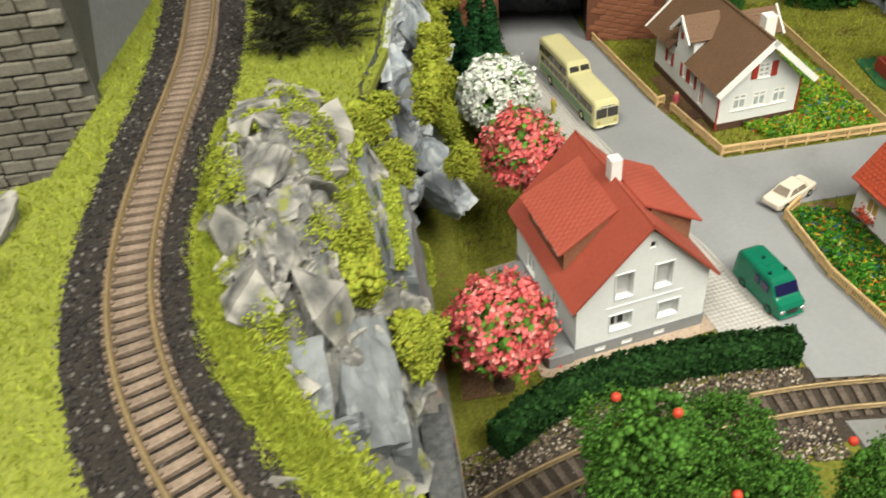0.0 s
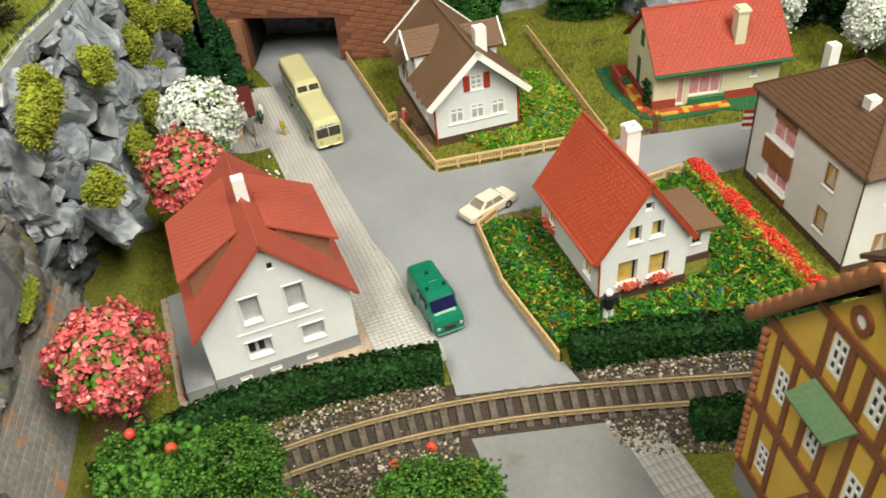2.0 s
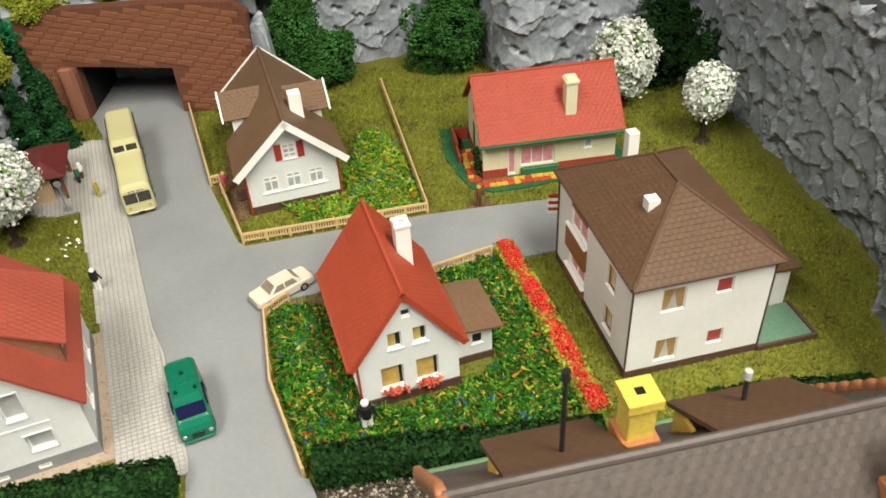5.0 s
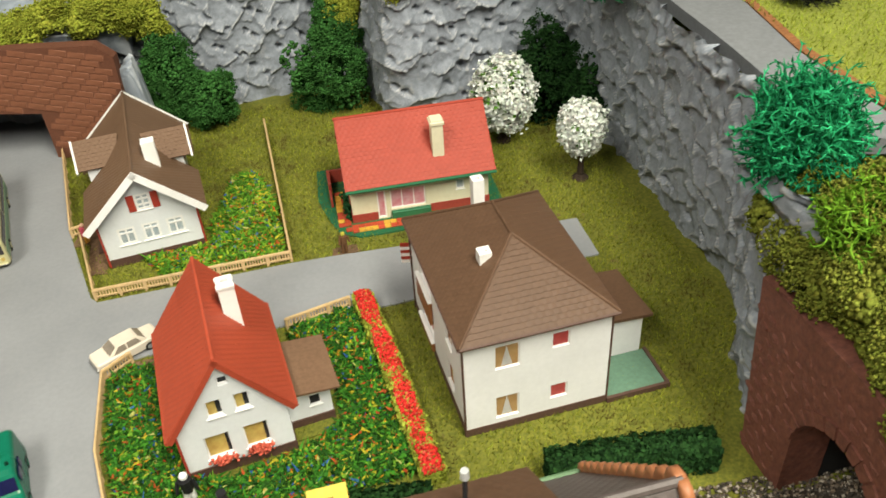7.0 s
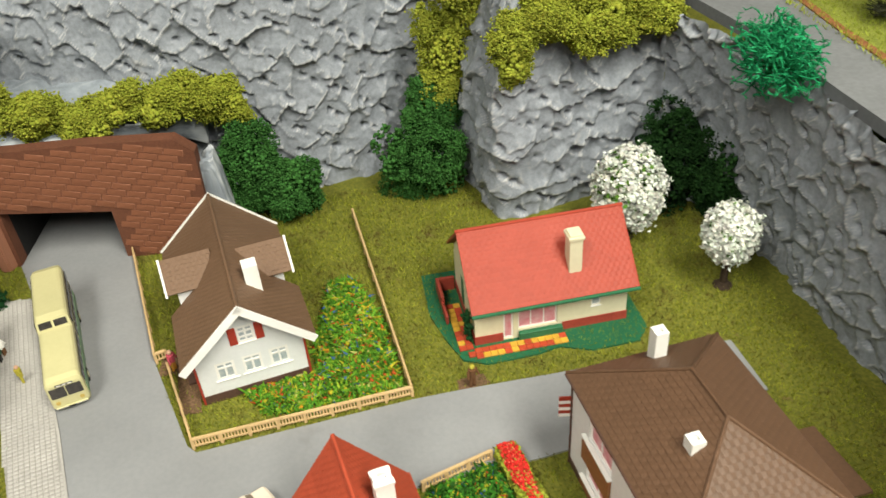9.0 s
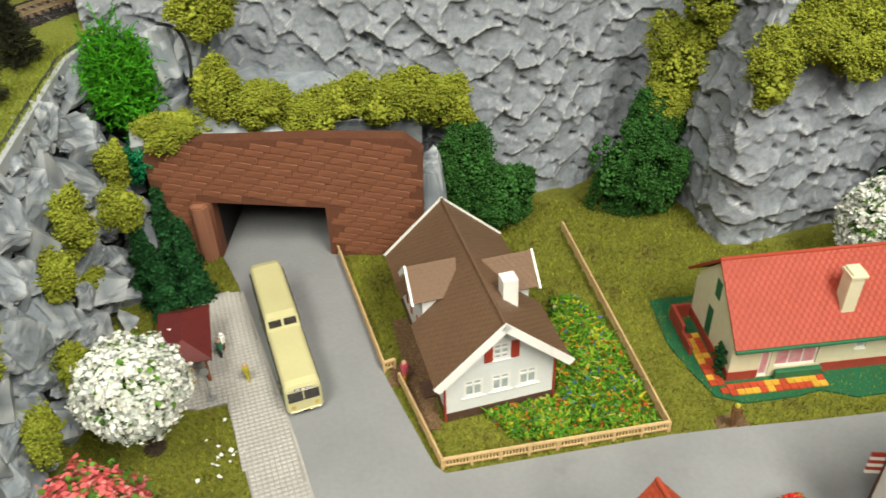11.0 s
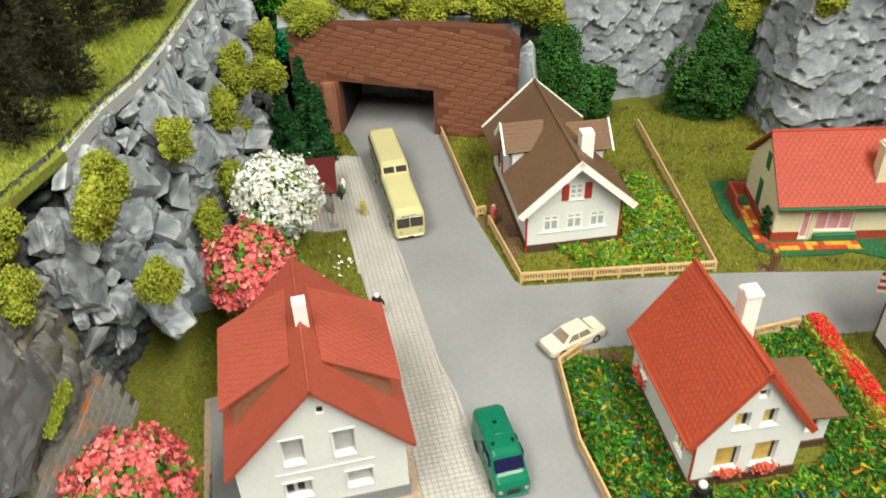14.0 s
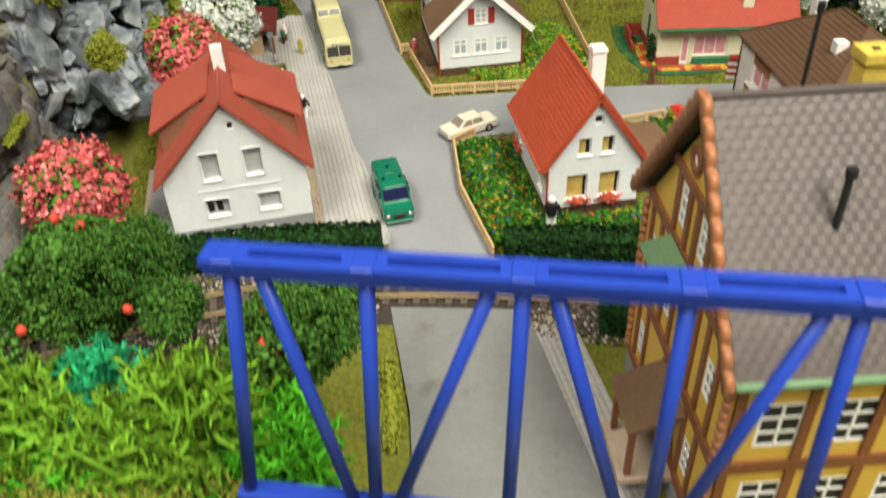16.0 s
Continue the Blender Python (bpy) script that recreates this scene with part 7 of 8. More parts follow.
# ---------------------------------------------------------------- vehicles
def wheel(parent, x, y, r, w, hub_m):
    bm = bmesh.new()
    cyl(bm, (x - w / 2, y, r), (x + w / 2, y, r), r, n=18)
    wh = part("wheel", bm, M_TYRE, parent, "black tyre")
    bm = bmesh.new()
    s = 1 if x > 0 else -1
    cyl(bm, (x + s * (w / 2 + 0.004), y, r), (x + s * (w / 2 + 0.03), y, r), r * 0.55, r * 0.4, n=12)
    part("hub", bm, hub_m, wh)


def ring(hw, y, z0, z1, c, tumble=0.0):
    """A rounded upright cross-section at y."""
    pts = []
    for cx, cz, a0 in ((hw - c, z0 + c * 0.4, -90), (hw - c - tumble, z1 - c, 0), (-hw + c + tumble, z1 - c, 90), (-hw + c, z0 + c * 0.4, 180)):
        for k in range(4):
            a = radians(a0 + 30 * k)
            rz = c * (0.4 if a0 in (-90, 180) else 1)
            pts.append((cx + c * math.cos(a), y, cz + rz * math.sin(a)))
    return pts


bus = thing("bus", -7.77, 6.03, 0, 10.4, "cream-yellow one-and-a-half-deck model bus with a green side band", "bus")
bm = bmesh.new()
loft(bm, [ring(1.02, 0.0, 0.45, 2.35, 0.3), ring(1.16, 0.12, 0.3, 2.6, 0.32), ring(1.2, 0.5, 0.25, 2.75, 0.35, 0.05), ring(1.2, 5.3, 0.25, 2.78, 0.35, 0.05), ring(1.2, 5.42, 0.25, 2.8, 0.35, 0.05), ring(1.2, 5.8, 0.25, 3.5, 0.32, 0.08), ring(1.2, 6.2, 0.25, 3.66, 0.35, 0.08),
          ring(1.2, 11.6, 0.25, 3.66, 0.35, 0.08), ring(1.16, 12.15, 0.3, 3.5, 0.35, 0.1), ring(1.0, 12.3, 0.45, 3.2, 0.3, 0.1)])
part("body", bm, M_BUS, bus, smooth=False)
part("windscreen", boxes(((-1.0, -0.035, 1.25), (-0.03, 0.06, 2.14)), bevel=0.03), M_GLASS_D, bus, "dark windscreen pane")
part("windscreen", boxes(((0.03, -0.035, 1.25), (1.0, 0.06, 2.14)), bevel=0.03), M_GLASS_D, bus, "dark windscreen pane")
part("destination_board", boxes(((-0.55, -0.03, 2.2), (0.55, 0.06, 2.36)), bevel=0.02), M_GLASS_D, bus)
for i, u in enumerate((-0.45, -0.1, 0.25)):
    part("lettering", boxes(((u, -0.04, 2.25), (u + 0.25, -0.028, 2.32))), M_TRIM, bus)
for u in (-0.92, 0.08):
    M = Matrix.Translation((0, 5.6, 3.14)) @ Matrix.Rotation(radians(-28), 4, "X")
    part("upper_window", boxes(((u, -0.05, -0.24), (u + 0.84, 0.03, 0.24)), M=M, bevel=0.02), M_GLASS_D, bus, "dark upper window")
for s in (-1, 1):
    for i in range(5):
        part("side_window", boxes(((s * 1.19 - 0.03, 0.55 + i * 0.95, 1.5), (s * 1.19 + 0.03, 1.35 + i * 0.95, 2.25)), bevel=0.02), M_GLASS_D, bus, "dark side window")
    for i in range(6):
        part("side_window", boxes(((s * 1.17 - 0.05, 6.0 + i * 0.98, 2.45), (s * 1.17 + 0.045, 6.84 + i * 0.98, 3.1)), bevel=0.02), M_GLASS_D, bus, "dark side window")
        part("side_window", boxes(((s * 1.19 - 0.03, 5.6 + i * 1.0, 1.5), (s * 1.19 + 0.03, 6.4 + i * 1.0, 2.1)), bevel=0.02), M_GLASS_D, bus, "dark side window")
    part("side_band", boxes(((s * 1.19 - 0.03, 0.5, 0.55), (s * 1.19 + 0.035, 11.6, 1.3))), M_BUSG, bus, "green lower band")
    bm = bmesh.new()
    cyl(bm, (s * 0.75, -0.05, 0.85), (s * 0.75, 0.08, 0.85), 0.15, n=12)
    part("headlight", bm, M_PANE_Y, bus, "round amber headlight")
    for y in (2.4, 9.2):
        wheel(bus, s * 1.1, y, 0.48, 0.3, M_BUS)
part("bumper", boxes(((-1.02, -0.08, 0.34), (1.02, 0.05, 0.5)), bevel=0.04), M_BUS, bus)
part("bumper_strip", boxes(((-0.98, -0.1, 0.4), (0.98, -0.081, 0.45)), bevel=0.005), M_CHROME, bus, "silver bumper strip")
part("number_plate", boxes(((-0.22, -0.13, 0.38), (0.22, -0.101, 0.48))), M_DARK, bus)

van = thing("van", -2.83, -18.22, 0, 11.6, "dark green plastic model van with blue windows", "van")
bm = bmesh.new()
loft(bm, [ring(0.82, 0.0, 0.35, 1.0, 0.22), ring(0.98, 0.15, 0.25, 1.3, 0.28), ring(1.02, 0.55, 0.22, 1.42, 0.28, 0.03), ring(1.02, 0.72, 0.22, 1.55, 0.28, 0.05), ring(1.02, 1.25, 0.22, 2.3, 0.3, 0.12), ring(1.02, 1.6, 0.22, 2.42, 0.3, 0.12), ring(1.02, 4.5, 0.22, 2.42, 0.3, 0.12), ring(0.96, 4.85, 0.3, 2.2, 0.3, 0.12)])
part("body", bm, M_VAN, van)
M = Matrix.Translation((0, 0.92, 1.86)) @ Matrix.Rotation(radians(-33), 4, "X")
part("windscreen", boxes(((-0.8, -0.07, -0.4), (0.8, 0.0, 0.36)), M=M, bevel=0.03), M_GLASS_B, van, "dark blue windscreen")
for s in (-1, 1):
    part("side_window", boxes(((s * 0.97 - 0.05, 1.35, 1.4), (s * 0.97 + 0.045, 2.1, 2.0)), bevel=0.03), M_GLASS_B, van, "dark blue side window")
    part("side_window", boxes(((s * 0.97 - 0.05, 2.3, 1.4), (s * 0.97 + 0.045, 2.75, 2.0)), bevel=0.03), M_GLASS_B, van, "dark blue side window")
    bm = bmesh.new()
    ball(bm, (s * 0.72, 0.06, 0.78), 0.16, 10)
    part("headlight", bm, M_CHROME, van, "silver headlight")
    for y in (0.95, 3.7):
        wheel(van, s * 0.92, y, 0.36, 0.22, M_VAN)
    bm = bmesh.new()
    cyl(bm, (s * 0.55, 1.95, 2.38), (s * 0.55, 1.95, 2.58), 0.11, 0.09, n=10)
    part("roof_vent", bm, M_VAN_D, van, "black-green roof vent")
bm = bmesh.new()
cyl(bm, (0, 3.4, 2.38), (0, 3.4, 2.52), 0.12, n=10)
part("roof_vent", bm, M_VAN_D, van, "black-green roof vent")
part("roof_hatch", boxes(((-0.3, 2.5, 2.4), (0.3, 3.1, 2.46)), bevel=0.02), M_VAN, van)
part("bumper", boxes(((-0.9, -0.08, 0.28), (0.9, 0.04, 0.4)), bevel=0.04), M_VAN, van)
part("grille", boxes(((-0.35, -0.05, 0.55), (0.35, 0.05, 0.9)), bevel=0.02), M_DARK, van)

car = thing("car", 0.55, -7.45, 0, -62.5, "cream model saloon car parked at a garden corner", "car")
bm = bmesh.new()
loft(bm, [ring(0.62, 0.0, 0.3, 0.72, 0.12), ring(0.78, 0.12, 0.25, 0.82, 0.14), ring(0.82, 1.0, 0.22, 0.88, 0.14), ring(0.82, 3.5, 0.22, 0.9, 0.14), ring(0.78, 4.25, 0.25, 0.86, 0.14), ring(0.64, 4.4, 0.32, 0.76, 0.12)])
part("body", bm, M_CAR, car)
bm = bmesh.new()
lo = [(0.74, 0.85, 0.86), (-0.74, 0.85, 0.86), (-0.74, 3.55, 0.88), (0.74, 3.55, 0.88)]
hi = [(0.56, 1.6, 1.4), (-0.56, 1.6, 1.4), (-0.56, 2.95, 1.42), (0.56, 2.95, 1.42)]
loft(bm, [lo, hi])
bmesh.ops.bevel(bm, geom=bm.edges[:], offset=0.06, segments=2, affect="EDGES")
part("cabin", bm, M_CAR, car)
def quad_panel(name, pts, m, parent, t=0.02, label=""):
    bm = bmesh.new()
    pts = [Vector(p) for p in pts]
    n = geometry.normal(pts)
    f = [bm.verts.new(p + n * t) for p in pts]
    b = [bm.verts.new(p - n * t) for p in pts]
    bm.faces.new(f)
    bm.faces.new(b[::-1])
    for i in range(len(pts)):
        bm.faces.new([f[i], b[i], b[(i + 1) % len(pts)], f[(i + 1) % len(pts)]])
    return part(name, bm, m, parent, label)
quad_panel("windscreen", [(0.6, 0.98, 0.95), (-0.6, 0.98, 0.95), (-0.48, 1.5, 1.34), (0.48, 1.5, 1.34)], M_GLASS_C, car, 0.03, "tinted windscreen")
quad_panel("rear_window", [(0.6, 3.42, 0.98), (-0.6, 3.42, 0.98), (-0.48, 3.04, 1.34), (0.48, 3.04, 1.34)], M_GLASS_C, car, 0.03, "tinted rear window")
for s in (-1, 1):
    quad_panel("side_window", [(s * 0.71, 1.25, 0.96), (s * 0.71, 2.1, 0.97), (s * 0.59, 2.1, 1.33), (s * 0.59, 1.66, 1.33)], M_GLASS_C, car, 0.025, "tinted side window")
    quad_panel("side_window", [(s * 0.71, 2.2, 0.97), (s * 0.71, 3.1, 0.98), (s * 0.59, 2.85, 1.34), (s * 0.59, 2.2, 1.33)], M_GLASS_C, car, 0.025, "tinted side window")
    for y in (0.85, 3.5):
        wheel(car, s * 0.74, y, 0.32, 0.18, M_CHROME)
part("bumper", boxes(((-0.72, -0.08, 0.34), (0.72, 0.04, 0.46)), bevel=0.03), M_CHROME, car)
part("bumper", boxes(((-0.72, 4.36, 0.34), (0.72, 4.48, 0.46)), bevel=0.03), M_CHROME, car)

# ---------------------------------------------------------------- fences
bm = bmesh.new()
box(bm, (-0.055, -0.035, 0.06), (0.055, 0.035, 0.74), bevel=0.012)
ME_PICKET = part("picket_master", bm, M_FENCE)
me_picket = ME_PICKET.data
bpy.data.objects.remove(ME_PICKET)
me_picket.name = "picket"
bm = bmesh.new()
box(bm, (-0.1, -0.1, 0), (0.1, 0.1, 0.92), bevel=0.02)
tmp = part("post_master", bm, M_FENCE)
me_post = tmp.data
bpy.data.objects.remove(tmp)

def fence(p, q, h=1.0, label="tan plastic picket fence round the garden"):
    p, q = np.array(p, float), np.array(q, float)
    L = np.linalg.norm(q - p)
    f = thing("garden_fence", p[0], p[1], 0, math.degrees(math.atan2(q[1] - p[1], q[0] - p[0])), label, "fence", "garden fences")
    for z in (0.18, 0.7):
        part("rail", boxes(((0, -0.09, z * h), (L, -0.035, (z + 0.14) * h)), bevel=0.01), M_FENCE, f)
    part("rail", boxes(((0, -0.06, 0.84 * h), (L, 0.06, 0.9 * h)), bevel=0.01), M_FENCE, f)
    n = max(1, round(L / 1.75))
    for i in range(n + 1):
        ob = new("post", me_post)
        ob.parent, ob.location, ob.scale = f, (i * L / n * U, 0, -0.1 * U), (1, 1, h)
    k = int(L / 0.2)
    for i in range(1, k):
        ob = new("picket", me_picket)
        ob.parent, ob.location, ob.scale = f, (i * L / k * U, 0, 0), (1, 1, h)

fence((-0.02, 0.08), (14.04, 0.15))
fence((-1.58, 7.58), (-0.02, 0.08))
fence((-4.63, 23.15), (-2.47, 8.76))
fence((-2.47, 8.76), (-1.76, 8.96))
fence((14.04, 0.15), (13.81, 21.94))
fence((1.21, -8.62), (1.31, -15.08), label="tan plastic fence round the flower garden")
fence((1.31, -15.08), (2.71, -22.01), label="tan plastic fence round the flower garden")
fence((1.21, -8.62), (2.82, -7.37), label="tan plastic fence round the flower garden")
fence((12.98, -7.29), (17.39, -6.34), label="tan plastic fence behind the flower garden")

# ---------------------------------------------------------------- small figures and street things
def figure(x, y, rz, legs, body, head, h=2.0, name="figurine", label="small painted model figure standing on the path", lean=0):
    s = h / 2.0
    bm = bmesh.new()
    def add(mi, fn):
        k = len(bm.faces)
        fn()
        bm.faces.ensure_lookup_table()
        for f in bm.faces[k:]:
            f.material_index = mi
    add(0, lambda: [cyl(bm, (dx * s, 0, 0), (dx * s * 0.8, 0, 0.95 * s), 0.12 * s, 0.15 * s, 7) for dx in (-0.15, 0.15)])
    add(1, lambda: cyl(bm, (0, 0, 0.9 * s), (0, lean, 1.6 * s), 0.26 * s, 0.3 * s, 8))
    add(1, lambda: [cyl(bm, (dx * s, lean, 1.5 * s), (dx * 1.35 * s, -0.15 * s, 0.95 * s), 0.09 * s, 0.08 * s, 6) for dx in (-0.32, 0.32)])
    add(2, lambda: ball(bm, (0, lean, 1.8 * s), 0.2 * s, 8))
    ob = part(name, bm, [legs, body, head])
    ob.matrix_basis = pose(x * U, y * U, 0.08 * U, 0, 0, rz)
    return tagged(ob, label, "figurine", "model figures")

M_SKIN = mat("painted_flesh", (0.6, 0.36, 0.25), rough=0.6, bump=0)
M_GREEN_C = mat("green_cloth_paint", (0.05, 0.2, 0.12), rough=0.7, bump=0)
M_YEL_C = mat("olive_yellow_paint", (0.45, 0.4, 0.05), rough=0.7, bump=0)
M_MAG_C = mat("magenta_paint", (0.5, 0.08, 0.12), rough=0.7, bump=0)
M_ORG_C = mat("orange_yellow_paint", (0.6, 0.3, 0.04), rough=0.7, bump=0)
M_BRN_C = mat("brown_paint", (0.15, 0.07, 0.03), rough=0.7, bump=0)
figure(-10.2, -2.56, 160, M_TRIM, M_DARK, M_TRIM, 1.9, label="black and white model figure on the pavement")
figure(-11.54, 9.72, 120, M_YEL_C, M_YEL_C, M_SKIN, 1.55, label="olive-yellow model figure near the bus")
figure(-13.4, 12.47, 90, M_DARK, M_GREEN_C, M_SKIN, 1.5, label="green and red model figure at the bus shelter")
figure(-13.26, 13.16, 80, M_BRN_C, M_TRIM, M_TRIM, 1.5, label="white model figure at the bus shelter")
figure(-1.22, 7.58, 60, M_ORG_C, M_MAG_C, M_SKIN, 1.8, label="magenta and yellow model figure at the garden gate")
figure(6.6, -19.77, 0, M_TRIM, M_DARK, M_TRIM, 2.5, label="black and white model figure in the flower garden")
figure(18.03, -0.29, 20, M_BRN_C, M_BRN_C, M_YEL_C, 1.9, label="brown model figure beside the side street")

shel = thing("bus_shelter", -15.41, 12.26, 0, 5, "small bus shelter with a maroon hipped roof and beige walls", "shelter")
bm = bmesh.new()
e = [(-1.75, -2.8), (1.75, -2.8), (1.75, 2.9), (-1.75, 2.9)]
P = [(x, y, 2.5) for x, y in e]
a, b = (0, -1.3, 3.35), (0, 1.4, 3.35)
for pts in ([P[0], P[1], a], [P[1], P[2], b, a], [P[2], P[3], b], [P[3], P[0], a, b]):
    slab(bm, pts, 0.16)
part("roof", bm, M_SHELTER, shel)
part("back_wall", boxes(((-1.35, -2.2, 0), (-1.15, 2.3, 2.5))), M_BEIGE, shel)
part("side_wall", boxes(((-1.15, 2.1, 0), (0.9, 2.3, 2.5))), M_BEIGE, shel)
part("side_wall", boxes(((-1.15, -2.2, 0), (0.3, -2.0, 2.5))), M_BEIGE, shel)
part("bench", boxes(((-1.1, -1.7, 0.55), (-0.5, 1.8, 0.68))), M_TIMBER, shel)
for y in (-2.1, 2.1):
    part("post", boxes(((1.1, y - 0.1, 0), (1.3, y + 0.1, 2.5))), M_TIMBER, shel)
post = thing("signpost", -13.89, 8.52, 0, 0, "thin grey bus stop post with a round sign", "signpost")
bm = bmesh.new()
cyl(bm, (0, 0, 0), (0, 0, 2.6), 0.05, n=8)
part("pole", bm, M_GREYBASE, post)
bm = bmesh.new()
cyl(bm, (0, 0.03, 2.5), (0, -0.03, 2.5), 0.3, n=16)
part("sign", bm, M_GREYBASE, post)
bm = bmesh.new()
cyl(bm, (0, 0, 0), (0, 0, 0.1), 0.35, n=14)
part("foot", bm, M_GREYBASE, post)
sg = thing("striped_sign", 21.75, -7.58, 0, -15, "small red and white striped sign at the villa corner", "sign")
for i in range(6):
    e = 0.003 * (i % 2)
    part("stripe", boxes(((-0.6 - e, -0.05 - e, 3.7 + i * 0.26), (0.25 + e, 0.05 + e, 3.96 + i * 0.26))), M_RED if i % 2 else M_TRIM, sg)
bm = bmesh.new()
cyl(bm, (0.2, 0.0, -0.1), (0.2, 0.0, 3.86), 0.045, n=8)
part("pole", bm, M_BROWNBASE, sg)

# ---------------------------------------------------------------- trees, bushes, hedges
def sphere_dirs(n):
    d = rng.normal(size=(n, 3))
    return d / np.linalg.norm(d, axis=1)[:, None]


def lumps(center, radii, k, n, inner=0.42, up=0.0):
    """Points on the outer side of k lumps that fill an ellipsoid, and the way out of each."""
    c, r = np.asarray(center, float), np.asarray(radii, float)
    lc = sphere_dirs(k) * rng.uniform(0.25, 0.9, (k, 1))
    lc[:, 2] = lc[:, 2] * 0.9 + up
    lr = rng.uniform(inner * 0.6, inner * 1.3, k)
    i = rng.integers(0, k, n * 3)
    d = sphere_dirs(n * 3)
    p = lc[i] + d * lr[i][:, None] * rng.uniform(0.86, 1.05, (n * 3, 1))
    dist = np.linalg.norm(p[:, None] - lc[None], axis=2) / lr[None]
    ok = (dist < 0.84).sum(1) == 0
    p, d = p[ok][:n], d[ok][:n]
    return c + p * r, d


def blossom_tree(x, y, zc, r, petal_m, label, leaf_share=0.12, n=2300, low=0.86):
    t = thing("blossom_tree", x, y, 0, 0, label, "tree", "blossom trees")
    bm = bmesh.new()
    cyl(bm, (0, 0, -0.1), (0, 0, zc - r * 0.4), 0.3, 0.2, 8)
    cyl(bm, (0, 0, -0.1), (0, 0, 0.25), 0.75, 0.35, 10)
    for k in range(9):
        a = k * 2.4
        cyl(bm, (0, 0, zc - r * 0.6), (r * 0.6 * math.cos(a), r * 0.6 * math.sin(a), zc + r * (0.5 * math.sin(k * 1.7))), 0.09, 0.04, 5)
    part("trunk", bm, M_BARK, t)
    k = n // 6
    d = sphere_dirs(k)
    lump = np.array([noise.noise(Vector(q) * 2.3 + Vector((x, y, 0))) for q in d])
    rad = r * (0.95 + 0.12 * lump) * rng.uniform(low, 1.03, k)
    sq = np.array([0.92, 0.92, 1.15]) if x > 30 else np.array([1, 1, 0.95])
    c = d * rad[:, None] * sq + np.array([0, 0, zc])
    c = np.repeat(c, 16, 0) + rng.normal(0, 0.19, (k * 16, 3))
    v, f = petals(c, np.repeat(d, 16, 0), 0.185)
    cloud("blossom", v, f, petal_m, t)
    n2 = int(n * leaf_share)
    d = sphere_dirs(n2)
    v1 = petals(d * (r * rng.uniform(0.75, 1.03, (n2, 1))) * sq + np.array([0, 0, zc]), d, 0.22)
    d = sphere_dirs(600)
    v2 = crumbs(d * (r * rng.uniform(0.4, 0.72, (600, 1))) * sq + np.array([0, 0, zc]), rng.uniform(0.2, 0.4, 600))
    cloud("leaves", *join(v1, v2), M_LEAF, t, "green leaves inside the crown")
    return t

blossom_tree(-21.47, -20.03, 5.12, 3.1, M_PINK, "round pink-red blossom tree on green turf", 0.17, 2500, 0.72)
blossom_tree(-17.18, -5.39, 6.94, 2.9, M_PINK, "round pink-red blossom tree behind the white house", 0.25, 2500, 0.74)
blossom_tree(-17.16, 5.15, 5.36, 3.05, M_WHITE, "round white blossom tree beside the bus shelter", 0.12, 3700)
blossom_tree(34.39, 11.89, 4.4, 3.0, M_WHITE, "round white blossom tree behind the bungalow", 0.12, 3600, 0.8)
blossom_tree(38.49, 3.83, 4.6, 1.95, M_WHITE, "smaller round white blossom tree below the rock wall", 0.12, 2600, 0.8)


def clumps(radii, k, inner, dense, per, spread, size, leaf=False):
    """Big lumps, covered with small lumps, each a tuft of crumbs or leaves."""
    rx, ry, rz = radii
    area = 4.2 * (rx * ry + ry * rz + rx * rz)
    ns = int(min(460, max(60, area * dense)))
    c, d = lumps((0, 0, 0), radii, k, ns, inner)
    c = np.repeat(c, per, 0) + rng.normal(0, spread, (len(c) * per, 3))
    d = np.repeat(d, per, 0)
    if leaf:
        out = petals(c, d, size)
    else:
        out = crumbs(c, rng.uniform(size * 0.6, size * 1.3, len(c)), 0.85)
    core, _ = lumps((0, 0, 0), tuple(0.84 * v for v in radii), k, ns * 3, inner)
    return join(out, crumbs(core, rng.uniform(0.14, 0.27, len(core)), 0.9))


def bush(name, x, y, z, rx, ry, rz, m, n, label, k=13, size=0.12, flat=0.9, inner=0.4, group=""):
    b = thing(name, x, y, z, 0, label, "bush", group)
    cloud("foliage", *clumps((rx * 1.08, ry * 1.08, rz * 1.08), k, inner, 6.5, 26, 0.2, size * 0.85), m, b)
    return b

OL = "olive-green foam bush growing on the grey rock"
for x, y, z, rx, ry, rz in ((-23.52, -8.91, 14.52, 1.0, 2.3, 2.0), (-22.29, 1.43, 12.22, 0.9, 1.7, 1.5), (-21.48, 11.73, 9.12, 0.9, 1.7, 1.6), (-20.91, 15.66, 10.44, 0.9, 1.4, 2.4), (-19.09, 20.6, 7.86, 1.2, 1.4, 1.8), (-21.6, 2.5, 5.2, 0.9, 1.4, 1.9), (-21.9, -8.4, 9.0, 0.9, 1.5, 1.3), (-21.75, 17.36, 4.32, 0.8, 1.0, 1.6),
                            (-19.93, 24.42, 9.51, 0.9, 1.2, 2.2), (-20.9, 7.3, 5.2, 0.9, 1.4, 1.6), (-28.1, -13.3, 15.2, 2.3, 1.7, 1.7), (-26.3, -14.6, 13.2, 1.2, 1.4, 1.5), (-28.5, -25.2, 15.4, 1.35, 2.1, 1.5), (-26.5, -27.0, 12.1, 1.15, 1.8, 1.5)):
    g = 0.9
    bush("rock_bush", x, y, z, rx, ry * g, rz * g, M_OLIVE_M if y < -9 else M_OLIVE, 1300, OL, k=11, inner=0.36, group="olive bushes on the rocks")
PB = "olive-green foam bush on top of the tunnel portal"
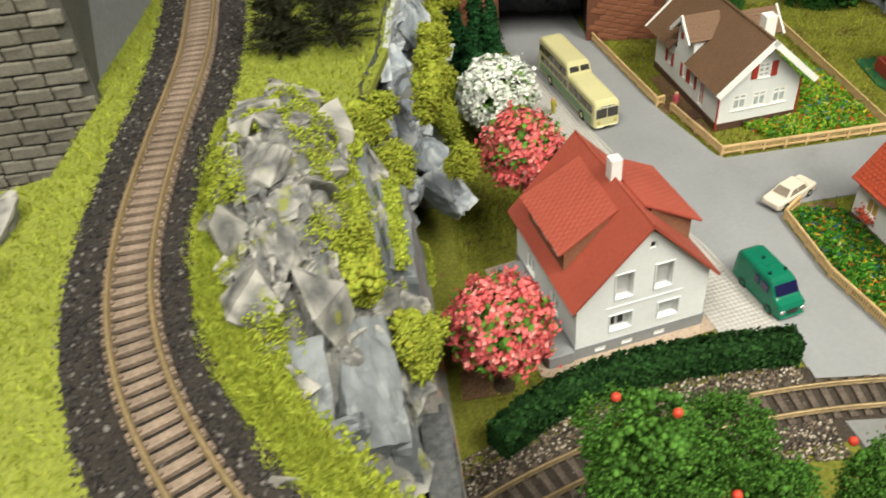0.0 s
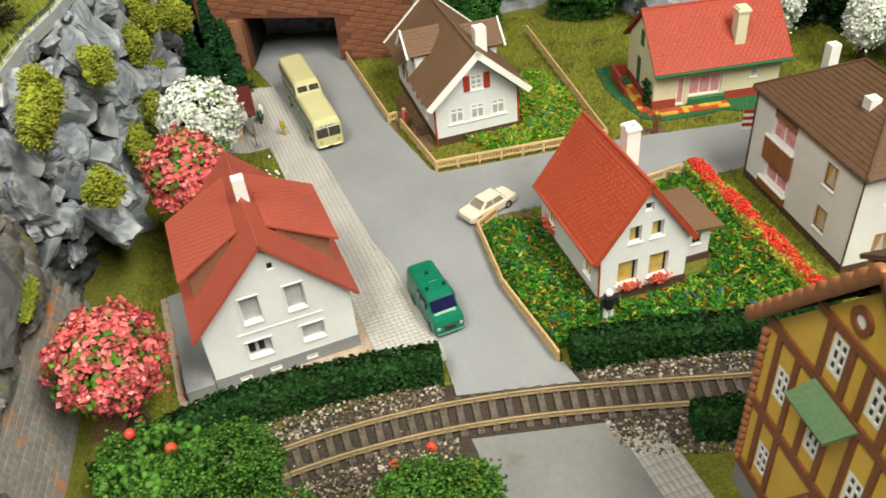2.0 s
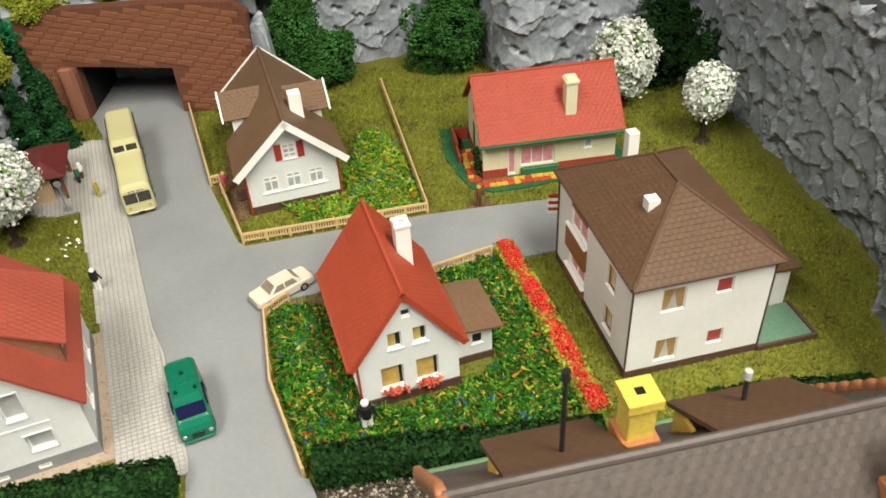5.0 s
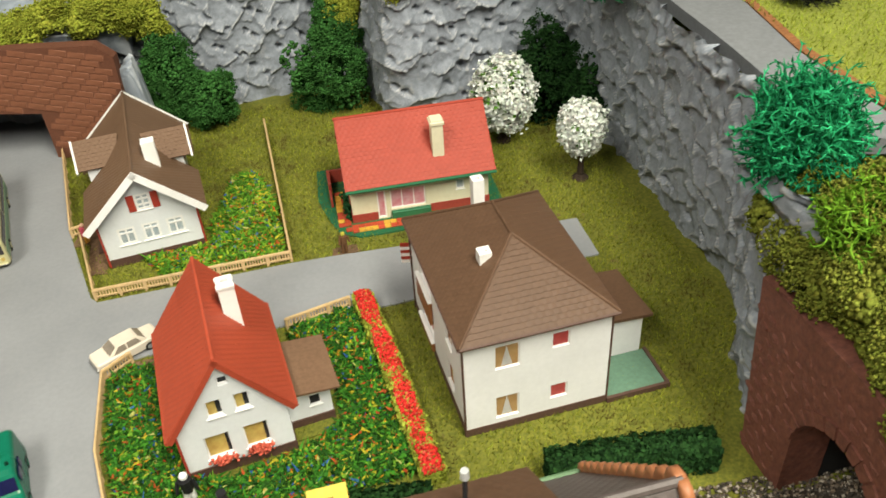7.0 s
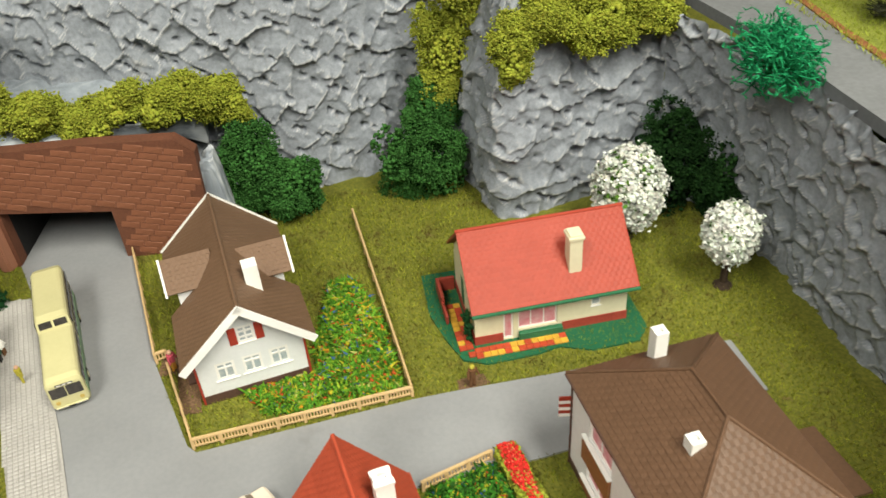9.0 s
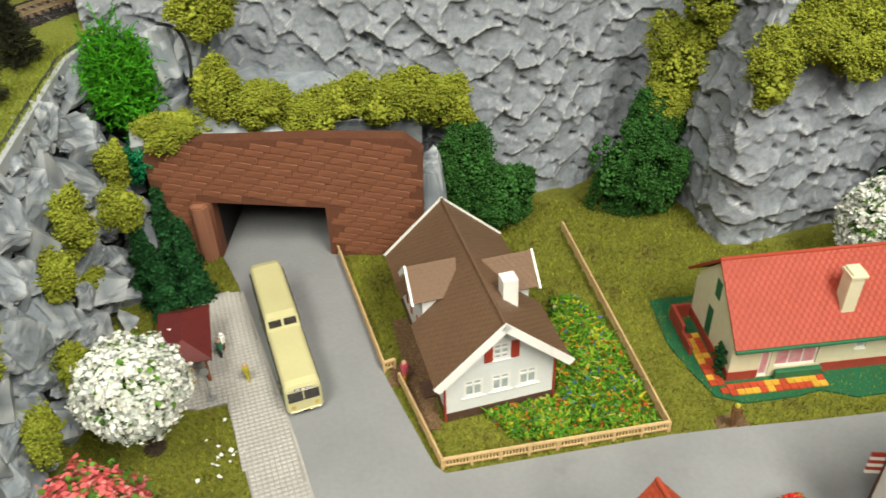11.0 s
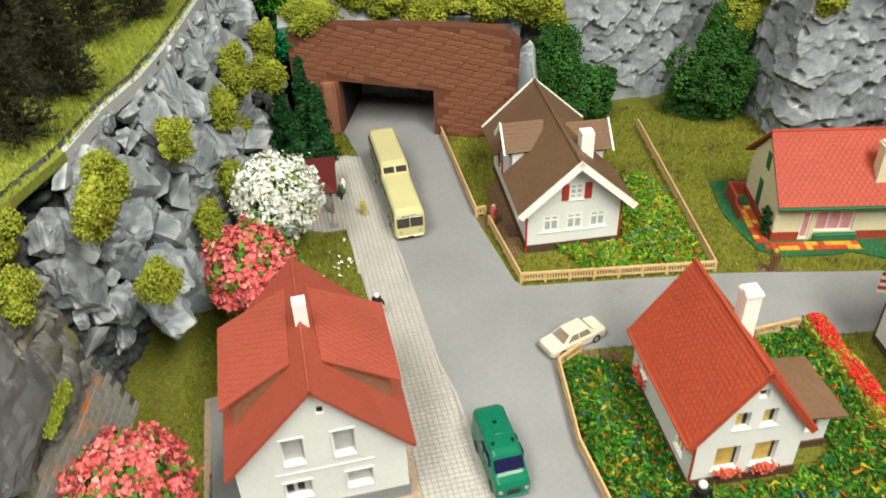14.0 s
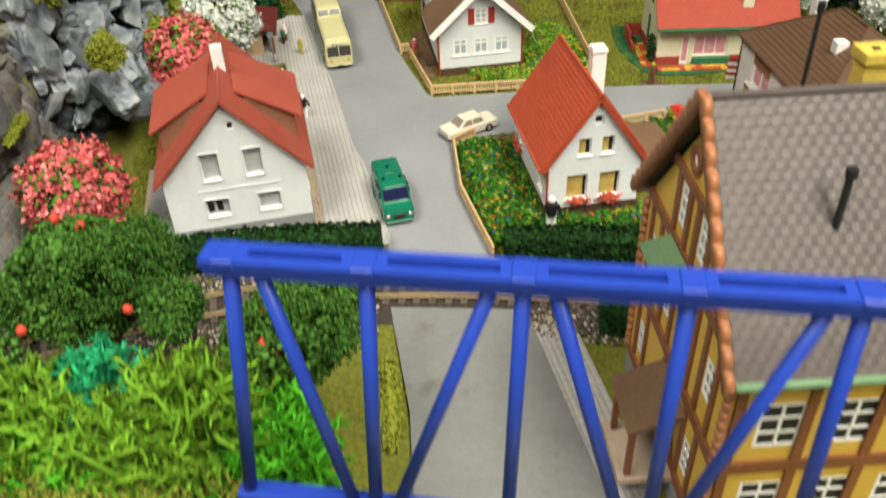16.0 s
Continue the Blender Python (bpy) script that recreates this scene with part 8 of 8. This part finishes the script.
for x, y, z, rx, ry, rz in ((-15.25, 26, 10.93, 2.6, 1.5, 1.4), (-11.96, 26.76, 13.1, 1.7, 1.5, 2.7), (-8.71, 26.17, 12.05, 2.4, 1.6, 1.8), (-5.46, 25.79, 11, 1.9, 1.5, 1.7), (-2.6, 26.19, 11.76, 2.0, 1.5, 1.8), (0.25, 26.12, 11.12, 1.7, 1.5, 1.5), (2.6, 26.19, 11.69, 2.1, 1.6, 2.0), (5.33, 26.2, 10.54, 1.9, 1.5, 2.3), (-11.88, 28.3, 18.94, 2.0, 1.5, 2.2)):
    bush("portal_bush", x, y, z, rx, ry, rz, M_OLIVE, 1700, PB, group="olive bushes on the portal")
RB = "olive-green foam bush hanging down the rock face"
for x, y, z, rx, ry, rz in ((24.34, 25.46, 12.83, 2.9, 1.9, 4.0), (22.83, 25.45, 7.98, 1.9, 1.7, 3.0), (27.14, 17.83, 14.6, 1.5, 1.4, 2.8), (29.83, 17.56, 16.8, 2.8, 1.6, 2.3), (33.68, 17.5, 15.74, 3.0, 1.6, 2.3), (26.06, 23.91, 16.91, 3.0, 2.2, 3.4), (37.57, 17.82, 16.69, 2.8, 1.6, 2.4), (31.88, 18.28, 18.59, 2.8, 1.5, 1.8)):
    bush("hanging_bush", x, y, z, rx, ry, rz, M_OLIVE, 2000, RB, group="olive bushes on the rock face")
GB = "dense dark green foam bush at the foot of the rock face"
for x, y, z, rx, ry, rz in ((6.27, 24.78, 4.78, 2.2, 1.8, 3.4), (9.31, 23.74, 2.53, 2.2, 1.8, 2.6), (4.19, 24.42, 1.77, 1.4, 1.4, 2.0), (20.43, 23.7, 3.39, 3.7, 2.4, 4.4), (21.81, 24.89, 7.2, 2.1, 1.8, 2.8), (39.6, 15.4, 3.2, 3.2, 2.2, 5.2), (42.6, 11.8, 2.9, 2.0, 2.8, 4.4)):
    bush("shrub", x, y, z, rx * 1.12, ry * 1.12, rz * 1.08, M_FOREST if x < 30 else M_HEDGE, 2300, GB, k=18, size=0.12, inner=0.36, group="green shrubs")
for x, y, h, r in ((-16.6, 20.3, 9.2, 1.25), (-18.56, 20.1, 6.6, 1.3), (-15.34, 19.13, 7.2, 1.2), (-17.28, 18.14, 5.0, 1.35)):
    t = thing("cypress", x, y, 0, 0, "slim dark green foam cypress beside the tunnel", "tree", "cypresses")
    bm = bmesh.new()
    cyl(bm, (0, 0, -0.1), (0, 0, h * 0.8), 0.2, 0.08, 6)
    part("trunk", bm, M_BARK, t)
    n = 1400
    u = rng.uniform(0.02, 1, n)
    a = rng.uniform(0, 2 * math.pi, n)
    rad = r * np.clip((1 - u) ** 0.6, 0.06, 1) * (0.75 + 0.2 * np.sin(a * 3 + u * 11) + 0.3 * np.sin(a * 2 - u * 19 + x)) * rng.uniform(0.6, 1.15, n)
    c = np.c_[rad * np.cos(a), rad * np.sin(a), u * h]
    v, f = petals(np.repeat(c, 4, 0) + rng.normal(0, 0.12, (4 * n, 3)), np.repeat(np.c_[np.cos(a), np.sin(a), np.full(n, 0.5)], 4, 0), 0.155)
    cloud("crown", v, f, M_CYPRESS, t)

# dark conifers on the plateau
def conifer(x, y, z, h, r):
    t = thing("conifer", x, y, z, 0, "very dark bottle-brush conifer on the raised meadow", "tree", "conifers")
    bm = bmesh.new()
    cyl(bm, (0, 0, -0.2), (0, 0, h * 0.95), 0.17, 0.04, 6)
    part("trunk", bm, M_BARK, t)
    nb = 250
    u = np.sort(rng.uniform(0.04, 0.97, nb))
    a = rng.uniform(0, 2 * math.pi, nb)
    L = r * (1 - u) ** 0.75 * rng.uniform(0.75, 1.1, nb) + 0.15
    per = 34
    s = rng.uniform(0.1, 1.0, (nb, per))
    ex, ey = np.cos(a)[:, None], np.sin(a)[:, None]
    P = np.stack([ex * L[:, None] * s, ey * L[:, None] * s, (u * h)[:, None] + 0.10 * s * L[:, None]], -1).reshape(-1, 3)
    out = np.stack([np.broadcast_to(ex, s.shape), np.broadcast_to(ey, s.shape), np.full(s.shape, 0.35)], -1).reshape(-1, 3) + rng.normal(size=(nb * per, 3)) * 0.6
    v, f = blades(P, out, 0.55, 0.035)
    cloud("needles", v, f, M_NEEDLE, t)
for x, y, h, r in ((-28.4, -5.0, 7.0, 2.2), (-32.0, -4.9, 4.6, 1.6), (-27.7, 0.6, 6.2, 2.1), (-33.4, 7.6, 6.4, 1.9), (-28.8, 8.9, 7.0, 2.1), (-26.3, 12.9, 6.5, 2.0), (-31.2, 3.0, 6.4, 2.0), (-26.2, 21.7, 5.0, 1.7), (-24.9, 28.0, 4.4, 1.5)):
    conifer(x, y, 16.0, h * 1.1, r * 1.12)
for x, y, h, r in ((49.94, -4.86, 5, 2.0), (52.69, 2.02, 6, 2.3), (55.2, -2.51, 6.5, 2.4), (51.97, 8.63, 6, 2.2), (56.35, -10.64, 6.5, 2.3)):
    conifer(x, y, 16.2, h, r)

# hedges
def hedge(pts, w, h, m, n, label, size=0.17, z0=0.0, top=None):
    line = resample(smooth_line(pts, 3), 0.1)
    d = np.gradient(line, axis=0)
    d /= np.linalg.norm(d, axis=1)[:, None]
    nr = np.stack([-d[:, 1], d[:, 0]], 1)
    hd = thing("hedge", 0, 0, z0, 0, label, "hedge", "hedges")
    prof = [(-w * 0.42, 0.0), (-w * 0.42, h * 0.9), (w * 0.42, h * 0.9), (w * 0.42, 0.0)]
    V = np.stack([np.c_[line + nr * a, np.full(len(line), b)] for a, b in prof], 1).reshape(-1, 3)
    I = np.arange(len(line) * 4).reshape(-1, 4)
    F = np.concatenate([np.stack([I[:-1, k], I[1:, k], I[1:, (k + 1) % 4], I[:-1, (k + 1) % 4]], -1) for k in range(4)])
    F = np.concatenate([F, I[:1], I[-1:]])
    cloud("core", V, F, m, hd)
    k = rng.integers(0, len(line), n)
    s = rng.uniform(0, 2 * h + w, n)
    off = np.where(s < h, -w / 2, np.where(s < h + w, s - h - w / 2, w / 2))
    zz = np.where(s < h, s, np.where(s < h + w, h, 2 * h + w - s))
    e = rng.random(n) < 0.12
    k = np.where(e, np.where(rng.random(n) < 0.5, 0, len(line) - 1), k)
    off = np.where(e, rng.uniform(-w / 2, w / 2, n), off)
    zz = np.where(e, rng.uniform(0, h, n), zz)
    p = np.c_[line[k] + nr[k] * (off + rng.normal(0, 0.06, n))[:, None], np.clip(zz + rng.normal(0, 0.06, n), 0.03, None)]
    out = np.c_[nr[k] * (off / w * 2)[:, None], (zz / h) - 0.2] + 1e-3
    v, f = petals(p, out, size)
    cloud("leaves", v, f, m, hd, kind="stuff")
    if top:
        kk = rng.integers(0, len(line), n)
        o = rng.uniform(-w / 2, w / 2, n)
        q = np.c_[line[kk] + nr[kk] * o[:, None], h + rng.uniform(-0.12, 0.28, n) - 0.8 * (o / w) ** 2 + 0.12 * np.sin(kk * 0.13)]
        v, f = crumbs(q, rng.uniform(0.06, 0.12, n))
        cloud("flower_cover", v, f, top, hd, "bright red flowers on top", kind="stuff")
hedge([(-22.65, -24.79), (-19.01, -22.31), (-14.33, -21.15), (-8.82, -20.89), (-4.05, -21.25)], 1.5, 1.95, M_HEDGE, 9000, "clipped dark green foam hedge along the railway")
hedge([(3.49, -22.41), (7.7, -22.68), (12.81, -23.46), (18.91, -24.24)], 1.5, 1.9, M_HEDGE, 8000, "clipped dark green foam hedge along the railway")
hedge([(25.35, -24.02), (29.96, -24.41), (34.37, -25.21)], 1.5, 1.8, M_HEDGE, 5000, "clipped dark green foam hedge near the arch")
hedge([(7.86, -28.85), (10.93, -29.33), (15.02, -29.91)], 1.4, 1.8, M_HEDGE, 4000, "clipped dark green foam hedge beside the town house")
hedge([(18.3, -6.34), (18.86, -11.81), (19.25, -18.81), (19.5, -22.32)], 1.15, 0.95, M_OLIVE, 6000, "low hedge covered with bright red flowers", top=M_REDHEDGE)

# lichen bushes of curly strands
def strands(name, x, y, z, rx, ry, rz, m, n, label, thick=0.075, seg=7, step=0.4, up=0.5, curl=0.5):
    b = thing(name, x, y, z, 0, label, "bush", "lichen bushes")
    vs, fs, k, tips, ways = [], [], 0, [], []
    for _ in range(n):
        d = rng.normal(size=3)
        d /= np.linalg.norm(d)
        p = d * rng.uniform(0.1, 0.75) * np.array([rx, ry, rz])
        way = d + np.array([0, 0, up])
        prev, limit = None, rng.uniform(0.75, 1.3)
        for s in range(seg):
            way = way + rng.normal(size=3) * curl
            way /= np.linalg.norm(way)
            a = np.cross(way, (0.3, 0.2, 0.9))
            a /= np.linalg.norm(a) + 1e-6
            c = np.cross(way, a)
            t = thick * (1 - 0.6 * s / seg)
            ringp = [p + t * (a * math.cos(q) + c * math.sin(q)) for q in (0, 2.09, 4.19)]
            vs += ringp
            if prev is not None:
                for i in range(3):
                    fs.append((prev + i, prev + (i + 1) % 3, k + (i + 1) % 3, k + i))
            prev = k
            k += 3
            if s > 1:
                tips += [p, p]
                ways += [way + rng.normal(size=3) * 0.9, way + rng.normal(size=3) * 0.9]
            p = p + way * step
            q = p / np.array([rx, ry, rz])
            l = np.linalg.norm(q)
            if l > limit:
                p = p * limit / l
    v, f = blades(np.array(tips), np.array(ways), 0.36, 0.06)
    fs = np.array(fs)
    tri = np.concatenate([fs[:, [0, 1, 2]], fs[:, [0, 2, 3]]])
    cloud("foliage", *join((np.array(vs), tri), (v, f)), m, b)
strands("lichen_bush", -18.57, 27.49, 14.59, 2.8, 1.9, 5.4, M_LIME, 620, "bright green tangled lichen bush in the rock corner")
strands("lichen_bush", -18.26, 26.44, 8.12, 1.5, 1.2, 1.8, M_EMERALD, 160, "dark green tangled lichen bush in the rock corner")
strands("lichen_bush", 38.78, -21.1, 16.9, 2.5, 3.0, 3.7, M_EMERALD, 900, "emerald tangled lichen bush on top of the rock wall")
strands("lichen_bush", 40.6, 5.4, 16.8, 2.3, 4.0, 2.4, M_EMERALD, 300, "emerald tangled lichen bush on the ledge")
strands("lichen_bush", 38.63, -26.15, 15.5, 1.8, 2.6, 2.0, M_YLIME, 220, "yellow-green tangled lichen bush above the arch")
AB = "olive-green foam bush on top of the railway arch, in a darker tone"
for x, y, z, rx, ry, rz in ((38.03, -23.81, 12.82, 1.4, 1.9, 1.8), (38.06, -26.07, 12.36, 1.6, 2.1, 2.0), (38.11, -28.71, 12.73, 1.7, 2.1, 2.2), (37.82, -31.41, 11.58, 1.6, 2.1, 2.0), (37.97, -34.48, 11.25, 1.8, 2.4, 2.2), (39.82, -24.92, 14.85, 1.9, 2.4, 2.0), (40.07, -27.97, 15.12, 2.0, 2.4, 2.2), (40.11, -31.26, 14.39, 2.0, 2.4, 2.2), (41.92, -26.44, 16.88, 2.2, 2.6, 1.6), (39.17, -22.18, 14.99, 1.5, 1.6, 1.6), (38, -22.84, 11.57, 1.0, 1.0, 1.3), (38.41, -21.24, 13.26, 1.4, 1.6, 2.0)):
    bush("arch_bush", x, y, z, rx, ry, rz, M_OLIVE_D, 1500, AB, group="olive bushes on the arch")

# apple trees and ferns in front
def apple_tree(x, y, h, r, seed, apples):
    t = thing("apple_tree", x, y, 0, 0, "leafy green apple tree with a few red apples", "tree", "apple trees")
    bm = bmesh.new()
    cyl(bm, (0, 0, -0.1), (0, 0, h * 0.5), 0.45, 0.3, 8)
    for k in range(7):
        a = k * 0.9 + seed
        cyl(bm, (0, 0, h * 0.4), (r * 0.6 * math.cos(a), r * 0.6 * math.sin(a), h * (0.6 + 0.05 * (k % 3))), 0.2, 0.07, 6)
    part("trunk", bm, M_BARK, t)
    v, f = clumps((r, r, r * 0.85), 15, 0.42, 3.4, 40, 0.22, 0.085)
    cloud("crown", v + np.array([0, 0, h - r * 0.75]), f, M_APPLE, t)
    p, d = lumps((0, 0, h - r * 0.75), (r * 1.05, r * 1.05, r * 0.9), 26, apples, 0.36)
    for c in p:
        bm = bmesh.new()
        ball(bm, c, 0.24, 8)
        part("apple", bm, M_APPLERED, t, smooth=True)
apple_tree(-16.25, -32.16, 10.51, 3.5, 1, 4)
apple_tree(-7.0, -35.3, 9.4, 3.0, 2, 9)
apple_tree(-12.16, -34.06, 8.67, 1.5, 3, 4)
apple_tree(-20.37, -37.09, 8.45, 2.6, 4, 2)
for x, y, z, r, m, n in ((-14.42, -42.96, 9.73, 2.5, M_YLIME, 420), (-9.42, -42.85, 9.96, 2.5, M_YLIME, 420), (-12.49, -41.26, 10.48, 1.4, M_EMERALD, 130), (-6.9, -43.06, 8.21, 2.2, M_LIME, 380), (-11.35, -44.14, 9.11, 2.5, M_YLIME, 420), (-17.17, -43.56, 8.87, 2.5, M_LIME, 380), (-8.34, -44.17, 6.63, 1.8, M_EMERALD, 240), (-13.39, -44.82, 8.54, 2.3, M_LIME, 360)):
    strands("lichen_bush", x, y, z, r, r, r * 0.9, m, int(n * 0.62), "bright green plastic lichen bush in front of the apple trees" if m is not M_EMERALD else "emerald plastic lichen bush in front of the apple trees", thick=0.16, up=0.7, curl=0.33)
bush("turf_mound", -14.05, -47.03, 9.25, 6.5, 3.0, 2.4, M_MOUND, 4000, "olive-green turf mound at the front edge", k=24)
bush("leafy_shrub", 33.47, -35.26, 3.82, 3.0, 2.8, 3.2, M_LEAFY, 1500, "bright leafy green shrub in front of the railway arch", k=20)
bush("low_shrub", -3.6, -33.7, 0.3, 0.5, 2.6, 0.45, M_OLIVE, 1300, "low olive shrub at the road edge")
bm = bmesh.new()
prism(bm, [(-24, -40.5), (-6.2, -41.5), (-5.4, -47), (-24, -52)], -0.1, 7.6)
tagged(part("front_bank", bm, M_TURF), "turf-covered bank under the ferns at the front", "ground", kind="structure")
for i in range(7):
    tagged(rock(-6.0 + rr.uniform(-0.8, 0.5), -42 - i * 0.7, 1.0 + rr.uniform(0, 4), 0.9, 0.9, 1.1, i * 40, i * 70, 0, i, None), "small grey rock at the foot of the front bank", "rock", "bank rocks")

# ---------------------------------------------------------------- blue truss in front
truss = thing("truss_girder", -5.67, -46.53, 1.5, -11.3, "bright blue plastic lattice girder of a model crane", "girder")
zt, zb, NP = 17.95, 9.4, 6
TOPS = [0.0] + [3.1 + 3.42 * i for i in range(NP)]
FEET = [-1.05 + 3.66 * i for i in range(NP + 1)]
LT = TOPS[-1]
bm = bmesh.new()
slots = [(TOPS[i] + 0.5, -0.12, TOPS[i + 1] - 0.5, 0.12) for i in range(NP)]
wall_mesh(bm, Matrix(((1, 0, 0, 0), (0, 1, 0, 0), (0, 0, 1, zt + 0.12), (0, 0, 0, 1))), [(-0.55, -0.38), (LT, -0.38), (LT, 0.38), (-0.55, 0.38)], slots, 0.2)
part("top_chord", bm, M_BLUE, truss)
part("web", boxes(((-0.55, -0.3, zt - 0.42), (LT, 0.3, zt - 0.13)), bevel=0.06), M_BLUE, truss)
part("bottom_chord", boxes(((FEET[0] - 0.3, -0.3, zb - 0.25), (FEET[-1], 0.3, zb + 0.2)), bevel=0.05), M_BLUE, truss)
for i in range(NP + 1):
    bm = bmesh.new()
    cyl(bm, (FEET[i], 0, zb), (TOPS[i], 0, zt - 0.3), 0.19, n=10)
    part("post", bm, M_BLUE, truss, smooth=True)
    bm = bmesh.new()
    box(bm, (TOPS[i] - 0.28, -0.4, zt - 0.1), (TOPS[i] + 0.28, 0.4, zt + 0.16), bevel=0.05)
    part("gusset", bm, M_BLUE, truss)
    if i < NP:
        bm = bmesh.new()
        a, b = (TOPS[i] + 0.65, FEET[i + 1] - 0.6) if i % 2 == 0 else (TOPS[i + 1] - 0.65, FEET[i] + 0.6)
        cyl(bm, (a, 0, zt - 0.3), (b, 0, zb), 0.18, n=10)
        part("diagonal", bm, M_BLUE, truss, smooth=True)
for x in (-0.6, LT - 0.5):
    part("leg", boxes(((x - 0.4, -0.4, -1.7), (x + 0.4, 0.4, zb - 0.26)), bevel=0.05), M_BLUE, truss)

# ---------------------------------------------------------------- flower beds, soil patches, turf fibres
def scatter(poly, n):
    P = np.asarray(poly)
    x, y = rng.uniform(P[:, 0].min(), P[:, 0].max(), n * 3), rng.uniform(P[:, 1].min(), P[:, 1].max(), n * 3)
    ok = inside(poly, x, y)
    return np.c_[x[ok], y[ok]][:n]

BED1 = [(3.26, 3.75), (4.64, 1.48), (7.1, 0.59), (13.58, 0.6), (13.58, 7.98), (12.43, 13.28), (10.41, 13.48), (9.49, 9.95), (8.55, 7.5), (8.23, 4.05)]
BED2 = [(1.52, -8.77), (2.83, -8.07), (5.3, -8.9), (6.1, -12.85), (6.6, -18.2), (8.62, -18.85), (12.87, -18.13), (15.46, -16.41), (15.43, -11.82), (13.29, -11.32), (12.99, -7.73), (17.61, -6.73), (18.18, -12.81), (19.13, -21.22), (12.77, -21.85), (4.59, -21.29), (3.15, -21.1), (1.77, -14.87)]
for i, (poly, n, lab) in enumerate(((BED1, 9000, "dense flower bed with coloured blossoms beside the brown-roofed house"), (BED2, 20000, "dense flower garden with coloured blossoms round the small house"))):
    p = scatter(poly, n)
    c = np.c_[p, rng.uniform(0.0, 0.42, len(p))]
    h = len(p) * 2 // 5
    v1 = crumbs(c[:h], rng.uniform(0.12, 0.24, h), 0.32, 0.45)
    v2 = blades(c[h:], rng.normal(size=(len(p) - h, 3)) * np.array([1, 1, 0.4]), 0.62, 0.11)
    tagged(cloud("flower_bed", *join(v1, v2), M_FLOWERBED if i else M_FLOWERBED_Y), lab, "flower bed", kind="stuff")
SOILS = (([(-0.91, 3.24), (0.52, 3.05), (0.27, 13.87), (-1.36, 13.87)], "bare brown soil strip beside the house wall"), ([(-2.44, 7.38), (-0.6, 7.19), (0.17, 9.36), (-2.07, 9.16)], "brown soil at the garden gate"),
                  ([(2.92, -7.37), (5.47, -7.46), (5.31, -9.25), (3.98, -9.06)], "brown gravel patch at the garden corner"), ([(17.03, -0.49), (19.23, -0.3), (19, 0.69), (17.2, 0.6)], "brown soil patch at the side street"),
                  ([(-24.09, -20.75), (-21.14, -20.72), (-20.97, -18.69), (-23.92, -18.53)], "brown soil under the blossom tree"))
for poly, lab in SOILS:
    bm = bmesh.new()
    prism(bm, poly, -0.15, -0.06 + 0.006 * (int(abs(poly[0][0]) * 10) % 7))
    tagged(part("soil_patch", bm, M_SOIL), lab, "soil", kind="structure")
LAWN = [(-22.5, -26), (-22.5, 26), (3, 24), (3, 26.5), (24, 26), (26, 17), (41, 16), (42, -16), (34, -26), (20, -27), (-4, -23)]
p = scatter(LAWN, 120000)
ok = ~inside(ROAD, p[:, 0], p[:, 1]) & ~inside(PAVE, p[:, 0], p[:, 1]) & ~inside(BED2, p[:, 0], p[:, 1])
for poly, lab in SOILS:
    ok &= ~inside(poly, p[:, 0], p[:, 1]) | (rng.random(len(p)) < 0.2)
p = p[ok]
v, f = blades(np.c_[p, np.full(len(p), -0.14)], np.c_[rng.normal(0, 0.5, (len(p), 2)), np.ones(len(p))], 0.36, 0.04)
tagged(cloud("turf_fibres", v, f, M_TURF_BLADE), "short olive and brown turf fibres", "grass", kind="stuff")
p = scatter([(-45, -50), (-21, -50), (-21, 32), (-45, 32)], 60000)
dl = np.min(np.linalg.norm(p[:, None] - UPPER[::25][None], axis=2), axis=1)
ok = inside(PLATEAU, p[:, 0], p[:, 1]) & (dl > 3.0)
p = p[ok]
v, f = blades(np.c_[p, np.full(len(p), 15.95)], np.c_[rng.normal(0, 0.55, (len(p), 2)), np.ones(len(p))], 0.42, 0.045)
tagged(cloud("meadow_fibres", v, f, M_MEADOW_BLADE), "bright yellow-green meadow fibres", "grass", kind="stuff")
p = scatter([(44.6, -40), (60, -40), (60, 18), (47.4, 18), (46.4, 0)], 14000)
v, f = blades(np.c_[p, np.full(len(p), 16.2)], np.c_[rng.normal(0, 0.55, (len(p), 2)), np.ones(len(p))], 0.42, 0.045)
tagged(cloud("meadow_fibres", v, f, M_MEADOW_BLADE), "yellow-green meadow fibres beyond the ledge", "grass", kind="stuff")

# fallen petals on the turf
p = np.concatenate([rng.normal((-13.0, 3.6), (0.7, 1.1), (16, 2)), rng.normal((-17.8, -16.5), (1.6, 2.6), (14, 2))])
v, f = petals(np.c_[p, np.full(len(p), 0.12)], np.tile((0.0, 0.0, 1.0), (len(p), 1)), 0.16)
half = f.shape[0] * 16 // 30
tagged(cloud("fallen_petals", v, f[:half], M_WHITE), "fallen white petals on the turf", "petals", kind="stuff")
tagged(cloud("fallen_petals", v, f[half:], M_PINK), "fallen red petals on the turf", "petals", kind="stuff")
